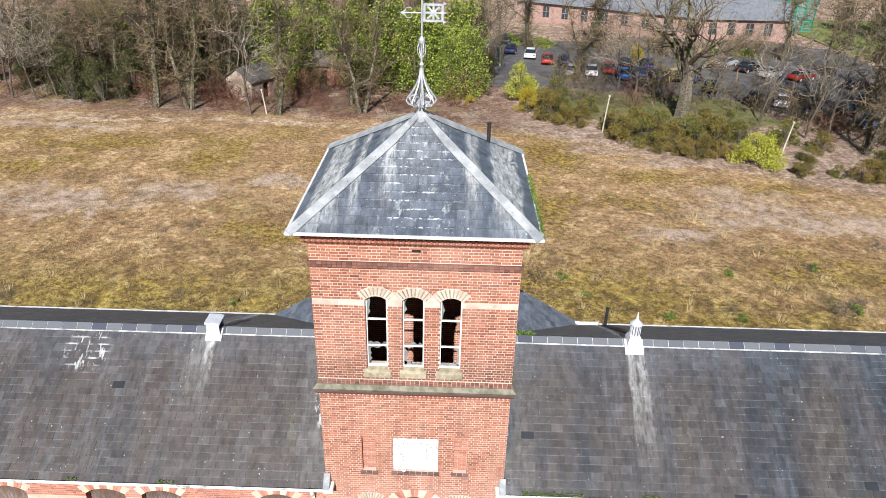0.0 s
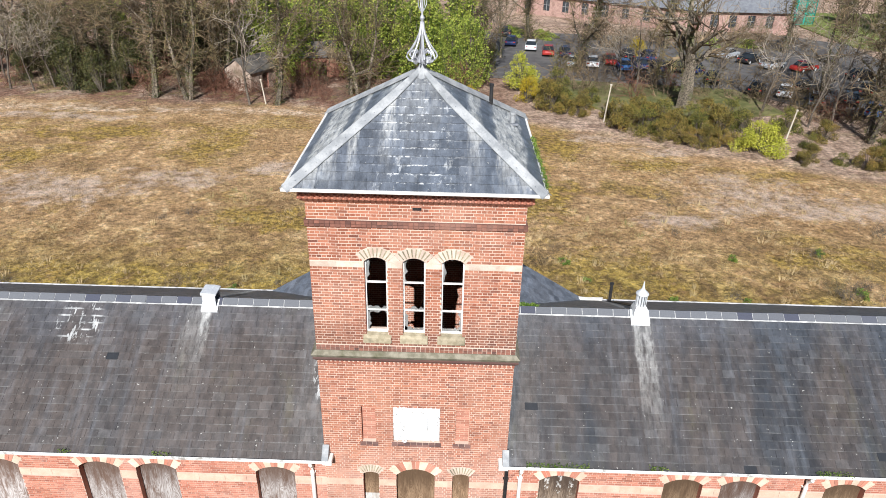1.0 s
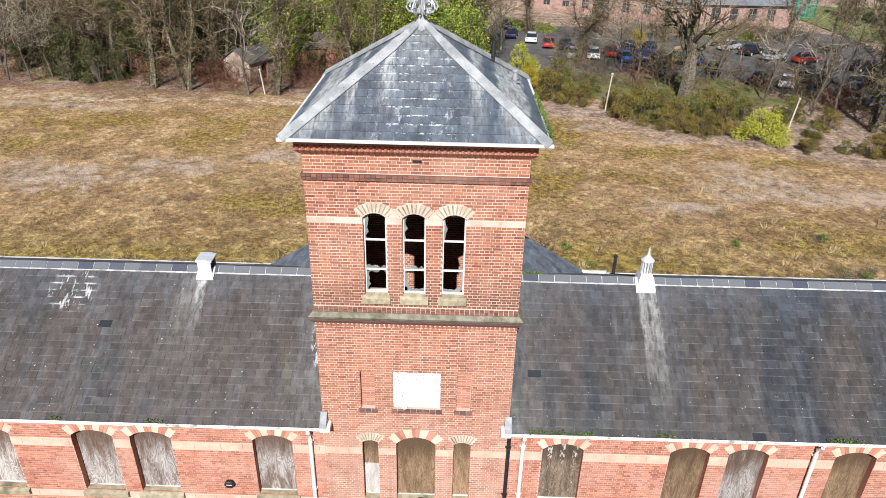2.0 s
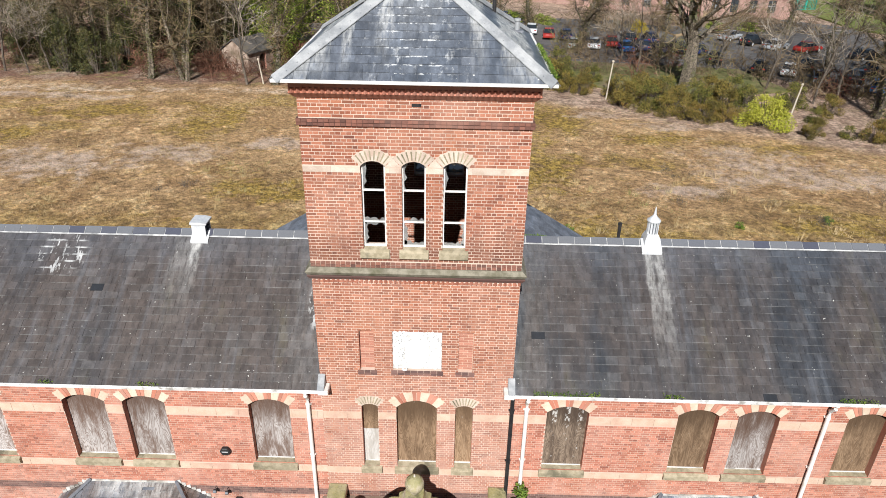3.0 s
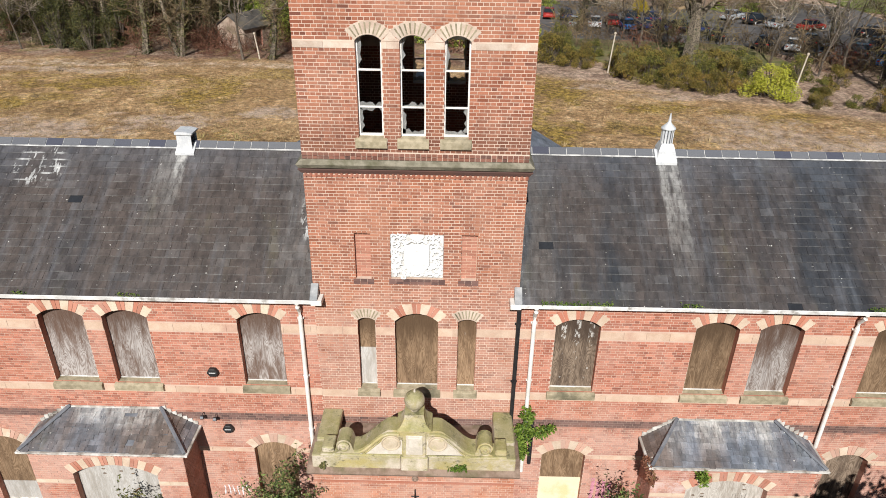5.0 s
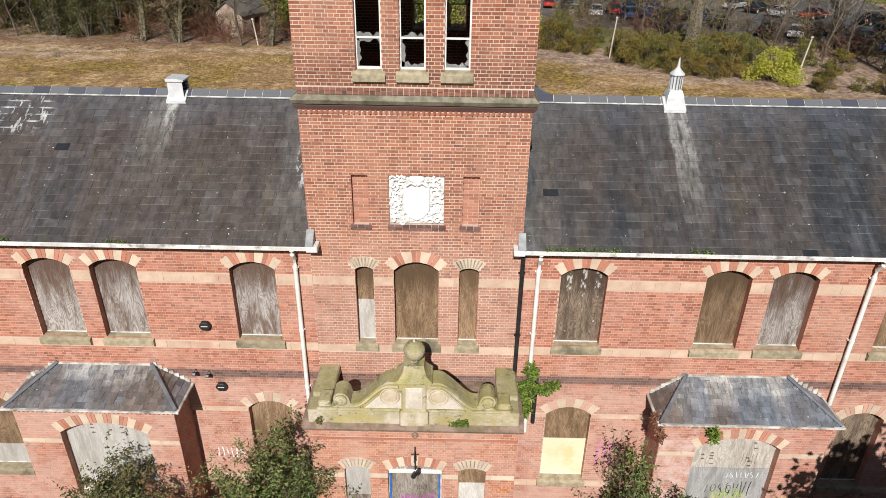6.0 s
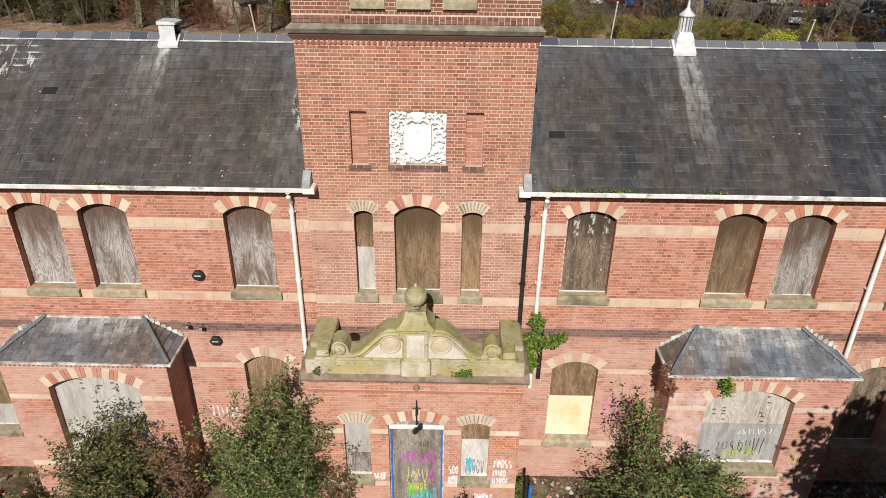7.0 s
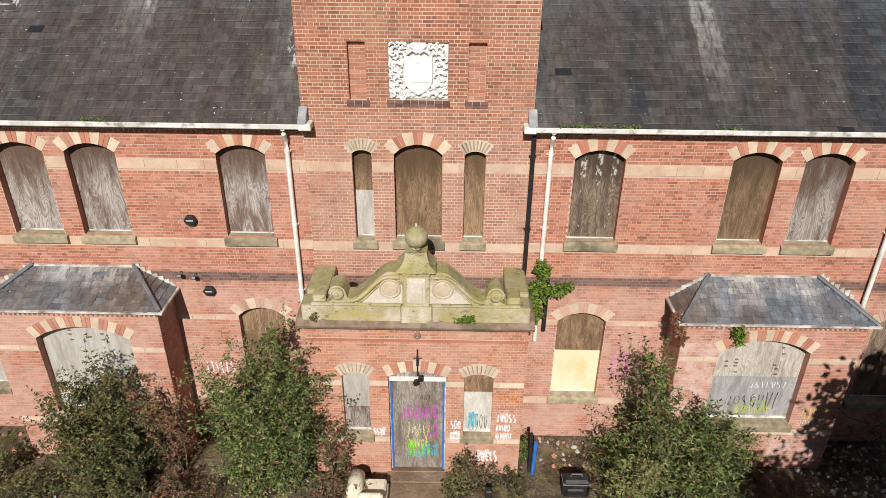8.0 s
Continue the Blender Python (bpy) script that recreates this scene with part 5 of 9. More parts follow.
# ---- rainwater pipes ----
def build_pipe(x, z0, z1, material, label, hopper):
    ob = thing("downpipe", (x, -0.1, z0), label, "downpipe", "downpipes")
    add = shifted(ob)
    top = [(x, -0.28, z1 + 0.08), (x, -0.26, z1 - 0.02), (x, -0.10, z1 - 0.22), (x, -0.10, z1 - 0.4)] if hopper else [(x, -0.10, z1)]
    add("pipe", tube(top + [(x, -0.10, (z0 + z1) / 2), (x, -0.10, z0)], 0.052, 14), material)
    z = z1 - 0.5
    while z > z0 + 0.2:
        add("bracket", merge(lathe([(0.060, 0), (0.060, 0.07)], (x, -0.10, z), 12), box(x - 0.08, x + 0.08, -0.06, 0.01, z + 0.02, z + 0.05)), material)
        z -= 1.75
    return ob


build_pipe(-2.83, 3.2, 8.50, "white", "white downpipe beside the tower's west corner", True)
build_pipe(2.83, 3.2, 8.50, "white", "white downpipe beside the tower's east corner", True)
build_pipe(2.45, 3.9, 8.45, "black", "black cast-iron downpipe on the tower's east corner", False)
build_pipe(10.57, 4.3, 8.50, "white", "white downpipe down to the bay's roof", True)
build_pipe(3.02, 3.5, 4.95, "black", "short black pipe end beside the porch", False)
for s, x in ((-1, -2.36), (1, 2.33)):
    ob = thing("gutter_stop", (x, -0.2, 8.6), "pale lead-dressed gutter end against the tower", "gutter end", "gutter ends")
    add = shifted(ob)
    add("box", box(x - 0.13, x + 0.13, -0.36, -0.012, 8.58, 8.72, 0.015), "white")
    add("flashing", prism([(-0.36, 8.72), (-0.02, 8.72), (-0.02, 9.02), (-0.2, 8.86)], "x", x - 0.09 + s * 0.06, x + 0.09 + s * 0.06, None, 0.01), "lead", "dressed lead flashing")


# ---- small fittings on the wall ----
def build_alarm(x, z):
    ob = thing("alarm_box", (x, -0.06, z), "black hexagonal alarm box on the brick wall", "alarm box", "alarm boxes")
    add = shifted(ob)
    hexa = [(x + 0.15 * math.cos(k * math.pi / 3), z + 0.135 * math.sin(k * math.pi / 3)) for k in range(6)]
    add("case", prism(hexa, "y", -0.12, 0.0, None, 0.015), "black")
    add("label_bar", box(x - 0.08, x + 0.08, -0.124, -0.118, z + 0.0, z + 0.025), "galv", "pale lettering bar")


build_alarm(-5.21, 6.34)
build_alarm(-5.06, 4.46)


def build_flood(x, z):
    ob = thing("floodlight", (x, -0.1, z), "small black floodlight on a wall bracket", "floodlight", "floodlights")
    add = shifted(ob)
    add("bracket", tube([(x, 0.0, z), (x, -0.12, z + 0.03), (x, -0.16, z - 0.02)], 0.014, 6), "black")
    head = box(-0.07, 0.07, -0.05, 0.05, -0.09, 0.05, 0.015)
    head.transform(Matrix.Translation((x, -0.2, z - 0.05)) @ Matrix.Rotation(radians(-30), 4, "X"))
    add("head", head, "black")
    lens = box(-0.055, 0.055, -0.056, -0.05, -0.06, 0.02)
    lens.transform(Matrix.Translation((x, -0.2, z - 0.05)) @ Matrix.Rotation(radians(-30), 4, "X"))
    add("lens", lens, "lead_dark")
    return ob


build_flood(-5.66, 4.98).scale = (0.7, 0.7, 0.7)
build_flood(-5.33, 4.93).scale = (0.7, 0.7, 0.7)


# ---- the porch ----
PX0, PX1, PY = -2.54, 2.48, -1.42
porch_open = [Opening(-1.77, -1.14, 1.30, 3.06, 0.10, 0.28, 9, "C"), Opening(-0.69, 0.66, 0.05, 3.06, 0.16, 0.30, 9, "CR"), Opening(1.08, 1.76, 1.30, 3.06, 0.10, 0.28, 9, "C")]
porch = tagged(pierced_wall("porch", PX0, PX1, -0.4, 4.42, PY, PY + 0.24, porch_open, M["mortar"]), "red brick entrance porch with a carved sandstone parapet", "porch")
for x in (PX0, PX1 - 0.24):
    part("side_wall", box(x, x + 0.24, PY + 0.24, 0.0, -0.4, 4.42), M["mortar"], porch)
for o in porch_open:
    arch_blocks(porch, o, PY)
part("flat_roof", box(PX0 + 0.02, PX1 - 0.02, PY + 0.1, -0.003, 4.43, 4.72), M["ledge"], porch, "mossy flat roof behind the parapet")
part("cornice", prism([(PY - 0.03, 4.42), (PY - 0.14, 4.50), (PY - 0.28, 4.56), (PY - 0.31, 4.64), (PY - 0.14, 4.74), (PY + 0.1, 4.74), (PY + 0.1, 4.42)], "x", PX0 - 0.10, PX1 + 0.10, None, 0.008), M["ledge"], porch, "dark mossy stone cornice")
for x0, x1 in ((PX0 - 0.13, PX0 + 0.03), (PX1 - 0.03, PX1 + 0.13)):
    part("cornice_return", box(x0, x1, PY + 0.101, -0.003, 4.46, 4.70, 0.02), M["ledge"], porch)
part("frieze_course", box(PX0 - 0.015, PX1 + 0.015, PY - 0.02, PY + 0.02, 4.05, 4.11), M["brick_arch"], porch)
band(porch, "cream_course", PX0, PX1, 2.78, 2.93, PY, M["cream"], porch_open, 0.013)
band(porch, "plinth_course", PX0, -0.76, 1.05, 1.18, PY, M["cream"], [], 0.02)
band(porch, "plinth_course", 0.73, PX1, 1.05, 1.18, PY, M["cream"], [], 0.02)
FY, BY = -1.60, -1.12
part("parapet_base", merge(box(-2.50, -0.34, FY, BY, 4.70, 5.10, 0.02), box(0.34, 2.46, FY, BY, 4.70, 5.10, 0.02)), M["ashlar"], porch, "yellow-green lichened base course")
part("base_moulding", merge(box(-2.28, -0.33, FY - 0.02, BY + 0.01, 5.10, 5.17, 0.02), box(0.33, 2.24, FY - 0.02, BY + 0.01, 5.10, 5.17, 0.02)), M["ashlar"], porch)


def scroll_wall(s):
    """One sweeping side of the parapet, which falls from the pier to a rolled end."""
    top = []
    for i in range(25):
        t = i / 24
        x = 0.26 + 1.22 * t
        s1 = min(1.0, max(0.0, (t - 0.26) / 0.70))
        z = 5.90 + 0.045 * math.sin(min(1, t * 2.4) * math.pi) - 0.62 * (3 * s1 * s1 - 2 * s1 ** 3)
        top.append((x, z))
    c, r = (1.70, 5.40), 0.185
    for i in range(14):
        a = math.pi * 0.93 - i / 13 * math.pi * 1.25
        top.append((c[0] + r * math.cos(a), c[1] + r * math.sin(a)))
    pts = [(0.26, 5.16)] + top + [(1.93, 5.16)]
    bm = prism([(s * x, z) for x, z in pts], "y", FY + 0.02, BY)
    return bm


for s in (-1, 1):
    part("scroll_wall", scroll_wall(s), M["ashlar"], porch, "sweeping carved sandstone scroll")
    # raised rolls and mouldings on its face
    ring = lathe([(0.145, 0), (0.145, 0.05), (0.115, 0.075), (0.104, 0.04), (0.058, 0.05), (0.03, 0.085), (0.01, 0.09)], (0, 0, 0), 20)
    ring.transform(Matrix.Translation((s * 1.70, FY + 0.02, 5.40)) @ Matrix.Rotation(radians(90), 4, "X"))
    part("volute", ring, M["ashlar"], porch)
    disc = lathe([(0.235, 0), (0.235, 0.035), (0.215, 0.05), (0.19, 0.03), (0.175, 0.028), (0.16, 0.045), (0.01, 0.052)], (0, 0, 0), 28)
    disc.transform(Matrix.Translation((s * 0.56, FY + 0.02, 5.55)) @ Matrix.Rotation(radians(90), 4, "X"))
    part("volute", disc, M["ashlar_disc"], porch, "flat ochre sandstone disc")
    steps = [min(1.0, max(0.0, (i / 12 - 0.2) / 0.75)) for i in range(13)]
    pts = [(s * (0.36 + 1.1 * i / 12), FY + 0.005, 5.83 - 0.60 * (3 * q * q - 2 * q ** 3)) for i, q in enumerate(steps)]
    part("rim_moulding", tube(pts, 0.05, 8), M["ashlar"], porch)
    low = [(x, FY + 0.012, z - 0.13) for x, y, z in pts[3:]]
    part("inner_moulding", tube(low, 0.024, 6), M["ashlar"], porch)
    field = [(x, z) for x, y, z in low if abs(x) < 1.30]
    part("scroll_field", prism([(s * 0.30, 5.18), (s * 0.30, 5.62)] + [q for q in field if abs(q[0]) > 0.4] + [(s * 1.34, 5.18)], "y", FY + 0.012, FY + 0.04), M["ashlar_pale"], porch, "pale washed field inside the scroll")
    part("end_block", box(*sorted((s * 1.95, s * 2.24)), FY + 0.03, BY, 5.165, 5.33, 0.03), M["ashlar"], porch)
    x0, x1 = (-2.46, -1.96) if s < 0 else (1.96, 2.46)
    part("side_coping", merge(box(x0, x1, BY + 0.005, -0.003, 4.94, 5.20, 0.03), box(x0 + 0.06, x1 - 0.06, BY + 0.005, -0.003, 4.72, 4.95)), M["ashlar"], porch, "flat lichened side coping")
part("pier", merge(merge(box(-0.33, 0.33, FY - 0.04, BY + 0.02, 4.68, 5.12, 0.02), box(-0.275, 0.275, FY - 0.03, BY + 0.01, 5.12, 5.92, 0.012)), box(-0.30, 0.30, FY - 0.05, BY + 0.03, 5.88, 5.95, 0.015)), M["ashlar"], porch, "sandstone pier in the middle of the parapet")
part("pier_panel", merge(box(-0.20, 0.20, FY - 0.042, FY - 0.02, 5.22, 5.82, 0.01), box(-0.14, 0.14, FY - 0.05, FY - 0.03, 5.29, 5.75, 0.006)), M["ashlar_pale"], porch, "pale raised panel")
part("pier_cap", box(-0.42, 0.42, FY - 0.10, BY + 0.10, 5.95, 6.04, 0.03), M["ashlar"], porch)
bm = bmesh.new()
yc = (FY + BY) / 2
rings = []
for i in range(9):
    t = i / 8
    a = 0.38 - 0.15 * (1 - (1 - t) ** 2.4)
    rings.append([bm.verts.new((sx * a, yc + sy * a * 0.85, 6.04 + 0.35 * t)) for sx, sy in ((-1, -1), (1, -1), (1, 1), (-1, 1))])
for p, q in zip(rings, rings[1:]):
    for k in range(4):
        bm.faces.new((p[k], p[(k + 1) % 4], q[(k + 1) % 4], q[k]))
bm.faces.new(rings[-1])
part("finial_pedestal", bm, M["ashlar"], porch, "concave pedestal under the ball")
part("finial_ball", lathe([(0.10, 0.0), (0.12, 0.04), (0.10, 0.07)] + [(max(0.012, 0.245 * math.sin(math.pi * (0.14 + 0.86 * i / 12))), 0.29 - 0.245 * math.cos(math.pi * (0.14 + 0.86 * i / 12))) for i in range(13)], (0, yc, 6.39), 22), M["ashlar"], porch, "lichened stone ball", True)
part("ball_spike", lathe([(0.03, 0), (0.022, 0.07)], (0, yc, 6.91), 8), M["ashlar_pale"], porch)
for i in range(2):
    o = porch_open[0 if i == 0 else 2]
    build_boarded_window(o, number, PY, "board_pale" if i == 0 else "board_brown", "porch side window boarded in grey, cracked lower board" if i == 0 else "porch side window with dark top and white lower board", (2.05, "board_grey") if i == 0 else (2.55, "board_pale"), 0.12)
    number += 1


def build_door():
    o = porch_open[1]
    ob = thing("door_1", (o.xc, PY + 0.14, 0.05), "boarded front door in a blue and white frame, sprayed with graffiti", "door", kind="structure")
    add = shifted(ob)
    y0 = PY + 0.10
    add("fanlight_board", arch_panel(o, y0 + 0.04, y0 + 0.07, 2.95), "board_grey", "grey boarded fanlight")
    add("transom", box(o.x0, o.x1, y0, y0 + 0.09, 2.84, 2.95, 0.008), "white")
    for a, b in ((o.x0, o.x0 + 0.03), (o.x1 - 0.03, o.x1)):
        add("jamb", box(a, b, y0, y0 + 0.09, 0.05, 2.84), "white_dirty")
    for a, b in ((o.x0 + 0.031, o.x0 + 0.075), (o.x1 - 0.075, o.x1 - 0.031)):
        add("inner_jamb", box(a, b, y0 + 0.015, y0 + 0.09, 0.05, 2.84), "blue", "bright blue inner jamb")
    leaf = add("leaf", box(o.x0 + 0.076, o.x1 - 0.076, y0 + 0.05, y0 + 0.08, 0.05, 2.84), "board_door", "stained boarded door leaf")
    part("threshold", box(o.x0 - 0.1, o.x1 + 0.1, PY - 0.35, PY + 0.2, -0.1, 0.05, 0.02), M["earth"], ob).location = -ob.location
    return ob


M["board_door"] = board_material("grimed_door_board", (0.17, 0.14, 0.115), (0.30, 0.265, 0.23), (0.11, 0.085, 0.065))
door = build_door()
number += 1


def paint(name, rgb, rough=0.6):
    """Spray paint worn thin, with gaps that show what lies under it."""
    n = Nodes(name)
    n.put(n.b.inputs["Alpha"], n.math("MULTIPLY", n.ramp(n.noise(9, 5, 0.75), 0.30, 0.58), 0.72))
    return n.done(n.mix(n.noise(12, 3), rgb, tuple(min(1, c * 1.2) for c in rgb)), rough, None)


SPRAY = {"moss": paint("dull_lime_spray", (0.36, 0.50, 0.12)), "magenta": paint("magenta_spray", (0.55, 0.10, 0.48)), "lime": paint("lime_spray", (0.22, 0.62, 0.06)), "white": paint("white_spray", (0.82, 0.82, 0.84)), "yellow": paint("yellow_spray", (0.62, 0.55, 0.16)), "cyan": paint("cyan_spray", (0.10, 0.42, 0.55)), "black": paint("black_spray", (0.02, 0.02, 0.025)), "pink": paint("pink_spray", (0.62, 0.28, 0.36)), "orange": paint("orange_spray", (0.62, 0.22, 0.04))}


def scribble(kind, x0, x1, z0, z1, y, seed, strokes=9, width=0.03):
    """Sprayed bars and loops that stand in for writing: flat strokes on a face that looks south."""
    rnd = random.Random(seed)
    bm = bmesh.new()
    n = strokes
    layer = 0
    for i in range(n):
        cx = x0 + (x1 - x0) * (i + 0.5) / n
        w = (x1 - x0) / n * 0.62
        form = rnd.choice("IIOSU")
        zz0, zz1 = z0 + rnd.uniform(0, 0.15) * (z1 - z0), z1 - rnd.uniform(0, 0.2) * (z1 - z0)
        pts = []
        for k in range(9):
            t = k / 8
            if form == "I":
                pts.append((cx + w * 0.3 * math.sin(t * 2.2 + i), zz0 + (zz1 - zz0) * t))
            elif form == "O":
                pts.append((cx + w * 0.5 * math.cos(t * 6.1), (zz0 + zz1) / 2 + (zz1 - zz0) / 2 * math.sin(t * 6.1)))
            elif form == "S":
                pts.append((cx + w * 0.5 * math.sin(t * 6.0), zz0 + (zz1 - zz0) * t))
            else:
                pts.append((cx - w * 0.5 + w * t, zz0 + (zz1 - zz0) * abs(1 - 2 * t) ** 1.5))
        for (ax, az), (bx, bz) in zip(pts, pts[1:]):
            d = Vector((bx - ax, 0, bz - az))
            if d.length < 1e-4:
                continue
            d.normalize()
            sx, sz = -d.z * width / 2, d.x * width / 2
            e = width * 0.3
            layer += 1
            yy = y - 0.00012 * layer
            bm.faces.new([bm.verts.new(p) for p in ((ax - d.x * e + sx, yy, az - d.z * e + sz), (ax - d.x * e - sx, yy, az - d.z * e - sz), (bx + d.x * e - sx, yy, bz + d.z * e - sz), (bx + d.x * e + sx, yy, bz + d.z * e + sz))])
    bmesh.ops.recalc_face_normals(bm, faces=bm.faces[:])
    ob = bm_object("graffiti", bm, SPRAY[kind])
    return tagged(ob, "%s sprayed graffiti strokes on the wall" % kind, "graffiti", "graffiti", "stuff")


yd = PY + 0.1485
for a in (("magenta", -0.44, 0.48, 1.66, 2.10, 1, 8, 0.032), ("magenta", -0.42, 0.46, 1.60, 2.02, 8, 7, 0.022), ("magenta", 0.20, 0.50, 1.05, 1.55, 2, 4, 0.028), ("yellow", -0.38, 0.30, 1.02, 1.55, 3, 3, 0.03), ("white", -0.20, 0.18, 1.20, 1.42, 4, 4, 0.018), ("lime", -0.28, 0.28, 0.46, 1.00, 5, 5, 0.05), ("yellow", -0.25, 0.25, 0.75, 1.02, 9, 5, 0.03), ("cyan", 0.12, 0.47, 0.45, 0.85, 6, 4, 0.035), ("cyan", -0.3, 0.2, 0.40, 0.62, 10, 5, 0.025), ("black", -0.05, 0.30, 2.25, 2.42, 7, 6, 0.013)):
    scribble(a[0], a[1], a[2], a[3], a[4], yd - 0.0005 * a[5], a[5], a[6], a[7])
yf = PY - 0.0145
for a in (("white", -1.08, -0.80, 1.25, 1.52, 11, 4, 0.045), ("white", 0.78, 1.03, 1.50, 1.78, 12, 3, 0.035), ("white", 0.78, 1.03, 1.10, 1.45, 13, 4, 0.05), ("white", 1.86, 2.36, 1.72, 2.02, 14, 5, 0.04), ("white", 1.86, 2.22, 1.45, 1.66, 15, 5, 0.035), ("white", 1.88, 2.30, 1.20, 1.40, 16, 5, 0.035), ("white", 1.45, 1.95, 0.45, 0.85, 17, 5, 0.05), ("orange", 1.88, 2.40, 2.35, 2.60, 18, 5, 0.025)):
    scribble(a[0], a[1], a[2], a[3], a[4], yf, a[5], a[6], a[7])
scribble("cyan", 1.18, 1.45, 1.45, 1.95, PY + 0.104, 21, 3, 0.05)
scribble("black", 1.15, 1.68, 1.35, 1.90, PY + 0.1045, 22, 5, 0.015)
scribble("white", -5.55, -4.75, 1.95, 2.35, -0.0145, 31, 6, 0.035)
scribble("pink", 4.75, 5.45, 1.9, 2.9, -0.0145, 32, 4, 0.10)


def build_porch_lamp():
    ob = thing("wall_lamp", (0.0, PY - 0.2, 3.6), "black iron lamp bracket with two small spotlights", "wall lamp")
    add = shifted(ob)
    add("arm", tube([(0.0, PY, 3.75), (0.0, PY - 0.28, 3.70), (0.0, PY - 0.32, 3.62)], 0.016, 6), "black")
    add("stem", tube([(0.0, PY - 0.03, 3.85), (0.0, PY - 0.03, 3.1)], 0.018, 6), "black")
    add("crossbar", tube([(-0.10, PY - 0.04, 3.62), (0.10, PY - 0.04, 3.62)], 0.014, 6), "black")
    for x, z in ((-0.04, 2.98), (0.07, 3.10)):
        spot = lathe([(0.03, 0.1), (0.05, 0.04), (0.065, -0.08), (0.05, -0.085)], (0, 0, 0), 10)
        spot.transform(Matrix.Translation((x, PY - 0.10, z)) @ Matrix.Rotation(radians(25), 4, "X"))
        add("spotlight", spot, "black")
    ring = lathe([(0.085, 0), (0.085, 0.03), (0.05, 0.05), (0.03, 0.02)], (0, 0, 0), 14)
    ring.transform(Matrix.Translation((0.0, PY - 0.001, 4.22)) @ Matrix.Rotation(radians(90), 4, "X"))
    add("round_boss", ring, "ledge", "small round boss above the lamp")


build_porch_lamp()


# ---- the two bays ----
def build_bay(x0, x1, r0, r1, e, o, boards, label, slots=()):
    """A single-storey bay with a hipped slate lean-to roof and one wide boarded window."""
    global number
    wx0, wx1, f = x0 + 0.12, x1 - 0.12, -1.00
    ob = tagged(pierced_wall("bay", wx0, wx1, -0.4, e - 0.03, f, f + 0.24, [o], M["mortar"]), label, "bay", "bays")
    for x in (wx0, wx1 - 0.24):
        part("side_wall", box(x, x + 0.24, f + 0.24, 0.0, -0.4, e - 0.03), M["mortar"], ob)
    arch_blocks(ob, o, f)
    band(ob, "cream_course", wx0, wx1, 3.34, 3.46, f, M["cream"], [o], 0.013)
    band(ob, "plinth_course", wx0, wx1, 1.12, 1.26, f, M["cream"], [], 0.02)
    bm = bmesh.new()
    v = [bm.verts.new(p) for p in ((x0, -1.09, e), (x1, -1.09, e), (x1, -0.003, e), (x0, -0.003, e), (r0, -0.003, 5.06), (r1, -0.003, 5.06))]
    for face in ((0, 1, 5, 4), (1, 2, 5), (3, 0, 4), (2, 3, 4, 5), (0, 3, 2, 1)):
        bm.faces.new([v[k] for k in face])
    bmesh.ops.recalc_face_normals(bm, faces=bm.faces[:])
    roof = part("roof", bm, M["lead_dark"], ob, "hipped grey slate roof of the bay")
    for a, b in (((x0, -1.09), r0), ((x1, -1.09), r1)):
        part("hip_roll", tube([(a[0], a[1] - 0.01, e + 0.045), (b, -0.02, 5.115)], 0.05, 6), M["lead_dark"], roof)
    part("gutter", merge(box(x0 - 0.02, x1 + 0.02, -1.165, -1.095, e - 0.035, e + 0.008, 0.006), merge(box(x0 - 0.075, x0 - 0.004, -1.16, -0.01, e - 0.05, e + 0.015, 0.01), box(x1 + 0.004, x1 + 0.075, -1.16, -0.01, e - 0.05, e + 0.015, 0.01))), M["white_dirty"], ob, "peeling white gutter")
    teeth(ob, wx0, wx1, e - 0.17, f, 0.07)
    # torn flashing in steps up the wall on both sides, and along the top
    rnd = random.Random(int(x0 * 10))
    bm = bmesh.new()
    for (a, b) in ((x0, r0), (x1, r1)):
        for k in range(7):
            t = (k + 0.5) / 7
            x = a + (b - a) * t
            z = e + 0.03 + (5.06 - e) * t
            prism([(x - 0.062, z - 0.02), (x + 0.062, z - 0.02), (x + 0.058, z + rnd.uniform(0.07, 0.14)), (x - 0.058, z + rnd.uniform(0.05, 0.11))], "y", -0.03, -0.008, bm)
    x = min(r0, r1)
    while x < max(r0, r1):
        w = rnd.uniform(0.15, 0.4)
        prism([(x, 5.06), (x + w, 5.06), (x + w, 5.06 + rnd.uniform(0.03, 0.07)), (x, 5.06 + rnd.uniform(0.03, 0.07))], "y", -0.035, -0.008, bm)
        x += w
    tagged(part("wall_flashing", bm, M["white_dirty"], ob, "torn pale mortar flashing"), kind="stuff")
    window = build_boarded_window(o, number, f, boards[0], boards[1], boards[2], 0.2)
    for x, z in slots:
        # small vents cut through the sheet
        bm = prism([(x - 0.05, z), (x - 0.03, z + 0.022), (x + 0.03, z + 0.022), (x + 0.05, z), (x + 0.03, z - 0.022), (x - 0.03, z - 0.022)], "y", f + 0.193, f + 0.205)
        bm.transform(Matrix.Translation(-window.location))
        part("vent_slot", bm, M["board_dark"], window, "dark slot cut in the board")
    number += 1
    return ob, (x0, x1, r0, r1, e)


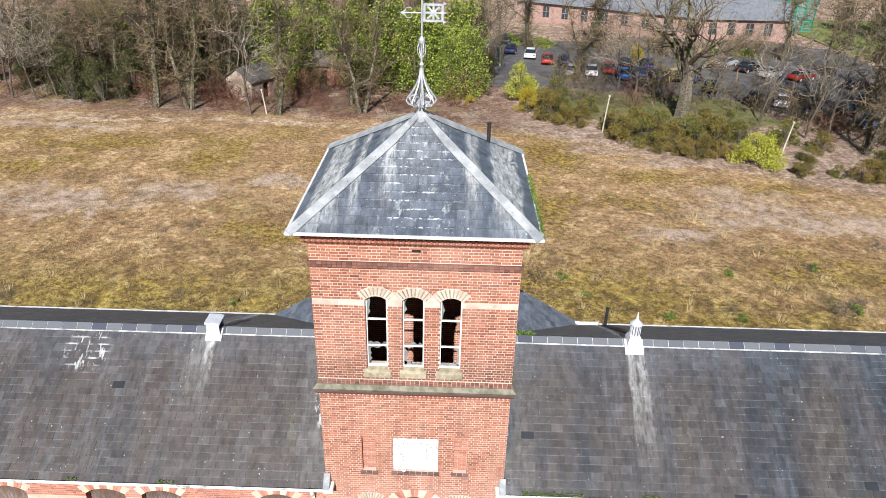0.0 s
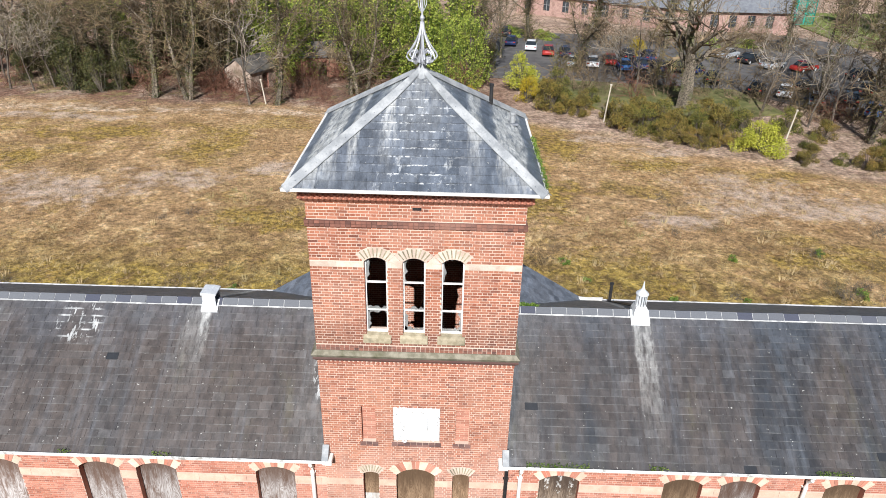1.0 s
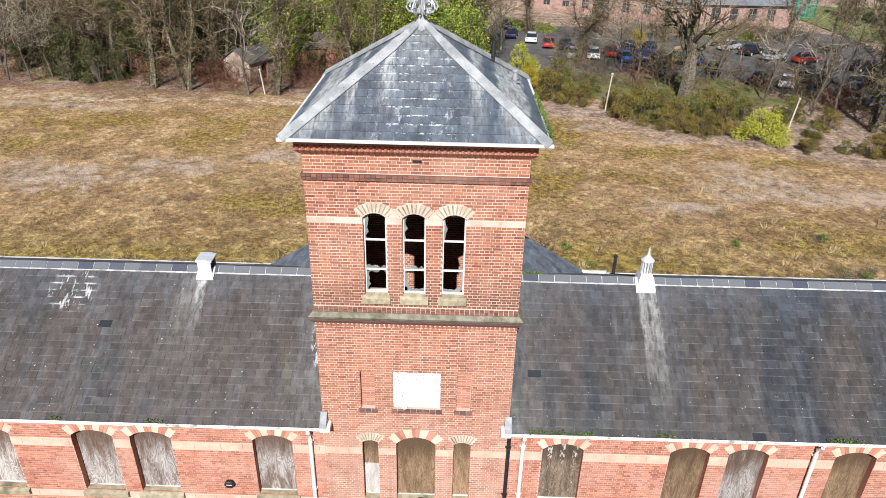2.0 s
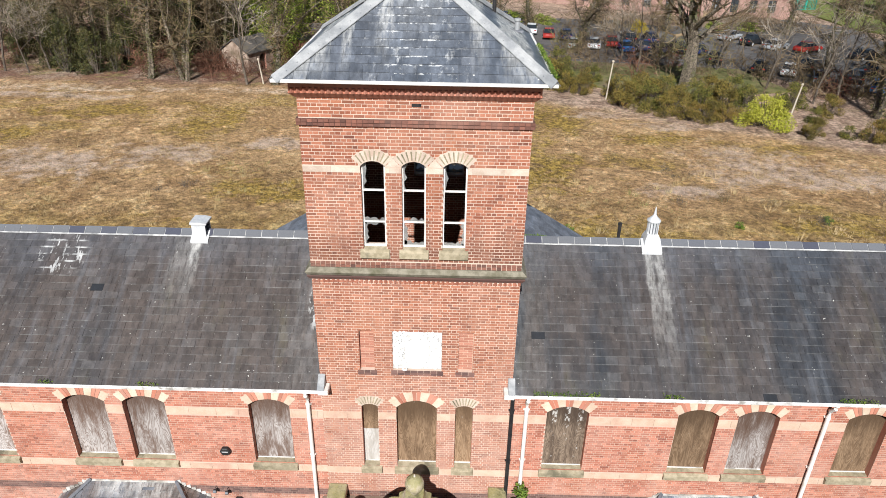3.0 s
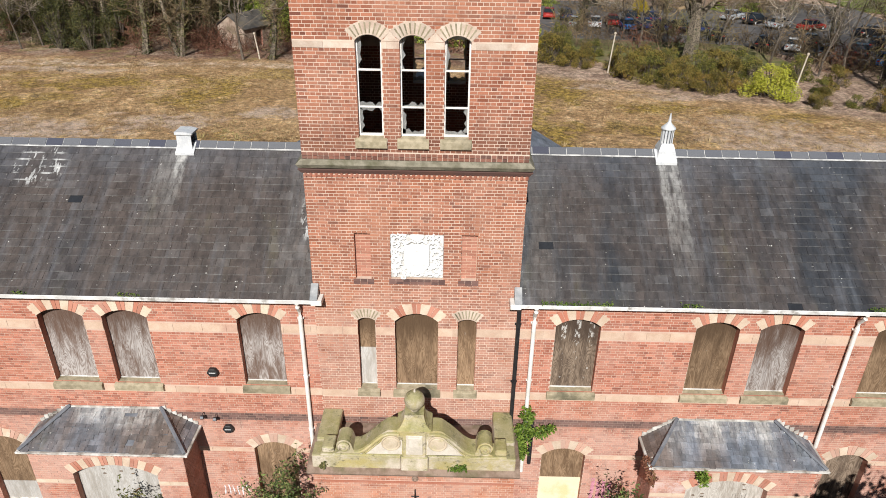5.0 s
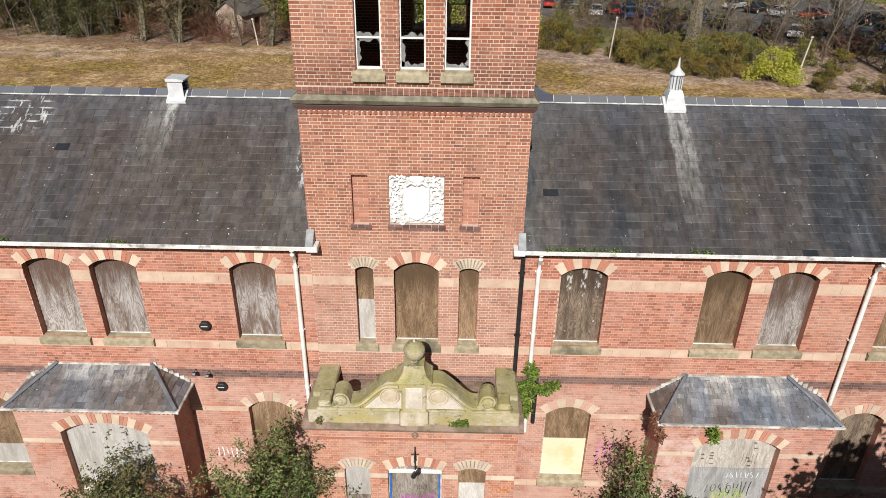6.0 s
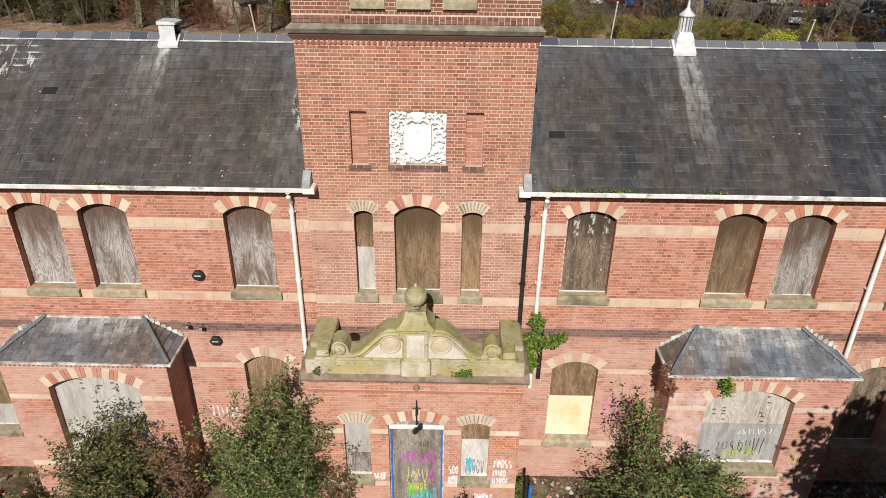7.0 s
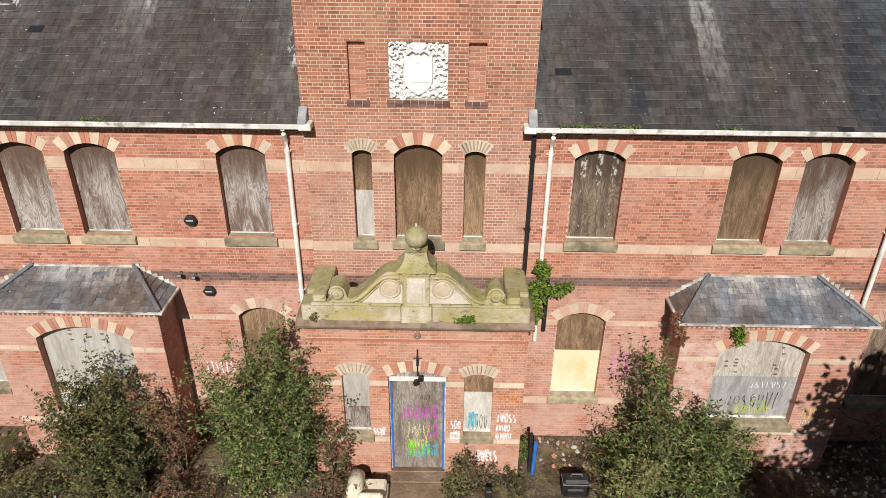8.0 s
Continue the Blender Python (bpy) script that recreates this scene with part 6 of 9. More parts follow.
M["board_low"] = board_material("blue_grey_sheet", (0.30, 0.29, 0.285), (0.43, 0.42, 0.415), (0.24, 0.225, 0.21))
M["board_bay"] = board_material("silvered_bay_board", (0.31, 0.275, 0.235), (0.50, 0.46, 0.41), (0.27, 0.23, 0.19))
bay_w, bay_w_roof = build_bay(-10.10, -5.86, -9.18, -6.77, 4.51, Opening(-8.97, -6.75, 1.45, 3.67, 0.34, 0.30, 13), ("board_pale", "wide bay window covered with a pale weathered sheet", None), "red brick bay with hipped slate roof, half behind a shrub", ((-8.25, 3.77), (-8.26, 3.66), (-8.25, 3.5), (-7.8, 3.59), (-7.5, 3.51), (-7.5, 3.68)))
bay_e, bay_e_roof = build_bay(5.96, 10.36, 6.80, 9.34, 4.45, Opening(7.00, 9.12, 1.45, 3.60, 0.34, 0.30, 13), ("board_bay", "wide bay window boarded in grey with graffiti", (2.75, "board_low")), "red brick bay with a patched slate roof and graffiti", ((7.55, 3.25), (7.56, 3.15), (7.56, 3.06), (7.59, 2.88), (7.32, 3.19), (7.34, 3.05), (8.48, 3.10), (8.54, 2.99), (8.56, 2.83), (8.58, 3.61), (8.62, 3.43)))
scribble("black", 7.9, 8.85, 1.72, 2.3, -0.8135, 41, 5, 0.026)
scribble("black", 7.5, 8.3, 1.85, 2.2, -0.8132, 49, 4, 0.018)
scribble("black", 8.3, 8.75, 2.85, 3.3, -0.803, 46, 5, 0.008)
scribble("moss", 7.7, 8.6, 1.60, 2.05, -0.813, 42, 6, 0.03)
scribble("yellow", 7.8, 8.7, 1.6, 1.9, -0.8128, 48, 6, 0.025)
scribble("white", 8.0, 8.9, 2.4, 2.62, -0.8135, 43, 7, 0.02)
scribble("yellow", 9.35, 9.95, 1.62, 2.02, -1.0145, 44, 5, 0.035)
scribble("white", 9.3, 9.8, 1.4, 1.6, -1.0145, 45, 4, 0.015)


# ---- plants ----
def fast_mesh(name, verts, loops, sizes, material, smooth=False):
    me = bpy.data.meshes.new(name)
    verts = np.asarray(verts, dtype=np.float32)
    loops = np.asarray(loops, dtype=np.int32)
    sizes = np.asarray(sizes, dtype=np.int32)
    me.vertices.add(len(verts))
    me.vertices.foreach_set("co", verts.ravel())
    me.loops.add(len(loops))
    me.loops.foreach_set("vertex_index", loops)
    me.polygons.add(len(sizes))
    me.polygons.foreach_set("loop_start", np.concatenate(([0], np.cumsum(sizes)[:-1])).astype(np.int32))
    me.polygons.foreach_set("use_smooth", np.full(len(sizes), smooth))
    me.materials.append(material)
    me.update(calc_edges=True)
    me.validate()
    return me


def leaf_mesh(name, centres, length, width, rng, material, droop=0.3):
    """Many small pointed leaves, each bent along its rib."""
    n = len(centres)
    d = rng.normal(size=(n, 3))
    d[:, 2] = d[:, 2] * 0.6 - droop
    d /= np.linalg.norm(d, axis=1)[:, None] + 1e-9
    s = np.cross(d, rng.normal(size=(n, 3)))
    s /= np.linalg.norm(s, axis=1)[:, None] + 1e-9
    up = np.cross(d, s)
    L = length * rng.uniform(0.6, 1.3, (n, 1))
    W = width * rng.uniform(0.7, 1.2, (n, 1))
    c = np.asarray(centres)
    v = np.stack([c, c + d * L * 0.5 + s * W * 0.5 + up * W * 0.2, c + d * L, c + d * L * 0.5 - s * W * 0.5 + up * W * 0.2], axis=1).reshape(-1, 3)
    idx = np.arange(n)[:, None] * 4
    loops = np.concatenate([idx, idx + 1, idx + 2, idx, idx + 2, idx + 3], axis=1).ravel()
    return fast_mesh(name, v, loops, np.full(2 * n, 3), material)


def limb_mesh(name, segs, material, sides=4):
    """Tapered limbs from (start, end, radius at start, radius at end)."""
    a = np.array([s[0] for s in segs], dtype=float)
    b = np.array([s[1] for s in segs], dtype=float)
    r0 = np.array([s[2] for s in segs])[:, None]
    r1 = np.array([s[3] for s in segs])[:, None]
    d = b - a
    d /= np.linalg.norm(d, axis=1)[:, None] + 1e-9
    ref = np.where(np.abs(d[:, 2:3]) > 0.9, np.array([[1.0, 0, 0]]), np.array([[0, 0, 1.0]]))
    s = np.cross(d, ref)
    s /= np.linalg.norm(s, axis=1)[:, None] + 1e-9
    u = np.cross(d, s)
    rings = []
    for p, r in ((a, r0), (b, r1)):
        for k in range(sides):
            t = 2 * math.pi * k / sides
            rings.append(p + (s * math.cos(t) + u * math.sin(t)) * r)
    v = np.stack(rings, axis=1).reshape(-1, 3)
    n = len(segs)
    base = np.arange(n)[:, None] * 2 * sides
    cols = []
    for k in range(sides):
        j = (k + 1) % sides
        cols += [base + k, base + j, base + sides + j, base + sides + k]
    loops = np.concatenate(cols, axis=1).ravel()
    return fast_mesh(name, v, loops, np.full(n * sides, 4), material)


def grow(rng, start, way, length, radius, level, out, twist=0.25, spread=0.75, kids=(6, 5, 4), rise=0.12):
    """Branches that fork again and again; out gathers (segment, level)."""
    n = 5 if level == 0 else 3
    p, d = np.array(start, float), np.array(way, float)
    d /= np.linalg.norm(d)
    pts = [(p.copy(), d.copy(), radius)]
    for i in range(n):
        d = d + rng.normal(size=3) * twist * (0.5 if level == 0 else 1.0)
        d[2] += rise
        d /= np.linalg.norm(d)
        q = p + d * length / n
        ra = radius * (1 - 0.86 * i / n)
        rb = radius * (1 - 0.86 * (i + 1) / n)
        out.append((p.copy(), q.copy(), ra, rb, level))
        p = q
        pts.append((p.copy(), d.copy(), rb))
    if level < len(kids):
        for k in range(kids[level]):
            t = rng.uniform(0.30 if level == 0 else 0.15, 1.0) * n
            i = min(int(t), n - 1)
            a, da, ra = pts[i]
            b, _, rb = pts[i + 1]
            f = t - i
            s = a + (b - a) * f
            side = rng.normal(size=3)
            side -= da * side.dot(da)
            side /= np.linalg.norm(side) + 1e-9
            w = da * rng.uniform(0.5, 0.9) + side * spread * rng.uniform(0.7, 1.3)
            grow(rng, s, w, length * rng.uniform(0.38, 0.62), (ra + (rb - ra) * f) * rng.uniform(0.42, 0.62), level + 1, out, twist * 1.15, spread, kids, rise)


def bare_tree(name, seed, height, radius, stems, label, bark="bark", kids=(7, 5, 4, 2), ivy=0.0, twig="twig", stout=1.0, bristle=0):
    rng = np.random.default_rng(seed)
    out = []
    for s in range(stems):
        a = rng.uniform(0, 6.28)
        lean = 0.05 if stems == 1 else 0.22
        grow(rng, (0.25 * (stems > 1) * math.cos(a), 0.25 * (stems > 1) * math.sin(a), -0.2), (lean * math.cos(a), lean * math.sin(a), 1), height * rng.uniform(0.8, 1.0), radius, 0, out, 0.20, 0.8, kids, 0.10)
    ob = thing(name, (0, 0, 0), label, "tree", "bare trees of the wood")
    big = [s[:4] for s in out if s[4] <= 1]
    fine = [(s[0], s[1], max(s[2] * stout, 0.032 if s[4] == 2 else 0.019), max(s[3] * stout, 0.021 if s[4] == 2 else 0.012)) for s in out if s[4] > 1]
    trunk = new("trunk", limb_mesh("trunk", big, M[bark], 6))
    trunk.parent = ob
    crown = new("crown", limb_mesh("crown", fine, M[twig], 3))
    crown.parent = ob
    if bristle:
        # short shoots all along the trunk and main limbs
        main = [s for s in out if s[4] <= 1 and s[2] > 0.05]
        for i in range(bristle):
            s = main[rng.integers(0, len(main))]
            p = s[0] + (s[1] - s[0]) * rng.uniform()
            d = rng.normal(size=3)
            d[2] = d[2] * 0.6 + 0.2
            q = p + d / np.linalg.norm(d) * (s[2] + rng.uniform(0.3, 1.2))
            fine += [(p, q, 0.026, 0.02), (q, q + rng.normal(size=3) * 0.35, 0.02, 0.014)]
        crown.data = limb_mesh("crown", fine, M[twig], 3)
    if ivy:
        segs = [s for s in out if s[4] == 0]
        n = int(1400 * ivy)
        pick = [segs[i] for i in rng.integers(0, len(segs), n)]
        pts = np.array([s[0] + (s[1] - s[0]) * rng.uniform() for s in pick]) + rng.normal(size=(n, 3)) * 0.32
        iv = new("ivy", leaf_mesh("ivy", pts, 0.24, 0.18, rng, M["leaf_dark"]))
        iv.parent = ob
    return ob


def leafy(rng, n, blobs, hollow=0.55):
    """Places of leaves in the outer part of several rounded clumps (x, y, z, rx, ry, rz)."""
    w = np.array([b[3] * b[4] * b[5] for b in blobs]) ** 0.67
    pick = rng.choice(len(blobs), n, p=w / w.sum())
    d = rng.normal(size=(n, 3))
    d /= np.linalg.norm(d, axis=1)[:, None]
    r = hollow + (1.05 - hollow) * rng.uniform(size=(n, 1)) ** 0.7
    r *= 1 + 0.16 * np.sin(d[:, :1] * 7 + pick[:, None]) * np.cos(d[:, 1:2] * 6)
    b = np.array(blobs)[pick]
    return b[:, :3] + d * r * b[:, 3:6]


def bush(name, seed, wide, tall, leaf, n, label, category="bush", group="", size=0.13, blobs=24, stem="bark_dark", skirt=0.12, deep=None, cone=0.5, hollow=0.5):
    """A rounded bush of many uneven clumps of leaves on several stems."""
    rng = np.random.default_rng(seed)
    deep = deep or wide
    bl = []
    for i in range(blobs):
        a = rng.uniform(0, 6.28)
        z = rng.uniform(skirt, 0.90)
        q = math.sqrt(rng.uniform(0, 1)) * (0.80 * (1 - z) ** cone + 0.05)
        s = rng.uniform(0.13, 0.27) * (1.15 - 0.4 * z)
        bl.append((q * math.cos(a) * wide / 2, q * math.sin(a) * deep / 2, z * tall, s * wide * 0.55, s * deep * 0.55, s * tall * rng.uniform(0.55, 0.9)))
    ob = thing(name, (0, 0, 0), label, category, group)
    pts = leafy(rng, n, bl, hollow)
    pts = pts[pts[:, 2] > 0.03]
    lv = new("foliage", leaf_mesh("foliage", pts, size, size * 0.68, rng, M[leaf], 0.05))
    lv.parent = ob
    segs = []
    for b in bl:
        p0 = np.array((b[0] * 0.15, b[1] * 0.15, -0.1))
        p1 = np.array((b[0] * 0.6, b[1] * 0.6, b[2] * 0.55))
        p2 = np.array(b[:3]) + np.array((0, 0, b[5] * 0.6))
        r = 0.012 * tall + 0.01
        segs += [(p0, p1, r, r * 0.7), (p1, p2, r * 0.7, r * 0.3)]
    st = new("branching", limb_mesh("branching", segs, M[stem], 4))
    st.parent = ob
    return ob


def scrub(name, seed, tall, wide, n, material, label, category, group):
    """A leafless tangle: many thin stems that fork and bend."""
    rng = np.random.default_rng(seed)
    out = []
    for i in range(n):
        a, q = rng.uniform(0, 6.28), rng.uniform(0, 0.3)
        w = (math.cos(a) * rng.uniform(0.1, 0.9), math.sin(a) * rng.uniform(0.1, 0.9), 1.0)
        grow(rng, (q * wide * math.cos(a), q * wide * math.sin(a), -0.05), w, tall * rng.uniform(0.5, 1.0), 0.008 + 0.007 * tall, 1, out, 0.38, 0.9, (0, 4, 2), 0.02)
    segs = [(s[0], s[1], max(s[2], 0.005 * tall), max(s[3], 0.004 * tall)) for s in out]
    ob = thing(name, (0, 0, 0), label, category, group)
    st = new("twig_mass", limb_mesh("twig_mass", segs, M[material], 3))
    st.parent = ob
    tagged(st, kind="stuff")
    return ob


def stand(ob, x, y, turn=0.0, size=1.0, sink=0.05):
    """A copy of ob, turned and sized, at its place on the ground."""
    c = copy_thing(ob, pose(x, y, lie(x, y) - sink, 0, 0, turn) @ Matrix.Diagonal((size, size, size, 1)))
    return c


def settle(ob, x, y, turn=0.0, size=1.0, sink=0.05):
    ob.matrix_basis = pose(x, y, lie(x, y) - sink, 0, 0, turn) @ Matrix.Diagonal((size, size, size, 1))
    return ob


rw = random.Random(21)
# trees at the wood's edge and behind it
kinds = [bare_tree("tree", 11, 15, 0.40, 1, "tall bare ivy-clad tree with grey-brown trunk", "bark", (9, 6, 4), 0.8, "twig", 1.1, 600),
         bare_tree("tree", 12, 13, 0.27, 2, "bare twin-stemmed tree with thin grey limbs", "bark", (7, 6, 4), 0.4, "twig", 1.0, 420),
         bare_tree("tree", 13, 11, 0.15, 1, "slender bare tree with many pale twigs", "bark_dark", (8, 5, 4), 0.0, "twig_pale"),
         bare_tree("tree", 14, 14, 0.34, 1, "bare woodland tree with spreading branches", "bark", (9, 6, 4), 0.6, "twig", 1.0, 500)]
oak = bare_tree("tree", 15, 15, 0.95, 1, "great bare oak with thick spreading limbs", "bark", (11, 7, 5), 0.5, "twig", 1.25)
settle(oak, 26.9, 63.4, 40)
firsts = [(-33.2, 62.4), (-29.3, 62.2), (-21.9, 60.6), (-18.9, 60.8)]
for ob, (x, y) in zip(kinds, firsts):
    settle(ob, x, y, rw.uniform(0, 360))
more = [(-31.0, 67.0, 0), (-9.6, 62.2, 1), (-46.6, 66.0, 2), (-51.0, 64.5, 2), (-47.9, 64, 2), (-53.5, 68, 2), (-40, 68, 0), (-36, 71, 3), (-26, 73, 3), (-11.5, 66, 1), (4.2, 74.5, 3), (6.0, 84, 2), (17, 80, 3), (48.8, 62.6, 3), (52, 66, 2), (47, 72, 1), (22, 75, 2), (35.5, 62.5, 2), (38.5, 57.5, 2), (42.5, 53, 1), (46.5, 55.5, 3), (41.5, 58.5, 2), (22.8, 69.5, 2), (33.0, 71.5, 2), (13, 101, 3), (34, 97, 1), (52, 96, 3), (56, 76, 1), (40, 100, 2), (24, 103, 0)]
for x, y, k in more:
    stand(kinds[k], x, y, rw.uniform(0, 360), rw.uniform(0.8, 1.12))
for i in range(12):
    x, y = rw.uniform(-62, -26), rw.uniform(67, 80)
    stand(kinds[rw.randrange(4)], x, y, rw.uniform(0, 360), rw.uniform(0.75, 1.1))
far = [bare_tree("tree", 16, 14, 0.24, 1, "bare tree deep in the wood", "bark", (7, 5, 2), 0.4), bare_tree("tree", 17, 13, 0.20, 2, "bare twin-stemmed tree deep in the wood", "bark_dark", (5, 5, 2), 0.0)]
settle(far[0], -30, 100), settle(far[1], -12, 104)
for i in range(28):
    x, y = rw.uniform(-85, 8), rw.uniform(82, 128)
    stand(far[i % 2], x, y, rw.uniform(0, 360), rw.uniform(0.8, 1.15))
for i in range(13):
    x, y = rw.uniform(58, 105), rw.uniform(56, 98)
    stand(far[i % 2], x, y, rw.uniform(0, 360), rw.uniform(0.8, 1.15))
for i in range(10):
    x, y = rw.uniform(-100, 130), rw.uniform(136, 190)
    stand(far[i % 2], x, y, rw.uniform(0, 360), rw.uniform(0.8, 1.2))

# evergreens
holly = bush("evergreen_tree", 31, 7.5, 9.5, "leaf_holly", 8000, "bright green leafy evergreen at the wood's edge", "tree", "evergreens", 0.27, 60, "bark_dark", 0.06)
yew = bush("evergreen_tree", 32, 6.5, 7.0, "leaf_dark", 4200, "dark green evergreen under the bare trees", "tree", "evergreens", 0.25, 44, "bark_dark", 0.0)
settle(holly, -19.5, 75.0)
settle(yew, -43.6, 64.6, 0, 0.85)
for x, y, k, s in ((-35.5, 75.5, 1, 1.2), (-53.5, 73.5, 1, 1.1), (-58.5, 71.0, 1, 1.0), (-31.5, 77.5, 1, 1.3), (-26.0, 72.5, 1, 1.0), (-44.0, 75.5, 1, 1.3), (-40.2, 64.3, 1, 0.85), (-46.6, 68.0, 1, 0.9), (-38.4, 65.2, 1, 0.6), (-21.5, 71.5, 0, 0.75), (-9.5, 74.5, 0, 0.95), (0.4, 71.5, 0, 0.8), (-5.0, 76.5, 0, 1.0), (-26.5, 76, 0, 0.8), (-33, 72.5, 1, 0.8), (-30, 79, 1, 1.0), (-52, 69, 1, 0.6), (-45.5, 69.5, 1, 0.75), (-22.5, 74.5, 0, 1.25), (-11.5, 80, 0, 1.35), (-18.5, 80.5, 0, 1.4), (-3.5, 72.5, 0, 1.1), (1.8, 76, 0, 1.2), (-8, 79, 0, 1.2), (-47, 84, 1, 1.5), (-40, 90, 1, 1.5), (-62, 82, 1, 1.4), (78, 116, 1, 1.3), (83, 122, 1, 1.5), (76, 126, 1, 1.2), (89, 128, 1, 1.5), (-58, 86, 1, 1.2), (-13.5, 77, 0, 1.0), (-24.5, 79, 0, 1.0), (-2.0, 74, 0, 0.95), (2.6, 70.8, 0, 0.9), (-3, 83, 0, 1.0), (-38.5, 68.5, 1, 0.9), (-48, 72, 1, 0.9), (-35, 77, 1, 1.0), (-44, 80, 0, 0.9), (-56, 78, 1, 1.1), (-62, 72, 1, 0.8), (-37.5, 73, 1, 1.2), (-30.5, 73.5, 1, 1.1), (-27.5, 81, 1, 1.5), (-50, 77, 1, 1.3), (5.5, 79, 1, 0.7), (-5, 108, 1, 1.3), (72, 93, 1, 1.0), (78, 101, 1, 1.1), (84, 112, 1, 1.2), (66, 72, 1, 0.9), (60, 60, 1, 0.8), (54, 54.5, 1, 0.6)):
    stand((holly, yew)[k], x, y, rw.uniform(0, 360), s)

# the hedge of mixed bushes that bounds the field
olive = [bush("hedge_bush", 41 + i, 6.0, 4.6, "leaf_olive", 4600, "rounded olive-brown evergreen hedge bush", "bush", "hedge bushes", 0.21, 24, "bark_dark", 0.0, None, 0.32, 0.8) for i in range(2)]
dim = bush("hedge_bush", 44, 5.4, 4.4, "leaf_hedge", 4200, "dull green straggling hedge bush", "bush", "hedge bushes", 0.21, 24, "bark_dark", 0.0, None, 0.32, 0.8)
settle(olive[0], 11.4, 61.8, 0, 0.72), settle(olive[1], 18.0, 55.4, 0, 0.70), settle(dim, 20.0, 53.9, 0, 0.66)
hedge = ((13.0, 60.2, 1, 0.72), (14.6, 59.6, 0, 0.62), (12.9, 63.6, 2, 0.8), (11.5, 66.0, 0, 0.8), (15.2, 62.2, 1, 0.7), (13.6, 67.5, 2, 0.85), (16.6, 64.8, 2, 0.7),
         (21.6, 52.2, 0, 0.68), (23.4, 51.0, 1, 0.70), (25.2, 50.4, 0, 0.66), (26.8, 50.6, 1, 0.62), (19.2, 57.2, 2, 0.78), (21.4, 56.0, 0, 0.85), (23.4, 54.6, 1, 0.85), (25.6, 53.8, 2, 0.9), (27.8, 53.2, 0, 0.85),
         (20.8, 59.6, 1, 0.8), (23.2, 58.4, 2, 0.9), (25.8, 57.4, 2, 0.85), (28.4, 56.6, 0, 0.8), (30.6, 55.2, 2, 0.85), (33.2, 53.6, 2, 0.75), (17.6, 58.6, 0, 0.6),
         (33.0, 46.4, 1, 0.45), (34.3, 47.6, 0, 0.5), (36.6, 46.4, 2, 0.45), (38.6, 45.4, 0, 0.7), (40.6, 44.6, 1, 0.8), (43.2, 45.4, 2, 0.9), (45.8, 47.5, 0, 1.0), (41.5, 48.5, 2, 0.7), (35.4, 50.6, 2, 0.55))
for x, y, k, s in hedge:
    stand((olive[0], olive[1], dim)[k], x, y, rw.uniform(0, 360), s)
lime = bush("lime_bush", 51, 6.2, 3.2, "leaf_lime", 6000, "bright lime-green rounded bush by the field", "bush", "", 0.17, 34)
settle(lime, 30.2, 49.4, 0, 1.0)
lime2 = bush("lime_bush", 52, 5.0, 4.8, "leaf_lime", 4600, "yellow-green leafy bush at the end of the hedge", "bush", "", 0.18, 30)
settle(lime2, 8.9, 69.6)
gold = bush("golden_bush", 53, 4.0, 3.2, "leaf_gold", 3000, "golden yellow flowering bush", "bush", "", 0.14, 24)
settle(gold, 9.3, 64.6)
stand(gold, 2.6, 67.5, 70, 0.4), stand(gold, 27.5, 90.0, 70, 1.0)
lawn_bush = bush("lime_bush", 54, 6.0, 1.6, "leaf_holly", 2600, "low yellow-green shrubs beside the far building", "bush", "", 0.2, 26)
settle(lawn_bush, 43.0, 100.5), stand(lawn_bush, 47.5, 99.8, 60, 1.1), stand(lawn_bush, 15.5, 103.0, 20, 1.1), stand(lawn_bush, 10.5, 105.0, 20, 1.2)

# leafless scrub, in the wood and dotted over the field
thicket = scrub("thicket", 61, 2.6, 2.6, 10, "twig_red", "red-brown leafless thicket under the trees", "thicket", "thickets")
pale_thicket = scrub("thicket", 62, 3.0, 2.8, 10, "twig", "pale leafless thicket of thin shoots", "thicket", "thickets")
dead_wood = scrub("thicket", 66, 2.2, 3.4, 8, "bark_dark", "dark fallen branches and brash under the trees", "thicket", "thickets")
settle(dead_wood, -17.5, 66.5)
settle(thicket, -27, 64.5), settle(pale_thicket, 33.5, 58.5)
for i in range(40):
    x, y = rw.uniform(-62, 6), rw.uniform(65, 84)
    stand((thicket, pale_thicket)[i % 2], x, y, rw.uniform(0, 360), rw.uniform(0.9, 2.0))
for i in range(34):
    x = rw.uniform(11, 56)
    y = 66 + rw.uniform(-1, 9) - max(0, (x - 26)) * 0.5
    stand((pale_thicket, thicket)[i % 5 == 0], x, y, rw.uniform(0, 360), rw.uniform(0.7, 1.6))
for i in range(30):
    x = rw.uniform(-37, -4)
    stand((thicket, dead_wood)[i % 3 == 0], x, 61.8 + rw.uniform(0, 5), rw.uniform(0, 360), rw.uniform(0.45, 0.9))
for x, y, k, s in ((28.5, 60.5, 0, 0.7), (31, 60, 2, 0.8), (35.5, 55.5, 2, 0.9), (38, 53, 0, 0.7), (48, 50, 2, 1.1), (51, 47, 0, 1.2), (44, 50.5, 2, 0.9), (56, 52, 1, 1.3), (13.5, 71.5, 2, 0.9)):
    stand((olive[0], olive[1], dim)[k], x, y, rw.uniform(0, 360), s)
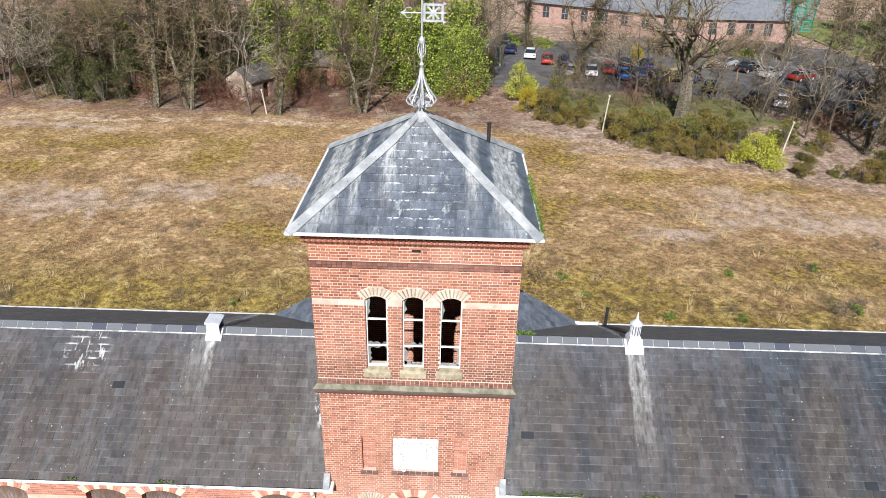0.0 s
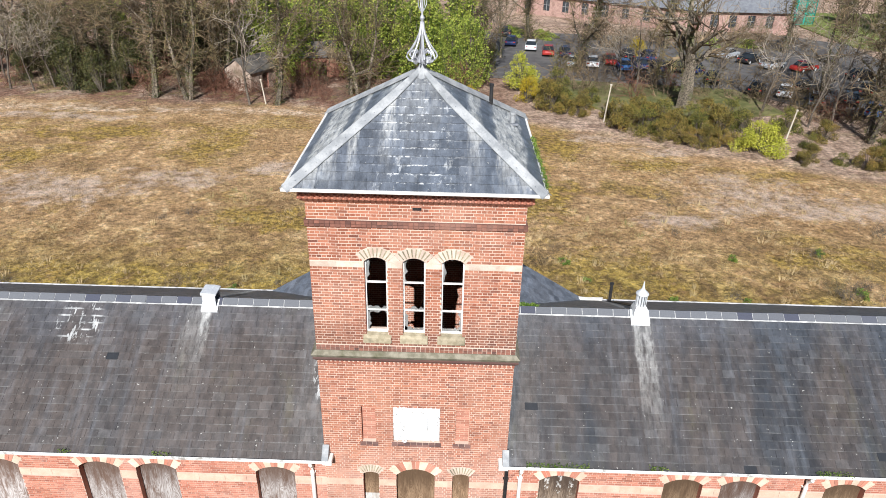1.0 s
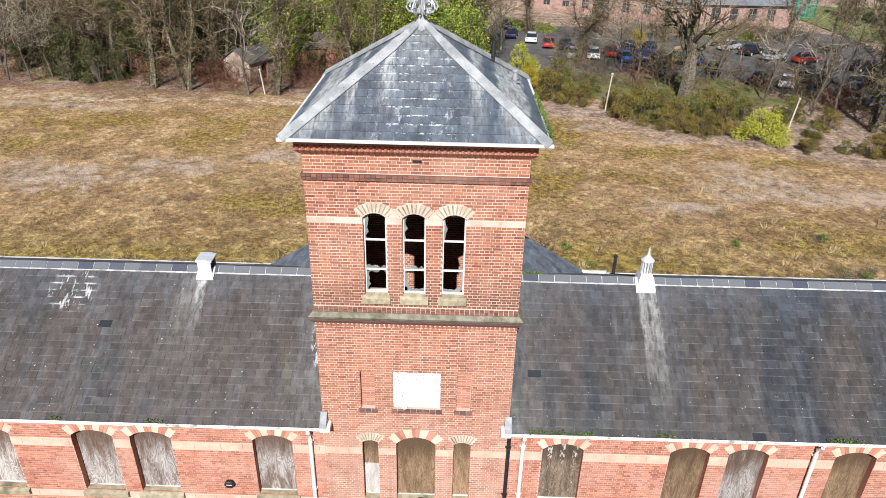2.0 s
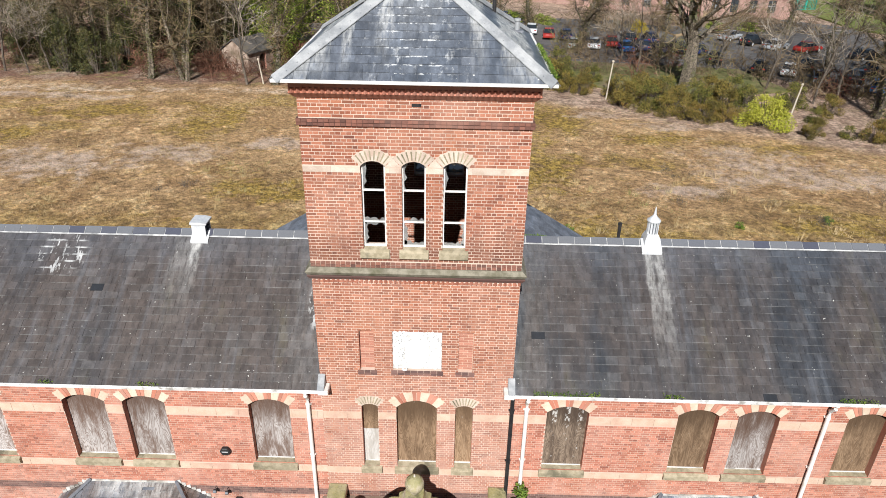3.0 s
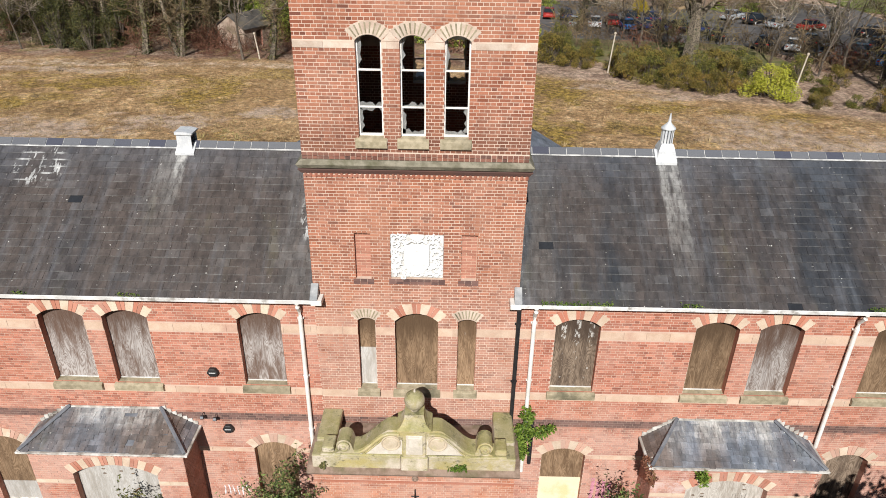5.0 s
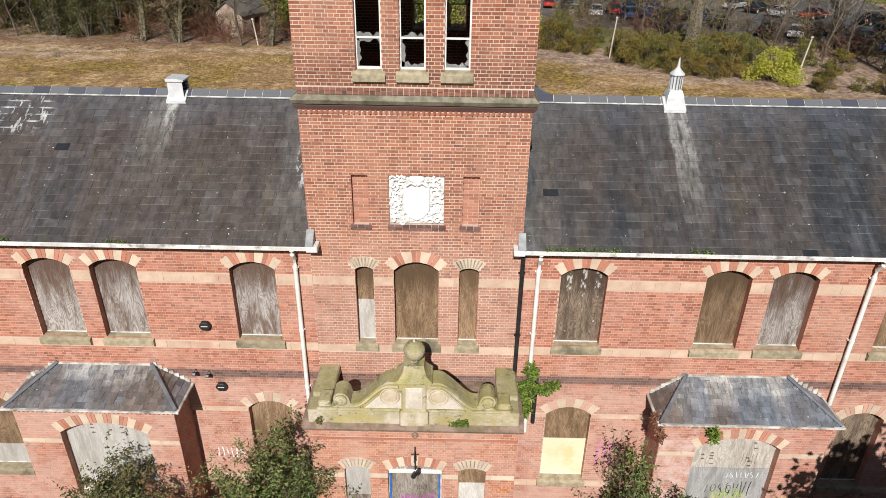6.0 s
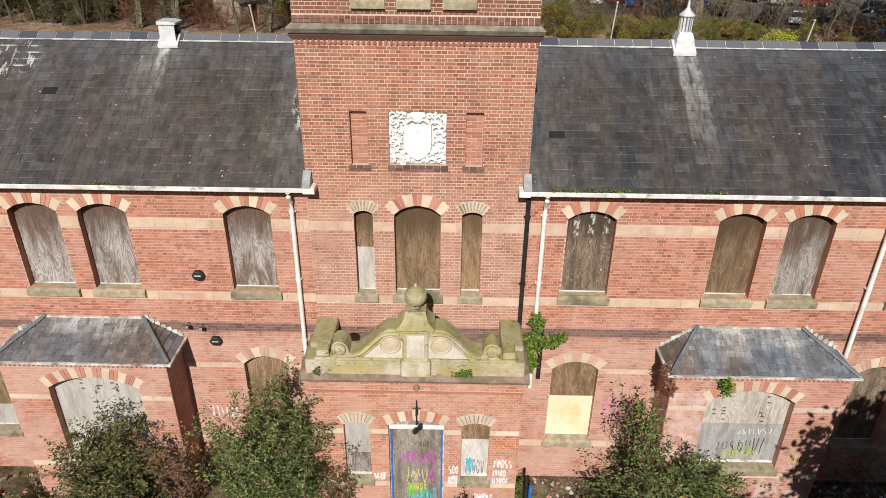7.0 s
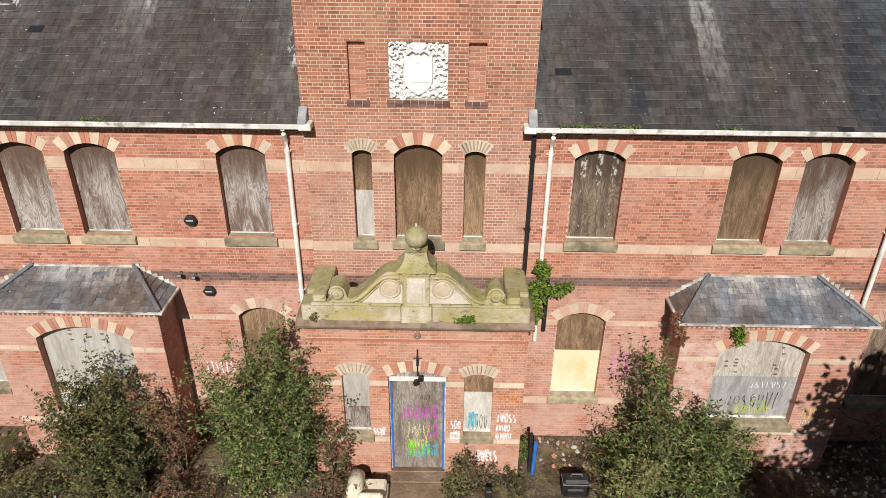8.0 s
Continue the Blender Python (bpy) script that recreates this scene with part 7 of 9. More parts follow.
for x, y, s in ((20, 77.5, 1.4), (25.5, 74, 1.3), (34.5, 73, 1.3), (38, 74, 1.3), (15, 79, 1.4), (17.5, 77, 1.5), (22.5, 77, 1.5), (28.5, 77.5, 1.3), (31.5, 78, 1.3), (21, 100, 1.9), (25, 98, 2.0), (29, 101, 1.8), (33, 99, 1.7), (44, 98, 1.6), (49, 97, 1.7), (46, 94, 1.4), (36, 67, 1.9), (40, 62, 1.8), (44, 60, 1.7), (47, 57, 1.9), (50, 58, 1.8), (14.5, 76, 1.6), (28, 78, 1.4), (20, 88, 1.5), (30, 87, 1.6), (36, 90, 1.5), (38, 84, 1.4)):
    stand(pale_thicket, x, y, rw.uniform(0, 360), s)
for i in range(14):
    x, y = rw.uniform(8, 60), rw.uniform(96, 108)
    stand(pale_thicket, x, y, rw.uniform(0, 360), rw.uniform(0.9, 1.5))
for x, y, s in ((-35.5, 66.0, 0.8), (-33.5, 67.5, 0.9), (-31.0, 65.5, 0.7), (-28.5, 66.5, 0.9), (-27.0, 68.5, 1.0), (-36.5, 68.5, 1.0), (-25.8, 67.0, 0.8), (-30.0, 68.5, 1.0)):
    stand(thicket, x, y, x * 53, s)
small = scrub("scrub_bush", 63, 0.9, 1.4, 12, "bark_dark", "small dark leafless scrub bush in the field", "scrub", "field scrub")
settle(small, -18.4, 32.4, 0, 1.25)
for x, y, s in ((-20.4, 31.7, 0.7), (17.5, 37.4, 0.9), (18.3, 36.1, 0.7), (19.5, 36.8, 0.6), (17.0, 31.2, 0.8), (25.6, 28.3, 1.0), (25.9, 22.9, 1.5), (32.1, 32.1, 1.3), (18.2, 22.8, 1.0), (-23.5, 20.4, 1.1), (-26.7, 21.6, 1.1), (-38.2, 54.3, 0.9), (-36, 45.0, 0.5), (27.2, 24.4, 0.9), (-9.6, 22.8, 0.8), (-6.8, 26.5, 0.6)):
    stand(small, x, y, rw.uniform(0, 360), s)
grey_scrub = scrub("scrub_bush", 67, 1.0, 1.6, 14, "twig", "pale grey leafless scrub bush in the field", "scrub", "field scrub")
settle(grey_scrub, 20.3, 31.6, 0, 1.2)
for x, y, s in ((23.6, 31.1, 0.9), (-16.1, 22.7, 1.1), (25.2, 23.6, 1.2), (13.8, 39.0, 0.7), (22.0, 29.0, 0.6), (6.9, 26.2, 1.1), (7.9, 28.4, 0.8), (-24.2, 32.5, 0.5), (29.5, 27.0, 0.9)):
    stand(grey_scrub, x, y, rw.uniform(0, 360), s)
weed = bush("field_weed", 68, 1.3, 0.6, "leaf_ivy", 260, "low green weed growing in the field", "weed", "field weeds", 0.12, 10)
settle(weed, 26.3, 28.5, 0, 0.9)
for x, y, s in ((20.0, 27.5, 0.9), (8.4, 26.4, 1.0), (-12.5, 22.0, 0.8), (14.5, 22.0, 0.9), (9.6, 24.4, 0.7), (26.6, 23.2, 1.2), (19.0, 22.0, 0.9)):
    stand(weed, x, y, rw.uniform(0, 360), s)


def build_tufts():
    """Dry grass over the field: short scattered blades and taller tussocks, too many to count."""
    rng = np.random.default_rng(71)
    n = 9000
    x = rng.uniform(-48, 44, n * 3)
    y = 11 + 50 * rng.uniform(0, 1, n * 3) ** 1.5
    line = y + np.clip((x + 8) / 53, 0, 1) ** 1.2 * 18
    keep = (line < 61) & (np.abs(x) < 16 + y * 0.62)
    field = np.sin(x * 0.31 + 2 * np.sin(y * 0.17)) + np.sin(y * 0.43 + x * 0.11) + rng.normal(size=n * 3) * 0.8
    keep &= field > 0.2
    x, y = x[keep][:n], y[keep][:n]
    segs = []
    for a, b in zip(x, y):
        z = lie(a, b)
        h = rng.uniform(0.05, 0.22)
        for k in range(3):
            d = rng.normal(size=2) * (0.12 + h * 0.4)
            segs.append(((a + d[0] * 0.4, b + d[1] * 0.4, z - 0.02), (a + d[0], b + d[1], z + h * rng.uniform(0.4, 1.0)), 0.020, 0.006))
    # tussocks, thickest behind the house
    m = 340
    tx = rng.uniform(-30, 34, m)
    ty = 13 + 24 * rng.uniform(0, 1, m) ** 1.8
    for a, b in zip(tx, ty):
        z = lie(a, b)
        h, w = rng.uniform(0.25, 0.6), rng.uniform(0.06, 0.2)
        for k in range(18):
            d = rng.normal(size=2) * w
            segs.append(((a + d[0] * 0.8, b + d[1] * 0.8, z - 0.03), (a + d[0] * 1.7, b + d[1] * 1.7, z + h * rng.uniform(0.4, 1.0)), 0.015, 0.005))
    ob = new("dry_grass", limb_mesh("dry_grass", segs, M["straw"], 3))
    return tagged(ob, "tufts of dry straw-coloured grass over the field", "grass", kind="stuff")


build_tufts()


# ---- plants before the house ----
def yard_shrub(x, y, wide, tall, seed, leaves, n, label, stems=12, size=0.12, peak=0.0, kids=(9, 4)):
    """A straggling shrub: forked stems that bend outwards, with leaves along the outer shoots."""
    rng = np.random.default_rng(seed)
    out = []
    for i in range(stems):
        a, q = rng.uniform(0, 6.28), rng.uniform(0, 1) ** 0.7
        w = (math.cos(a) * q * 0.85 + peak * (1 - q), math.sin(a) * q * 0.85, 1.0)
        grow(rng, (0.2 * q * wide * math.cos(a), 0.2 * q * wide * math.sin(a), -0.1), w, tall * rng.uniform(0.75, 1.0) * (1 - 0.62 * q), 0.012 + 0.006 * tall, 0, out, 0.30, 0.95, kids, 0.06)
    a = np.array([s[0] for s in out])
    b = np.array([s[1] for s in out])
    mid = np.median(b[:, :2], axis=0)
    far_out = np.percentile(np.abs(b[:, :2] - mid), 98, axis=0)
    fit = np.array((wide / 2 / far_out[0], wide / 2 / far_out[1], tall / np.percentile(b[:, 2], 99.6)))
    drift = np.append(mid, 0.0)
    a, b = (a - drift) * fit, (b - drift) * fit
    ob = thing("shrub", (0, 0, 0), label, "shrub", "yard shrubs")
    st = new("branching", limb_mesh("branching", [(p, q, s[2] * 0.6 + 0.003, s[3] * 0.6 + 0.003) for p, q, s in zip(a, b, out)], M["bark"], 3))
    st.parent = ob
    level = np.array([s[4] for s in out])
    weight = np.where(level == 0, 0.05, np.where(level == 1, 0.5, 1.0)) * np.linalg.norm(b - a, axis=1)
    # whole sprays are bare or thick, so that light falls through
    weight *= np.exp(rng.normal(0.0, 0.9, len(out)))
    for k, (leaf, share) in enumerate(leaves):
        m = int(n * share)
        pick = rng.choice(len(out), m, p=weight / weight.sum())
        pts = a[pick] + (b[pick] - a[pick]) * rng.uniform(0, 1.1, (m, 1)) + rng.normal(size=(m, 3)) * 0.05
        pts = pts[pts[:, 2] > 0.02]
        lv = new("foliage" if k == 0 else "dry_foliage", leaf_mesh("foliage", pts, size, size * 0.42, rng, M[leaf], 0.1))
        lv.parent = ob
    settle(ob, x, y, 0, 1.0)
    return ob


GREEN, DULL, RED = (("leaf_shrub", 0.95), ("leaf_red", 0.05)), (("leaf_dull", 0.95), ("leaf_red", 0.05)), (("leaf_red", 0.8), ("leaf_dull", 0.2))
yard_shrub(-7.42, -2.05, 2.2, 3.6, 81, DULL, 22000, "dense grey-green shrub before the west bay", 24, 0.105)
yard_shrub(-3.55, -1.85, 2.45, 4.4, 82, GREEN, 23000, "tall leafy green shrub beside the porch", 28, 0.108, 0.06, (9, 5))
yard_shrub(5.95, -1.95, 3.2, 3.0, 83, GREEN, 18000, "spreading green shrub before the east bay", 22, 0.108)
yard_shrub(5.42, -1.6, 1.0, 4.4, 84, (("leaf_shrub", 0.85), ("leaf_red", 0.15)), 1500, "thin upright green sapling with red-tinged leaves", 5, 0.13, 0.0, (10, 4))
yard_shrub(7.1, -1.75, 2.2, 2.5, 85, (("leaf_shrub", 0.6), ("leaf_dull", 0.4)), 4200, "low straggling shrub beneath the bay window", 8, 0.12)
yard_shrub(-6.0, -1.5, 1.3, 3.0, 86, RED, 1900, "withered reddish shrub in the corner of the bay", 7, 0.11)
yard_shrub(0.9, -2.3, 0.75, 1.7, 87, DULL, 480, "thin weedy shrub growing before the door", 5, 0.12)
yard_shrub(-2.05, -1.85, 0.9, 2.7, 88, (("leaf_shrub", 0.5), ("leaf_red", 0.5)), 420, "thin straggling stalks below the side window", 3, 0.12, 0.0, (6, 3))
yard_shrub(-1.9, -2.2, 1.5, 0.9, 94, (("leaf_dull", 0.5), ("leaf_red", 0.5)), 900, "low trailing weeds under the side window", 8, 0.11)
yard_shrub(1.4, -1.75, 1.2, 0.9, 80, (("leaf_dull", 0.6), ("leaf_red", 0.4)), 500, "dry weeds against the porch wall", 6, 0.11)
yard_shrub(-10.2, -1.9, 1.5, 1.0, 89, DULL, 1000, "low yellowish weeds by the west wall", 9)
yard_shrub(2.62, -0.8, 0.6, 1.0, 90, (("leaf_ivy", 1.0),), 260, "small weed at the porch's foot", 4, 0.10)
yard_shrub(-5.6, -2.7, 1.8, 0.8, 91, (("leaf_red", 0.6), ("leaf_dull", 0.4)), 900, "low dead weeds between the two shrubs", 9)
yard_shrub(-9.2, -2.6, 1.4, 0.8, 92, DULL, 900, "low weeds west of the grey-green shrub", 8)
yard_shrub(2.3, -1.85, 0.8, 0.6, 93, DULL, 260, "small dry weed by the porch wall", 5)
for i, (x, y, s) in enumerate(((-5.9, -2.0, 0.9), (-5.2, -2.5, 1.1), (-6.2, -2.8, 1.0), (7.8, -2.2, 0.9), (8.6, -1.6, 1.0), (4.2, -1.3, 0.6), (9.3, -2.0, 1.0), (-2.5, -2.8, 0.8))):
    if i == 0:
        brush = settle(scrub("dead_brush", 64, 0.6, 1.0, 11, "twig", "low tangle of dead brown stalks in the yard", "brush", "dead brush"), x, y, 30, s)
    else:
        stand(brush, x, y, 47 * i, s)


settle(scrub("dead_shrub", 65, 2.3, 1.0, 7, "bark_dark", "leafless dead shrub before the shaded window", "shrub", ""), 12.3, -1.3, 10)


def climber(name, blobs, seed, n, label, leaf="leaf_ivy", size=0.10):
    rng = np.random.default_rng(seed)
    c = np.mean(np.array(blobs)[:, :3], axis=0)
    ob = thing(name, tuple(c), label, "climber")
    lv = new("foliage", leaf_mesh("foliage", leafy(rng, n, blobs, 0.2) - c, size, size * 0.6, rng, M[leaf]))
    lv.parent = ob
    segs = []
    for a, b in zip(blobs, blobs[1:]):
        segs.append((np.array(a[:3]) - c, np.array(b[:3]) - c, 0.014, 0.009))
    st = new("stem", limb_mesh("stem", segs, M["bark"], 4))
    st.parent = ob
    return ob


climber("ivy_plant", [(2.72, -0.35, 4.2, 0.2, 0.2, 0.3), (2.74, -0.3, 4.7, 0.28, 0.22, 0.35), (2.86, -0.25, 5.25, 0.18, 0.16, 0.35), (3.15, -0.25, 4.75, 0.3, 0.15, 0.14), (3.45, -0.2, 4.85, 0.22, 0.12, 0.1)], 95, 1300, "bright green ivy climbing the porch corner and pipes")
climber("fern_tuft", [(0.98, -1.62, 4.80, 0.16, 0.1, 0.08), (1.14, -1.64, 4.84, 0.14, 0.1, 0.1)], 96, 160, "small green fern growing on the porch cornice", "leaf_ivy", 0.09)
climber("weed_tuft", [(-2.25, -1.66, 4.82, 0.07, 0.06, 0.10), (-2.2, -1.64, 4.86, 0.06, 0.05, 0.1)], 97, 60, "tiny weed on the porch cornice", "leaf_dull", 0.07)
climber("fern_tuft", [(7.25, -1.16, 4.25, 0.16, 0.12, 0.22), (7.35, -1.14, 4.05, 0.12, 0.1, 0.16)], 98, 260, "green fern hanging from the bay's gutter", "leaf_ivy", 0.10)
climber("withered_weed", [(5.92, -1.12, 4.42, 0.10, 0.12, 0.10), (5.95, -1.16, 4.25, 0.09, 0.08, 0.16), (6.02, -1.14, 4.02, 0.10, 0.07, 0.18), (5.9, -0.9, 4.45, 0.1, 0.14, 0.1)], 99, 420, "withered brown weeds hanging from the bay's broken gutter end", "leaf_red", 0.09)
for x0, x1, seed in ((2.9, 4.6, 101), (10.6, 11.6, 102), (-7.1, -6.6, 103), (-9.6, -9.3, 104), (6.2, 6.7, 105)):
    n = int((x1 - x0) * 150)
    rng = np.random.default_rng(seed)
    pts = np.stack([rng.uniform(x0, x1, n), rng.uniform(-0.33, -0.18, n), 8.68 + 0.07 * rng.uniform(0, 1, n)], axis=1)
    c = pts.mean(axis=0)
    ob = thing("gutter_moss", tuple(c), "green moss and weeds growing in the gutter", "moss", "gutter moss")
    lv = new("moss_leaves", leaf_mesh("moss_leaves", pts - c, 0.05, 0.03, rng, M["leaf_ivy"], -0.3))
    lv.parent = ob
    tagged(lv, kind="stuff")
rng = np.random.default_rng(106)
pts = np.stack([np.full(700, 2.80) + rng.normal(size=700) * 0.025, rng.uniform(-0.2, 3.2, 700), 16.60 + 0.05 * rng.uniform(size=700)], axis=1)
ob = thing("gutter_moss", (2.8, 1.5, 16.6), "green moss along the tower's east gutter", "moss", "gutter moss")
lv = new("moss_leaves", leaf_mesh("moss_leaves", pts - np.array((2.8, 1.5, 16.6)), 0.05, 0.03, rng, M["leaf_ivy"], -0.3))
lv.parent = ob
tagged(lv, kind="stuff")
rng = np.random.default_rng(107)
pts = np.stack([rng.uniform(2.6, 3.5, 500), rng.uniform(4.0, 4.7, 500), np.zeros(500)], axis=1)
pts[:, 2] = 11.17 - (pts[:, 1] - 3.69) * 0.532
ob = thing("roof_moss", (3.1, 4.0, 10.9), "yellow-green moss in the valley behind the ridge", "moss")
lv = new("moss_leaves", leaf_mesh("moss_leaves", pts - np.array((3.1, 4.0, 10.9)), 0.10, 0.05, rng, M["leaf_ivy"], -0.3))
lv.parent = ob
tagged(lv, kind="stuff")

# evergreens that stand south-east of the house and shade its corner
shade = bush("evergreen_tree", 33, 6.0, 6.6, "leaf_dark", 14000, "dense dark evergreen that shades the corner of the yard", "tree", "evergreens", 0.2, 70, "bark_dark", 0.02, None, 0.25)
settle(shade, 8.7, -10.8, 20, 1.15)
stand(shade, 11.7, -7.8, 70, 1.15)
stand(shade, 14.4, -10.5, 130, 1.75)
stand(shade, 12.5, -9.4, 30, 1.3)
stand(shade, 17.5, -12.5, 200, 2.0)


# ---- things in the yard ----
def build_armchair():
    x, y = -1.25, -2.35
    z = lie(x, y)
    ob = thing("armchair", (x, y, z), "dumped cream upholstered armchair with rolled arm", "armchair")
    add = shifted(ob)
    add("seat", box(x - 0.1, x + 0.55, y - 0.35, y + 0.35, z, z + 0.36, 0.06), "cushion")
    add("seat_cushion", box(x - 0.02, x + 0.52, y - 0.32, y + 0.32, z + 0.36, z + 0.48, 0.05), "cushion")
    arm = lathe([(0.10, -0.36), (0.19, -0.34), (0.20, 0.0), (0.19, 0.34), (0.10, 0.36)], (0, 0, 0), 14)
    arm.transform(Matrix.Translation((x - 0.2, y, z + 0.55)) @ Matrix.Rotation(radians(90), 4, "X"))
    add("rolled_arm", arm, "cushion", "", None, True)
    add("arm_side", box(x - 0.34, x - 0.08, y - 0.34, y + 0.34, z, z + 0.5, 0.05), "cushion")
    add("back", box(x - 0.1, x + 0.5, y - 0.52, y - 0.33, z, z + 0.75, 0.07), "cushion")


M["cushion"] = plain("cream_leatherette", (0.62, 0.55, 0.42), (0.70, 0.63, 0.50), 5.0, 0.6, 30, 0.004, c3=(0.45, 0.38, 0.28), coarse=2.0)
build_armchair()


def build_suitcase():
    x, y = 3.85, -1.95
    z = lie(x, y)
    ob = thing("suitcase", (x, y, z), "scuffed black suitcase standing in the yard", "suitcase")
    add = shifted(ob)
    add("shell", box(x - 0.33, x + 0.33, y - 0.18, y + 0.16, z, z + 0.55, 0.06), "black")
    add("pocket", box(x - 0.26, x + 0.26, y - 0.24, y - 0.17, z + 0.06, z + 0.34, 0.04), "black")
    add("strap", box(x - 0.34, x + 0.34, y - 0.19, y + 0.17, z + 0.42, z + 0.45, 0.005), "lead_dark")
    add("handle", tube([(x - 0.14, y, z + 0.55), (x - 0.12, y, z + 0.62), (x + 0.12, y, z + 0.62), (x + 0.14, y, z + 0.55)], 0.014, 6), "lead_dark")


build_suitcase()
ob = thing("blue_post", (2.87, -1.35, 0.0), "blue painted post leaning with a black pipe", "post")
add = shifted(ob)
add("post", tube([(2.87, -1.38, -0.1), (2.90, -1.33, 1.0)], 0.05, 8), "blue")
add("pipe", tube([(2.80, -1.30, -0.1), (2.79, -1.22, 1.2)], 0.045, 8), "black", "black pipe beside it")
ob = thing("bollard", (1.72, -2.3, 0.0), "short black post stub in the yard", "post")
shifted(ob)("stub", box(1.64, 1.80, -2.38, -2.22, -0.1, 0.42, 0.02), "black")
tagged(bm_object("doorstep", box(-1.0, 0.95, -2.7, PY - 0.353, -0.12, 0.03, 0.02), M["earth"]), "worn earth-covered path slab before the door", "step", kind="structure")


def build_rubble(name, spots, seed, n, mats, label, small=0.03, large=0.11):
    """Loose stones and scraps; each heap is one thing."""
    rng = random.Random(seed)
    x0, x1, y0, y1 = spots
    ob = thing(name, ((x0 + x1) / 2, (y0 + y1) / 2, 0.0), label, "rubble", kind="stuff")
    bms = {m: bmesh.new() for m in mats}
    for i in range(n):
        m = rng.choice(mats)
        s = rng.uniform(small, large)
        x, y = rng.uniform(x0, x1), rng.uniform(y0, y1)
        b = bmesh.new()
        bmesh.ops.create_icosphere(b, subdivisions=1, radius=1.0)
        for v in b.verts:
            v.co *= rng.uniform(0.7, 1.2)
        b.transform(Matrix.Translation((x, y, lie(x, y) + s * 0.25)) @ Euler((rng.uniform(0, 3), rng.uniform(0, 3), rng.uniform(0, 3))).to_matrix().to_4x4() @ Matrix.Diagonal((s, s * rng.uniform(0.5, 1), s * rng.uniform(0.3, 0.7), 1)))
        merge(bms[m], b)
    add = shifted(ob)
    for m, b in bms.items():
        tagged(add("pieces", b, m), kind="stuff")
    return ob


build_rubble("rubble", (9.6, 13.0, -2.0, -0.2), 201, 320, ["concrete", "white_dirty", "plaque", "sill"], "rubbish and broken stone heaped in the shade", 0.02, 0.09)
build_rubble("rubble", (-10.5, 8.0, -3.0, -1.5), 202, 240, ["concrete", "earth", "sill", "white"], "scattered stones and litter over the yard", 0.015, 0.05)
build_rubble("rubble", (2.6, 4.4, -1.2, -0.1), 203, 60, ["earth", "concrete", "brick_arch"], "broken bricks by the porch's foot", 0.03, 0.09)
build_rubble("rubble", (-11.5, -9.8, -2.6, -0.3), 204, 60, ["earth", "board_dark", "brick_arch"], "broken slabs and brick by the west wall", 0.04, 0.14)


# ---- beyond the field ----
def sheet(name, pts, z, material, label, category):
    bm = prism(pts, "z", z - 0.25, z)
    return tagged(bm_object(name, bm, M[material]), label, category, kind="structure")


sheet("road", [(5, 76), (36, 72.5), (43, 63), (52, 58), (62, 66), (64, 84), (66, 104), (58, 111), (46, 105), (20, 108), (5, 108)], 1.02, "asphalt", "worn grey tarmac of the car park", "car park")
sheet("lawn", [(66.2, 104), (72, 96), (130, 96), (130, 140), (75, 140), (66, 122)], 1.0, "lawn", "mown green lawn beside the car park", "lawn")
sheet("grass_verge", [(11, 76), (11, 69), (18, 61), (30, 59), (38, 62), (36, 72), (24, 74)], 0.98, "verge", "thin green grass under the trees beside the car park", "lawn")
sheet("grass_strip", [(30, 103.5), (47, 101.5), (57, 108), (57, 113), (30, 113)], 1.06, "earth", "trodden bare strip before the long building", "verge")


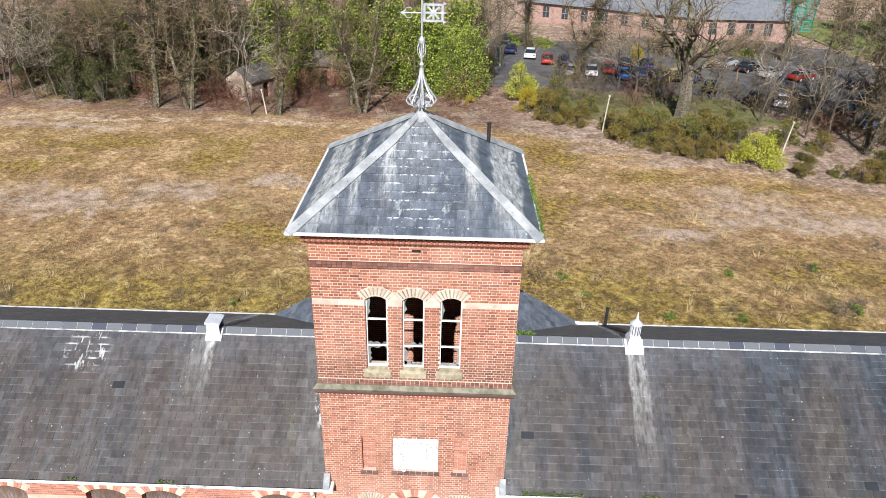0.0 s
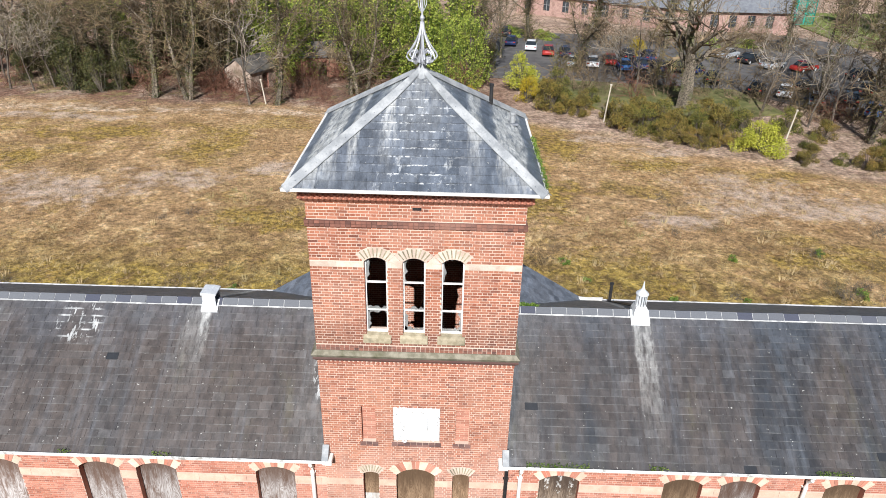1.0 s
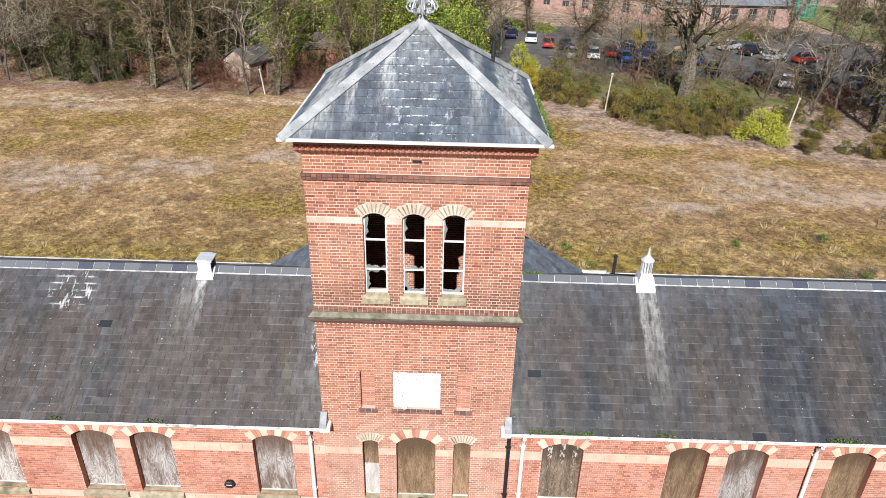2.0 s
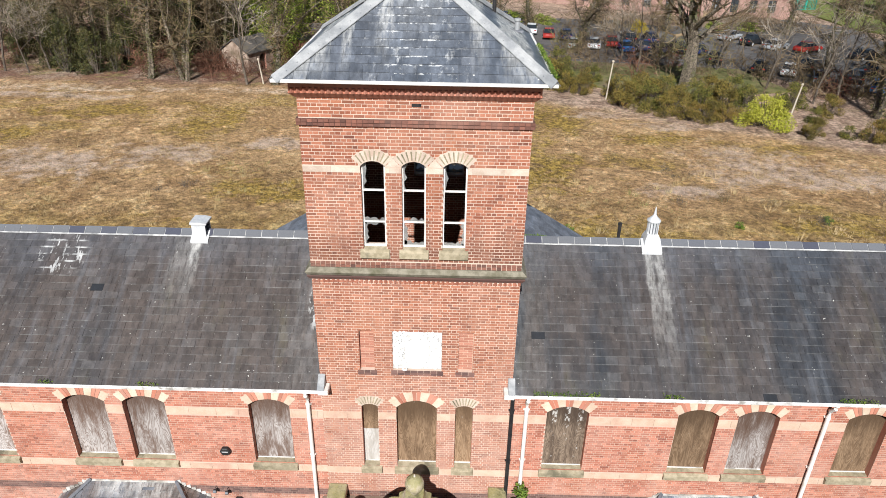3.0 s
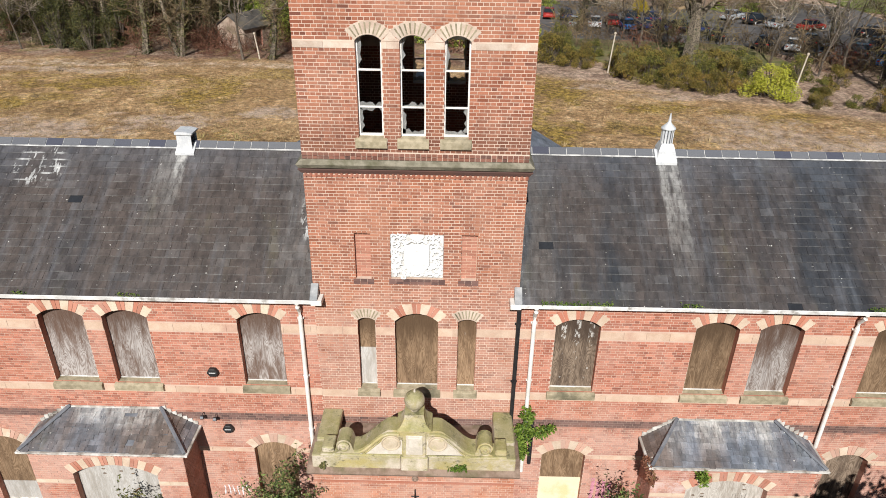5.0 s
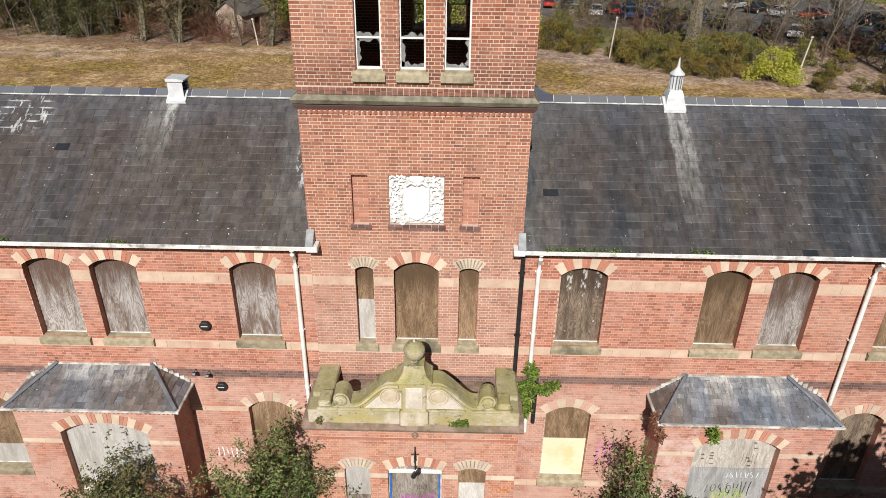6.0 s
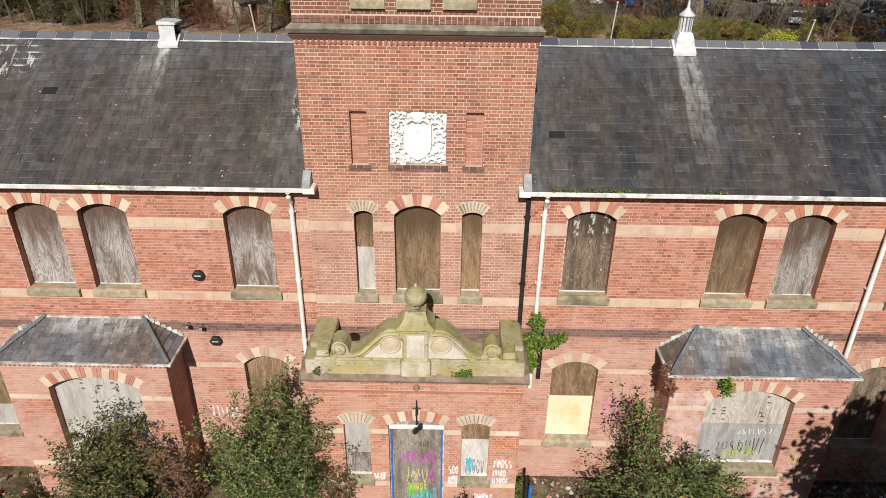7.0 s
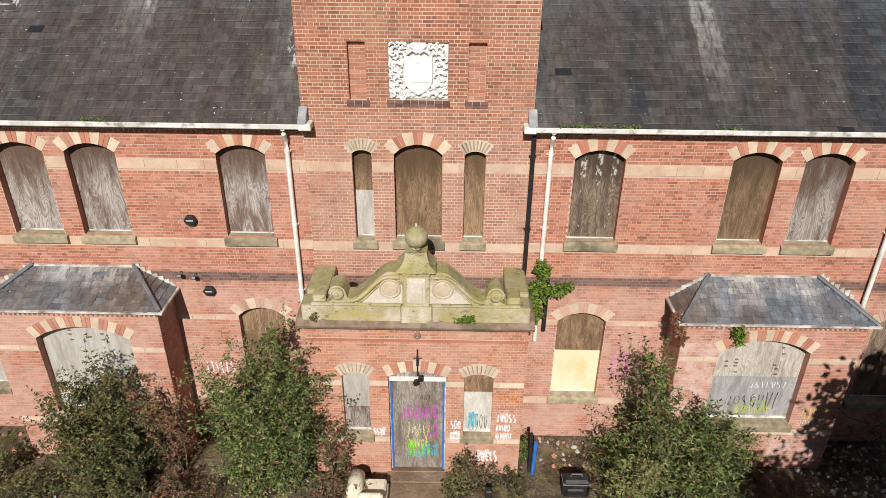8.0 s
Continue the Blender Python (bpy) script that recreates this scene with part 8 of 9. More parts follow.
def build_car(x, y, turn, paint_name, label):
    """A parked saloon: shell with wheel arches, glazed cabin, wheels, lamps."""
    z = 1.02
    ob = thing("car", (0, 0, 0), label, "car", "parked cars")
    prof = [(-2.05, 0.32), (-2.1, 0.62), (-1.95, 0.86), (-1.25, 0.93), (1.0, 0.95), (1.85, 0.82), (2.08, 0.62), (2.05, 0.32)]
    body = prism(prof, "y", -0.86, 0.86, None, 0.05)
    part("body", body, M[paint_name], ob, "", False)
    cab = bmesh.new()
    rings = [[cab.verts.new(p) for p in ((-1.45, -0.80, 0.92), (1.05, -0.80, 0.94), (1.05, 0.80, 0.94), (-1.45, 0.80, 0.92))], [cab.verts.new(p) for p in ((-0.95, -0.62, 1.40), (0.25, -0.62, 1.43), (0.25, 0.62, 1.43), (-0.95, 0.62, 1.40))]]
    for k in range(4):
        cab.faces.new((rings[0][k], rings[0][(k + 1) % 4], rings[1][(k + 1) % 4], rings[1][k]))
    cab.faces.new(rings[1])
    part("glazing", cab, M["car_glass"], ob, "dark car windows")
    part("roof", box(-0.98, 0.28, -0.64, 0.64, 1.40, 1.46, 0.03), M[paint_name], ob)
    for wx in (-1.32, 1.30):
        for wy in (-0.80, 0.80):
            w = lathe([(0.20, -0.1), (0.31, -0.09), (0.32, 0.0), (0.31, 0.09), (0.20, 0.1)], (0, 0, 0), 14)
            w.transform(Matrix.Translation((wx, wy, 0.31)) @ Matrix.Rotation(radians(90), 4, "X"))
            tyre = part("wheel", w, M["black"], ob)
            r = lathe([(0.05, -0.11), (0.19, -0.105), (0.19, 0.105), (0.05, 0.11)], (0, 0, 0), 10)
            r.transform(Matrix.Translation((wx, wy, 0.31)) @ Matrix.Rotation(radians(90), 4, "X"))
            part("rim", r, M["galv"], tyre)
    for wy in (-0.62, 0.62):
        part("headlight", box(1.93, 2.07, wy - 0.17, wy + 0.17, 0.63, 0.75, 0.02), M["white"], ob)
        part("tail_lamp", box(-2.10, -1.98, wy - 0.15, wy + 0.15, 0.68, 0.82, 0.02), M["car_red"], ob)
    ob.matrix_basis = pose(x, y, z, 0, 0, turn)
    return ob


def car_paint(name, rgb):
    M[name] = plain(name, rgb, tuple(c * 0.8 for c in rgb), 1.0, 0.25, 20, 0.0005, spec=0.5)


for nm, rgb in (("car_navy", (0.02, 0.03, 0.09)), ("car_white", (0.72, 0.72, 0.72)), ("car_red", (0.34, 0.03, 0.022)), ("car_blue", (0.05, 0.14, 0.34)), ("car_black", (0.02, 0.02, 0.022)), ("car_silver", (0.42, 0.44, 0.46)), ("car_glass", (0.02, 0.025, 0.03)), ("car_orange", (0.62, 0.22, 0.02))):
    car_paint(nm, rgb)
for x, y, turn, nm, word in ((9.6, 97.0, 80, "car_navy", "navy"), (9.4, 105.0, 80, "car_black", "black"), (12.4, 93.7, 82, "car_white", "white"), (14.6, 90.2, 84, "car_red", "red"), (17.0, 89.6, 84, "car_navy", "dark blue"), (17.3, 83.0, 80, "car_silver", "pale silver"), (20.0, 83.2, 80, "car_white", "white"), (22.7, 84.9, 85, "car_red", "dark red"), (24.0, 81.6, 88, "car_blue", "blue"), (26.4, 82.6, 88, "car_navy", "navy"), (28.6, 81.4, 88, "car_navy", "dark blue"), (31.0, 81.6, 90, "car_black", "black"), (33.4, 81.0, 92, "car_navy", "dark blue"), (26.0, 88.6, 88, "car_black", "black"), (29.0, 88.2, 88, "car_navy", "navy"), (34.2, 75.6, 70, "car_black", "black"),
                             (41.5, 91.0, 40, "car_silver", "silver"), (43.6, 88.0, 40, "car_black", "black"), (45.6, 84.6, 35, "car_silver", "dark grey"), (49.4, 83.2, 30, "car_red", "red"), (55.1, 79.0, 20, "car_black", "black"), (38.0, 70.6, 60, "car_black", "black"), (41.0, 69.4, 62, "car_white", "white"), (43.2, 66.0, 65, "car_silver", "pale blue"), (47.4, 66.6, 65, "car_black", "black"), (44.4, 72.4, 62, "car_black", "black"), (47.6, 61.9, 60, "car_blue", "blue"), (51.6, 71.0, 60, "car_black", "black")):
    build_car(x, y, turn, nm, "%s saloon car standing in the car park" % word)

M["far_brick"] = plain("far_pink_brick", (0.30, 0.185, 0.15), (0.38, 0.25, 0.205), 3.0, 0.9, 5, 0.004, c3=(0.24, 0.15, 0.12), coarse=0.7)
M["far_slate"] = plain("far_grey_slate", (0.14, 0.145, 0.16), (0.19, 0.195, 0.205), 2.0, 0.6, 6, 0.01)
M["pane"] = plain("far_dark_pane", (0.03, 0.035, 0.04), (0.05, 0.055, 0.06), 2.0, 0.15, 8, 0.001, spec=0.6)


def build_long_house(ax, ay, bx, by, deep, label, spacing=4.0):
    """A low brick building with a slate roof between two front corners."""
    d = Vector((bx - ax, by - ay, 0))
    L = d.length
    ob = thing("long_building", (0, 0, 0), label, "building", "far buildings")
    o = []
    x = 1.8
    while x < L - 2:
        o.append(Opening(x, x + 1.35, 0.8, 2.85, 0.06, 0, 0))
        x += spacing
    w = pierced_wall("front_wall", 0, L, -0.6, 3.5, 0, 0.3, o, M["far_brick"])
    w.parent = ob
    part("rear_walls", merge(box(0, 0.3, 0.3, deep, -0.6, 3.5), merge(box(L - 0.3, L, 0.3, deep, -0.6, 3.5), box(0.3, L - 0.3, deep - 0.3, deep, -0.6, 3.5))), M["far_brick"], ob)
    bm = bmesh.new()
    v = [bm.verts.new(p) for p in ((-0.4, -0.45, 3.45), (L + 0.4, -0.45, 3.45), (L + 0.4, deep + 0.45, 3.45), (-0.4, deep + 0.45, 3.45), (-0.4, deep / 2, 6.3), (L + 0.4, deep / 2, 6.3))]
    for f in ((0, 1, 5, 4), (2, 3, 4, 5), (1, 2, 5), (3, 0, 4), (0, 3, 2, 1)):
        bm.faces.new([v[k] for k in f])
    bmesh.ops.recalc_face_normals(bm, faces=bm.faces[:])
    part("roof", bm, M["far_slate"], ob, "grey slate roof")
    part("gutter", box(-0.4, L + 0.4, -0.56, -0.44, 3.38, 3.48), M["black"], ob)
    for q in o:
        win = part("window", arch_panel(q, 0.12, 0.15), M["pane"], ob, "dark window")
        part("bar", merge(box(q.xc - 0.03, q.xc + 0.03, 0.08, 0.12, q.sill, q.spring), box(q.x0, q.x1, 0.08, 0.12, 1.85, 1.91)), M["lead"], win)
    part("downpipe", tube([(L * 0.35, -0.06, 0), (L * 0.35, -0.06, 3.4)], 0.05, 6), M["black"], ob)
    ob.matrix_basis = pose(ax, ay, 0.9, 0, 0, math.degrees(math.atan2(d.y, d.x)))
    return ob


build_long_house(13.0, 132.0, 43.5, 114.4, 9.0, "long single-storey pink brick building with slate roof")
build_long_house(44.3, 113.9, 60.6, 114.0, 9.0, "pink brick building end with tall dark windows", 3.3)
build_long_house(30.0, 152.0, 75.0, 146.0, 9.0, "further low brick building behind the car park")
build_long_house(-62.0, 128.0, -40.0, 133.0, 9.0, "pale low building glimpsed through the wood")

M["green_steel"] = plain("green_painted_steel", (0.03, 0.30, 0.24), (0.04, 0.36, 0.29), 2.0, 0.5, 20, 0.001)


def build_cage():
    ob = thing("sports_cage", (0, 0, 0), "tall green steel mesh fence of a sports court", "fence")
    x0, x1, y0, y1, h = 0.0, 18.0, 0.0, 12.0, 6.0
    for i in range(7):
        for x, y in ((x0 + (x1 - x0) * i / 6, y0), (x0, y0 + (y1 - y0) * i / 6)):
            part("post", box(x - 0.08, x + 0.08, y - 0.08, y + 0.08, -0.5, h), M["green_steel"], ob)
    for z in (0.1, 2.0, 4.0, 5.9):
        part("rail", merge(box(x0, x1, y0 - 0.04, y0 + 0.04, z - 0.05, z + 0.05), box(x0 - 0.04, x0 + 0.04, y0, y1, z - 0.05, z + 0.05)), M["green_steel"], ob)
    bm = bmesh.new()
    for i in range(40):
        box(x0 + (x1 - x0) * i / 40, x0 + (x1 - x0) * i / 40 + 0.03, y0 - 0.02, y0 + 0.02, 0, h, 0, bm)
        box(x0 - 0.02, x0 + 0.02, y0 + (y1 - y0) * i / 40, y0 + (y1 - y0) * i / 40 + 0.03, 0, h, 0, bm)
    tagged(part("mesh_bars", bm, M["green_steel"], ob), kind="stuff")
    ob.matrix_basis = pose(69.5, 124.5, 0.9, 0, 0, 100)


build_cage()


def build_lamp_post(x, y, dx, tall, label):
    z = lie(x, y)
    ob = thing("lamp_post", (x, y, z), label, "post", "leaning posts")
    add = shifted(ob)
    add("post", tube([(x, y, z - 0.3), (x + dx * 0.5, y, z + tall * 0.5), (x + dx, y, z + tall)], 0.085, 8, None, 0.75), "post_pale")
    add("cap", lathe([(0.09, 0), (0.14, 0.05), (0.10, 0.18), (0.02, 0.2)], (x + dx, y, z + tall), 10), "post_pale")


M["post_pale"] = plain("bleached_wooden_post", (0.42, 0.36, 0.28), (0.50, 0.44, 0.35), 4.0, 0.9, 30)
build_lamp_post(16.8, 57.5, 0.3, 3.9, "pale leaning wooden post at the field's edge")
build_lamp_post(33.3, 51.2, 0.45, 3.4, "pale leaning wooden post beside the lime bush")
build_lamp_post(-20.2, 61.0, -0.35, 2.6, "thin pale stake by the wood")


def build_hut(x, y, turn, wide, deep, tall, wall, label, roofed=True):
    ob = thing("hut", (0, 0, 0), label, "hut", "old huts")
    w = pierced_wall("front_wall", -wide / 2, wide / 2, -0.5, tall, -deep / 2, -deep / 2 + 0.25, [Opening(-0.5, 0.5, 0.0, 1.8, 0.1, 0, 0)], M[wall])
    w.parent = ob
    for x0, x1, y0 in ((-wide / 2, -wide / 2 + 0.25, -deep / 2 + 0.25), (wide / 2 - 0.25, wide / 2, -deep / 2 + 0.25), (-wide / 2 + 0.25, wide / 2 - 0.25, deep / 2 - 0.25)):
        part("wall", box(x0, x1, y0, deep / 2, -0.5, tall), M[wall], ob)
    gable = prism([(-deep / 2, tall), (deep / 2, tall), (0, tall + deep * 0.32)], "x", -wide / 2, wide / 2)
    part("gable", gable, M[wall], ob)
    if roofed:
        bm = bmesh.new()
        for s in (-1, 1):
            prism([(s * (deep / 2 + 0.25), tall - 0.1), (s * (deep / 2 + 0.25), tall + 0.0), (0, tall + deep * 0.32 + 0.16), (0, tall + deep * 0.32 + 0.05)], "x", -wide / 2 - 0.2, wide / 2 + 0.2, bm)
        part("roof", bm, M["hut_slate"], ob, "dark mossy slate roof")
    ob.matrix_basis = pose(x, y, lie(x, y), 0, 0, turn)
    return ob


M["hut_slate"] = plain("mossy_hut_slate", (0.065, 0.06, 0.055), (0.12, 0.105, 0.09), 1.2, 0.8, 6, 0.02, c3=(0.15, 0.115, 0.06), coarse=0.5)
M["hut_wall"] = plain("stained_hut_wall", (0.42, 0.33, 0.26), (0.22, 0.15, 0.11), 0.9, 0.9, 9, 0.02, c3=(0.13, 0.10, 0.06), coarse=0.4)
M["hut_brick"] = plain("dark_hut_brick", (0.20, 0.085, 0.055), (0.27, 0.13, 0.085), 1.5, 0.9, 9, 0.02, c3=(0.10, 0.07, 0.05), coarse=0.4)
build_hut(-23.6, 68.6, 62, 5.0, 4.0, 2.3, "hut_wall", "small derelict stained hut under the trees")
build_hut(-16.6, 76.0, 14, 5.4, 4.2, 2.6, "hut_brick", "small brick outhouse with a dark slate roof")
for x, y, s in ((-24.5, 65.2, 0.8), (-20.8, 66.2, 1.1), (-19.0, 68.5, 1.3), (-17.0, 72.5, 1.4), (-13.5, 73.0, 1.5), (-26.5, 65.6, 1.2), (-28.0, 67.0, 1.5), (-10.5, 70.5, 1.4), (-23.0, 65.6, 1.0), (-25.6, 66.4, 1.1), (-21.6, 64.4, 0.8)):
    stand(thicket, x, y, x * 40, s)


# ---- ridge tiles, slates and bricks ----
def build_ridge(parent, x0, x1, seed):
    rnd = random.Random(seed)
    k = (RIDGE_Z - EAVE_Z) / (RIDGE_Y - EAVE_Y)
    w, t = 0.17, 0.022
    me = prism([(RIDGE_Y - w, RIDGE_Z + 0.05 - k * w), (RIDGE_Y, RIDGE_Z + 0.065), (RIDGE_Y + w, RIDGE_Z + 0.05 - k * w), (RIDGE_Y + w, RIDGE_Z + 0.02 - k * w), (RIDGE_Y, RIDGE_Z + 0.03), (RIDGE_Y - w, RIDGE_Z + 0.02 - k * w)], "x", 0.006, 0.45)
    first = part("ridge_tile", me, M["slate_ridge"], parent)
    first.location = (x0, 0, 0)
    x = x0 + 0.462
    while x < x1 - 0.3:
        c = new("ridge_tile", first.data)
        c.parent = parent
        c.location = (x, rnd.uniform(-0.004, 0.004), rnd.uniform(-0.006, 0.006))
        x += 0.462
    bed = prism([(RIDGE_Y - w - 0.03, RIDGE_Z + 0.020 - k * (w + 0.03)), (RIDGE_Y - w + 0.01, RIDGE_Z + 0.035 - k * w), (RIDGE_Y, RIDGE_Z + 0.05), (RIDGE_Y + w + 0.02, RIDGE_Z + 0.015 - k * w), (RIDGE_Y, RIDGE_Z - 0.02)], "x", x0, x1)
    part("ridge_mortar", bed, M["lime"], parent, "pale mortar bedding under the ridge")


def ridge_material():
    n = Nodes("ridge_tile_clay")
    col = n.mix(n.ramp(n.each(), 0.55, 0.85), (0.125, 0.128, 0.138), (0.06, 0.063, 0.085))
    f = n.noise(30, 3)
    return n.done(n.value(col, n.math("ADD", 0.75, n.math("MULTIPLY", f, 0.5))), 0.6, f, 0.003)


M["slate_ridge"] = ridge_material()
M["lime"] = plain("pale_lime_mortar", (0.56, 0.55, 0.53), (0.30, 0.295, 0.29), 5.0, 0.9, 30, c3=(0.17, 0.17, 0.17), coarse=1.1)
build_ridge(roof_west, -END, TX0 - 0.03, 1)
build_ridge(roof_east, TX1 + 0.03, END, 2)


def join_boxes(name, corners, material, parent):
    """Open-backed blocks from eight corners each, in one mesh."""
    v = np.asarray(corners, dtype=np.float32).reshape(-1, 3)
    n = len(corners)
    base = np.arange(n)[:, None] * 8
    faces = ((0, 1, 2, 3), (0, 4, 5, 1), (1, 5, 6, 2), (2, 6, 7, 3), (3, 7, 4, 0))
    loops = np.concatenate([base + k for f in faces for k in f], axis=1).ravel()
    ob = new(name, fast_mesh(name, v, loops, np.full(n * 5, 4), material))
    ob.parent = parent
    return tagged(ob, kind="stuff")


def lay_slates(parent, origin, u, v, rows_to, span, wide, expose, material, seed, single=None, lost=0.0, uneven=0.06):
    """Slates in lapped courses on a slope: u runs along the eaves, v up the slope; span(d) gives the ends of the course d metres up."""
    rnd = random.Random(seed)
    o, u, v = Vector(origin), Vector(u).normalized(), Vector(v).normalized()
    n = u.cross(v).normalized()
    if n.z < 0:
        n = -n
    flat, alone = [], []
    row, d = 0, 0.0
    while d < rows_to - 0.03:
        lo, hi = span(d + expose * 0.4)
        x = lo - (wide / 2 if row % 2 else 0.0)
        top = min(d + expose * 1.25, rows_to)
        while x < hi:
            w = wide * rnd.uniform(1 - uneven, 1 + uneven)
            a, b = max(x, lo), min(x + w - 0.005, hi)
            slip = rnd.uniform(-0.1, 0.1) * uneven - (rnd.uniform(0.02, 0.06) if rnd.random() < 0.012 else 0)
            skew = rnd.uniform(-0.07, 0.07) * uneven
            if b - a > 0.04 and rnd.random() > lost:
                up0, up1, t = 0.020 + rnd.uniform(0, 0.006), 0.002, 0.007
                p = [o + u * a + v * (d + slip) + n * up0, o + u * b + v * (d + slip + skew) + n * (up0 + rnd.uniform(-0.002, 0.003)), o + u * b + v * top + n * up1, o + u * a + v * top + n * up1]
                q = p + [c - n * (t + 0.006) for c in p]
                if single and single(a, d) and len(alone) < 300:
                    alone.append(q)
                else:
                    flat.append(q)
            x += w
        row, d = row + 1, d + expose
    if flat:
        join_boxes("slating", flat, material, parent)
    for q in alone:
        c = sum(q[:4], Vector()) / 4
        me = bpy.data.meshes.new("slate")
        me.from_pydata([tuple(k - c) for k in q], [], [(0, 1, 2, 3), (0, 4, 5, 1), (1, 5, 6, 2), (2, 6, 7, 3), (3, 7, 4, 0)])
        me.materials.append(material)
        s = new("slate", me)
        s.parent = parent
        s.location = c - parent.location


slope = Vector((0, RIDGE_Y - EAVE_Y, RIDGE_Z - EAVE_Z))
rear_slope = Vector((0, RIDGE_Y - REAR_Y, RIDGE_Z - REAR_Z))
for roof, a, b, seed, near in ((roof_west, -END - 0.2, TX0 - 0.02, 301, (-6.2, -2.4)), (roof_east, TX1 + 0.02, END + 0.2, 302, (2.4, 6.2))):
    lay_slates(roof, (0, EAVE_Y - 0.03, EAVE_Z - 0.05), (1, 0, 0), slope, slope.length, lambda d, a=a, b=b: (a, b), 0.345, 0.222, M["slate"], seed, lambda x, d, near=near: near[0] < x < near[1])
    lay_slates(roof, (0, REAR_Y + 0.03, REAR_Z - 0.02), (1, 0, 0), rear_slope, rear_slope.length, lambda d, a=a, b=b: (a, b), 0.345, 0.222, M["slate"], seed + 5)
foot = (CROSS_Z - REAR_Z) / CROSS_G
for s in (-1, 1):
    v = Vector((-s, 0, CROSS_G))
    c = v.length
    lay_slates(roof_rear, (s * foot, REAR_Y, REAR_Z), (0, -1, 0), v, (foot - 2.43) * c, lambda d, c=c: (0.0, max(0.05, REAR_Y - valley(foot - d / c))), 0.33, 0.225, M["slate_rear"], 331 + s)
corners = [Vector(p) for p in ((RX0, RY0, RZ), (RX1, RY0, RZ), (RX1, RY1, RZ), (RX0, RY1, RZ))]
for i in range(4):
    a, b, tip = corners[i], corners[(i + 1) % 4], Vector((AX, AY, AZ))
    u = (b - a).normalized()
    mid = a + u * (tip - a).dot(u)
    v = tip - mid
    H, L, k = v.length, (b - a).length, (mid - a).length
    lay_slates(roof_tower, a, u, v, H - 0.1, lambda d, H=H, L=L, k=k: (k * d / H + 0.02, L - (L - k) * d / H - 0.02), 0.27, 0.232, M["slate_tower"], 311 + i, (lambda x, d: True) if i == 0 else None)
for bay, (x0, x1, r0, r1, e), seed in ((bay_w, bay_w_roof, 321), (bay_e, bay_e_roof, 322)):
    roof = next(c for c in bay.children if c.name.startswith("roof"))
    v = Vector((0, 1.087, 5.06 - e))
    H = v.length
    lay_slates(roof, (0, -1.09, e + 0.004), (1, 0, 0), v, H, lambda d: (x0 + (r0 - x0) * d / H, x1 + (r1 - x1) * d / H), 0.255, 0.155, M["slate_bay"], seed, lambda x, d: True, 0.02, 0.40)
    for a, b, top in (((x0, -0.003, e), (x0, -1.09, e), (r0, -0.003, 5.06)), ((x1, -1.09, e), (x1, -0.003, e), (r1, -0.003, 5.06))):
        a, b, top = Vector(a), Vector(b), Vector(top)
        u = (b - a).normalized()
        k = (top - a).dot(u)
        vv = top - (a + u * k)
        h, L = vv.length, (b - a).length
        lay_slates(roof, a + Vector((0, 0, 0.004)), u, vv, h - 0.05, lambda d: (k * d / h + 0.01, L - (L - k) * d / h - 0.03), 0.22, 0.17, M["slate_bay"], seed + 3)


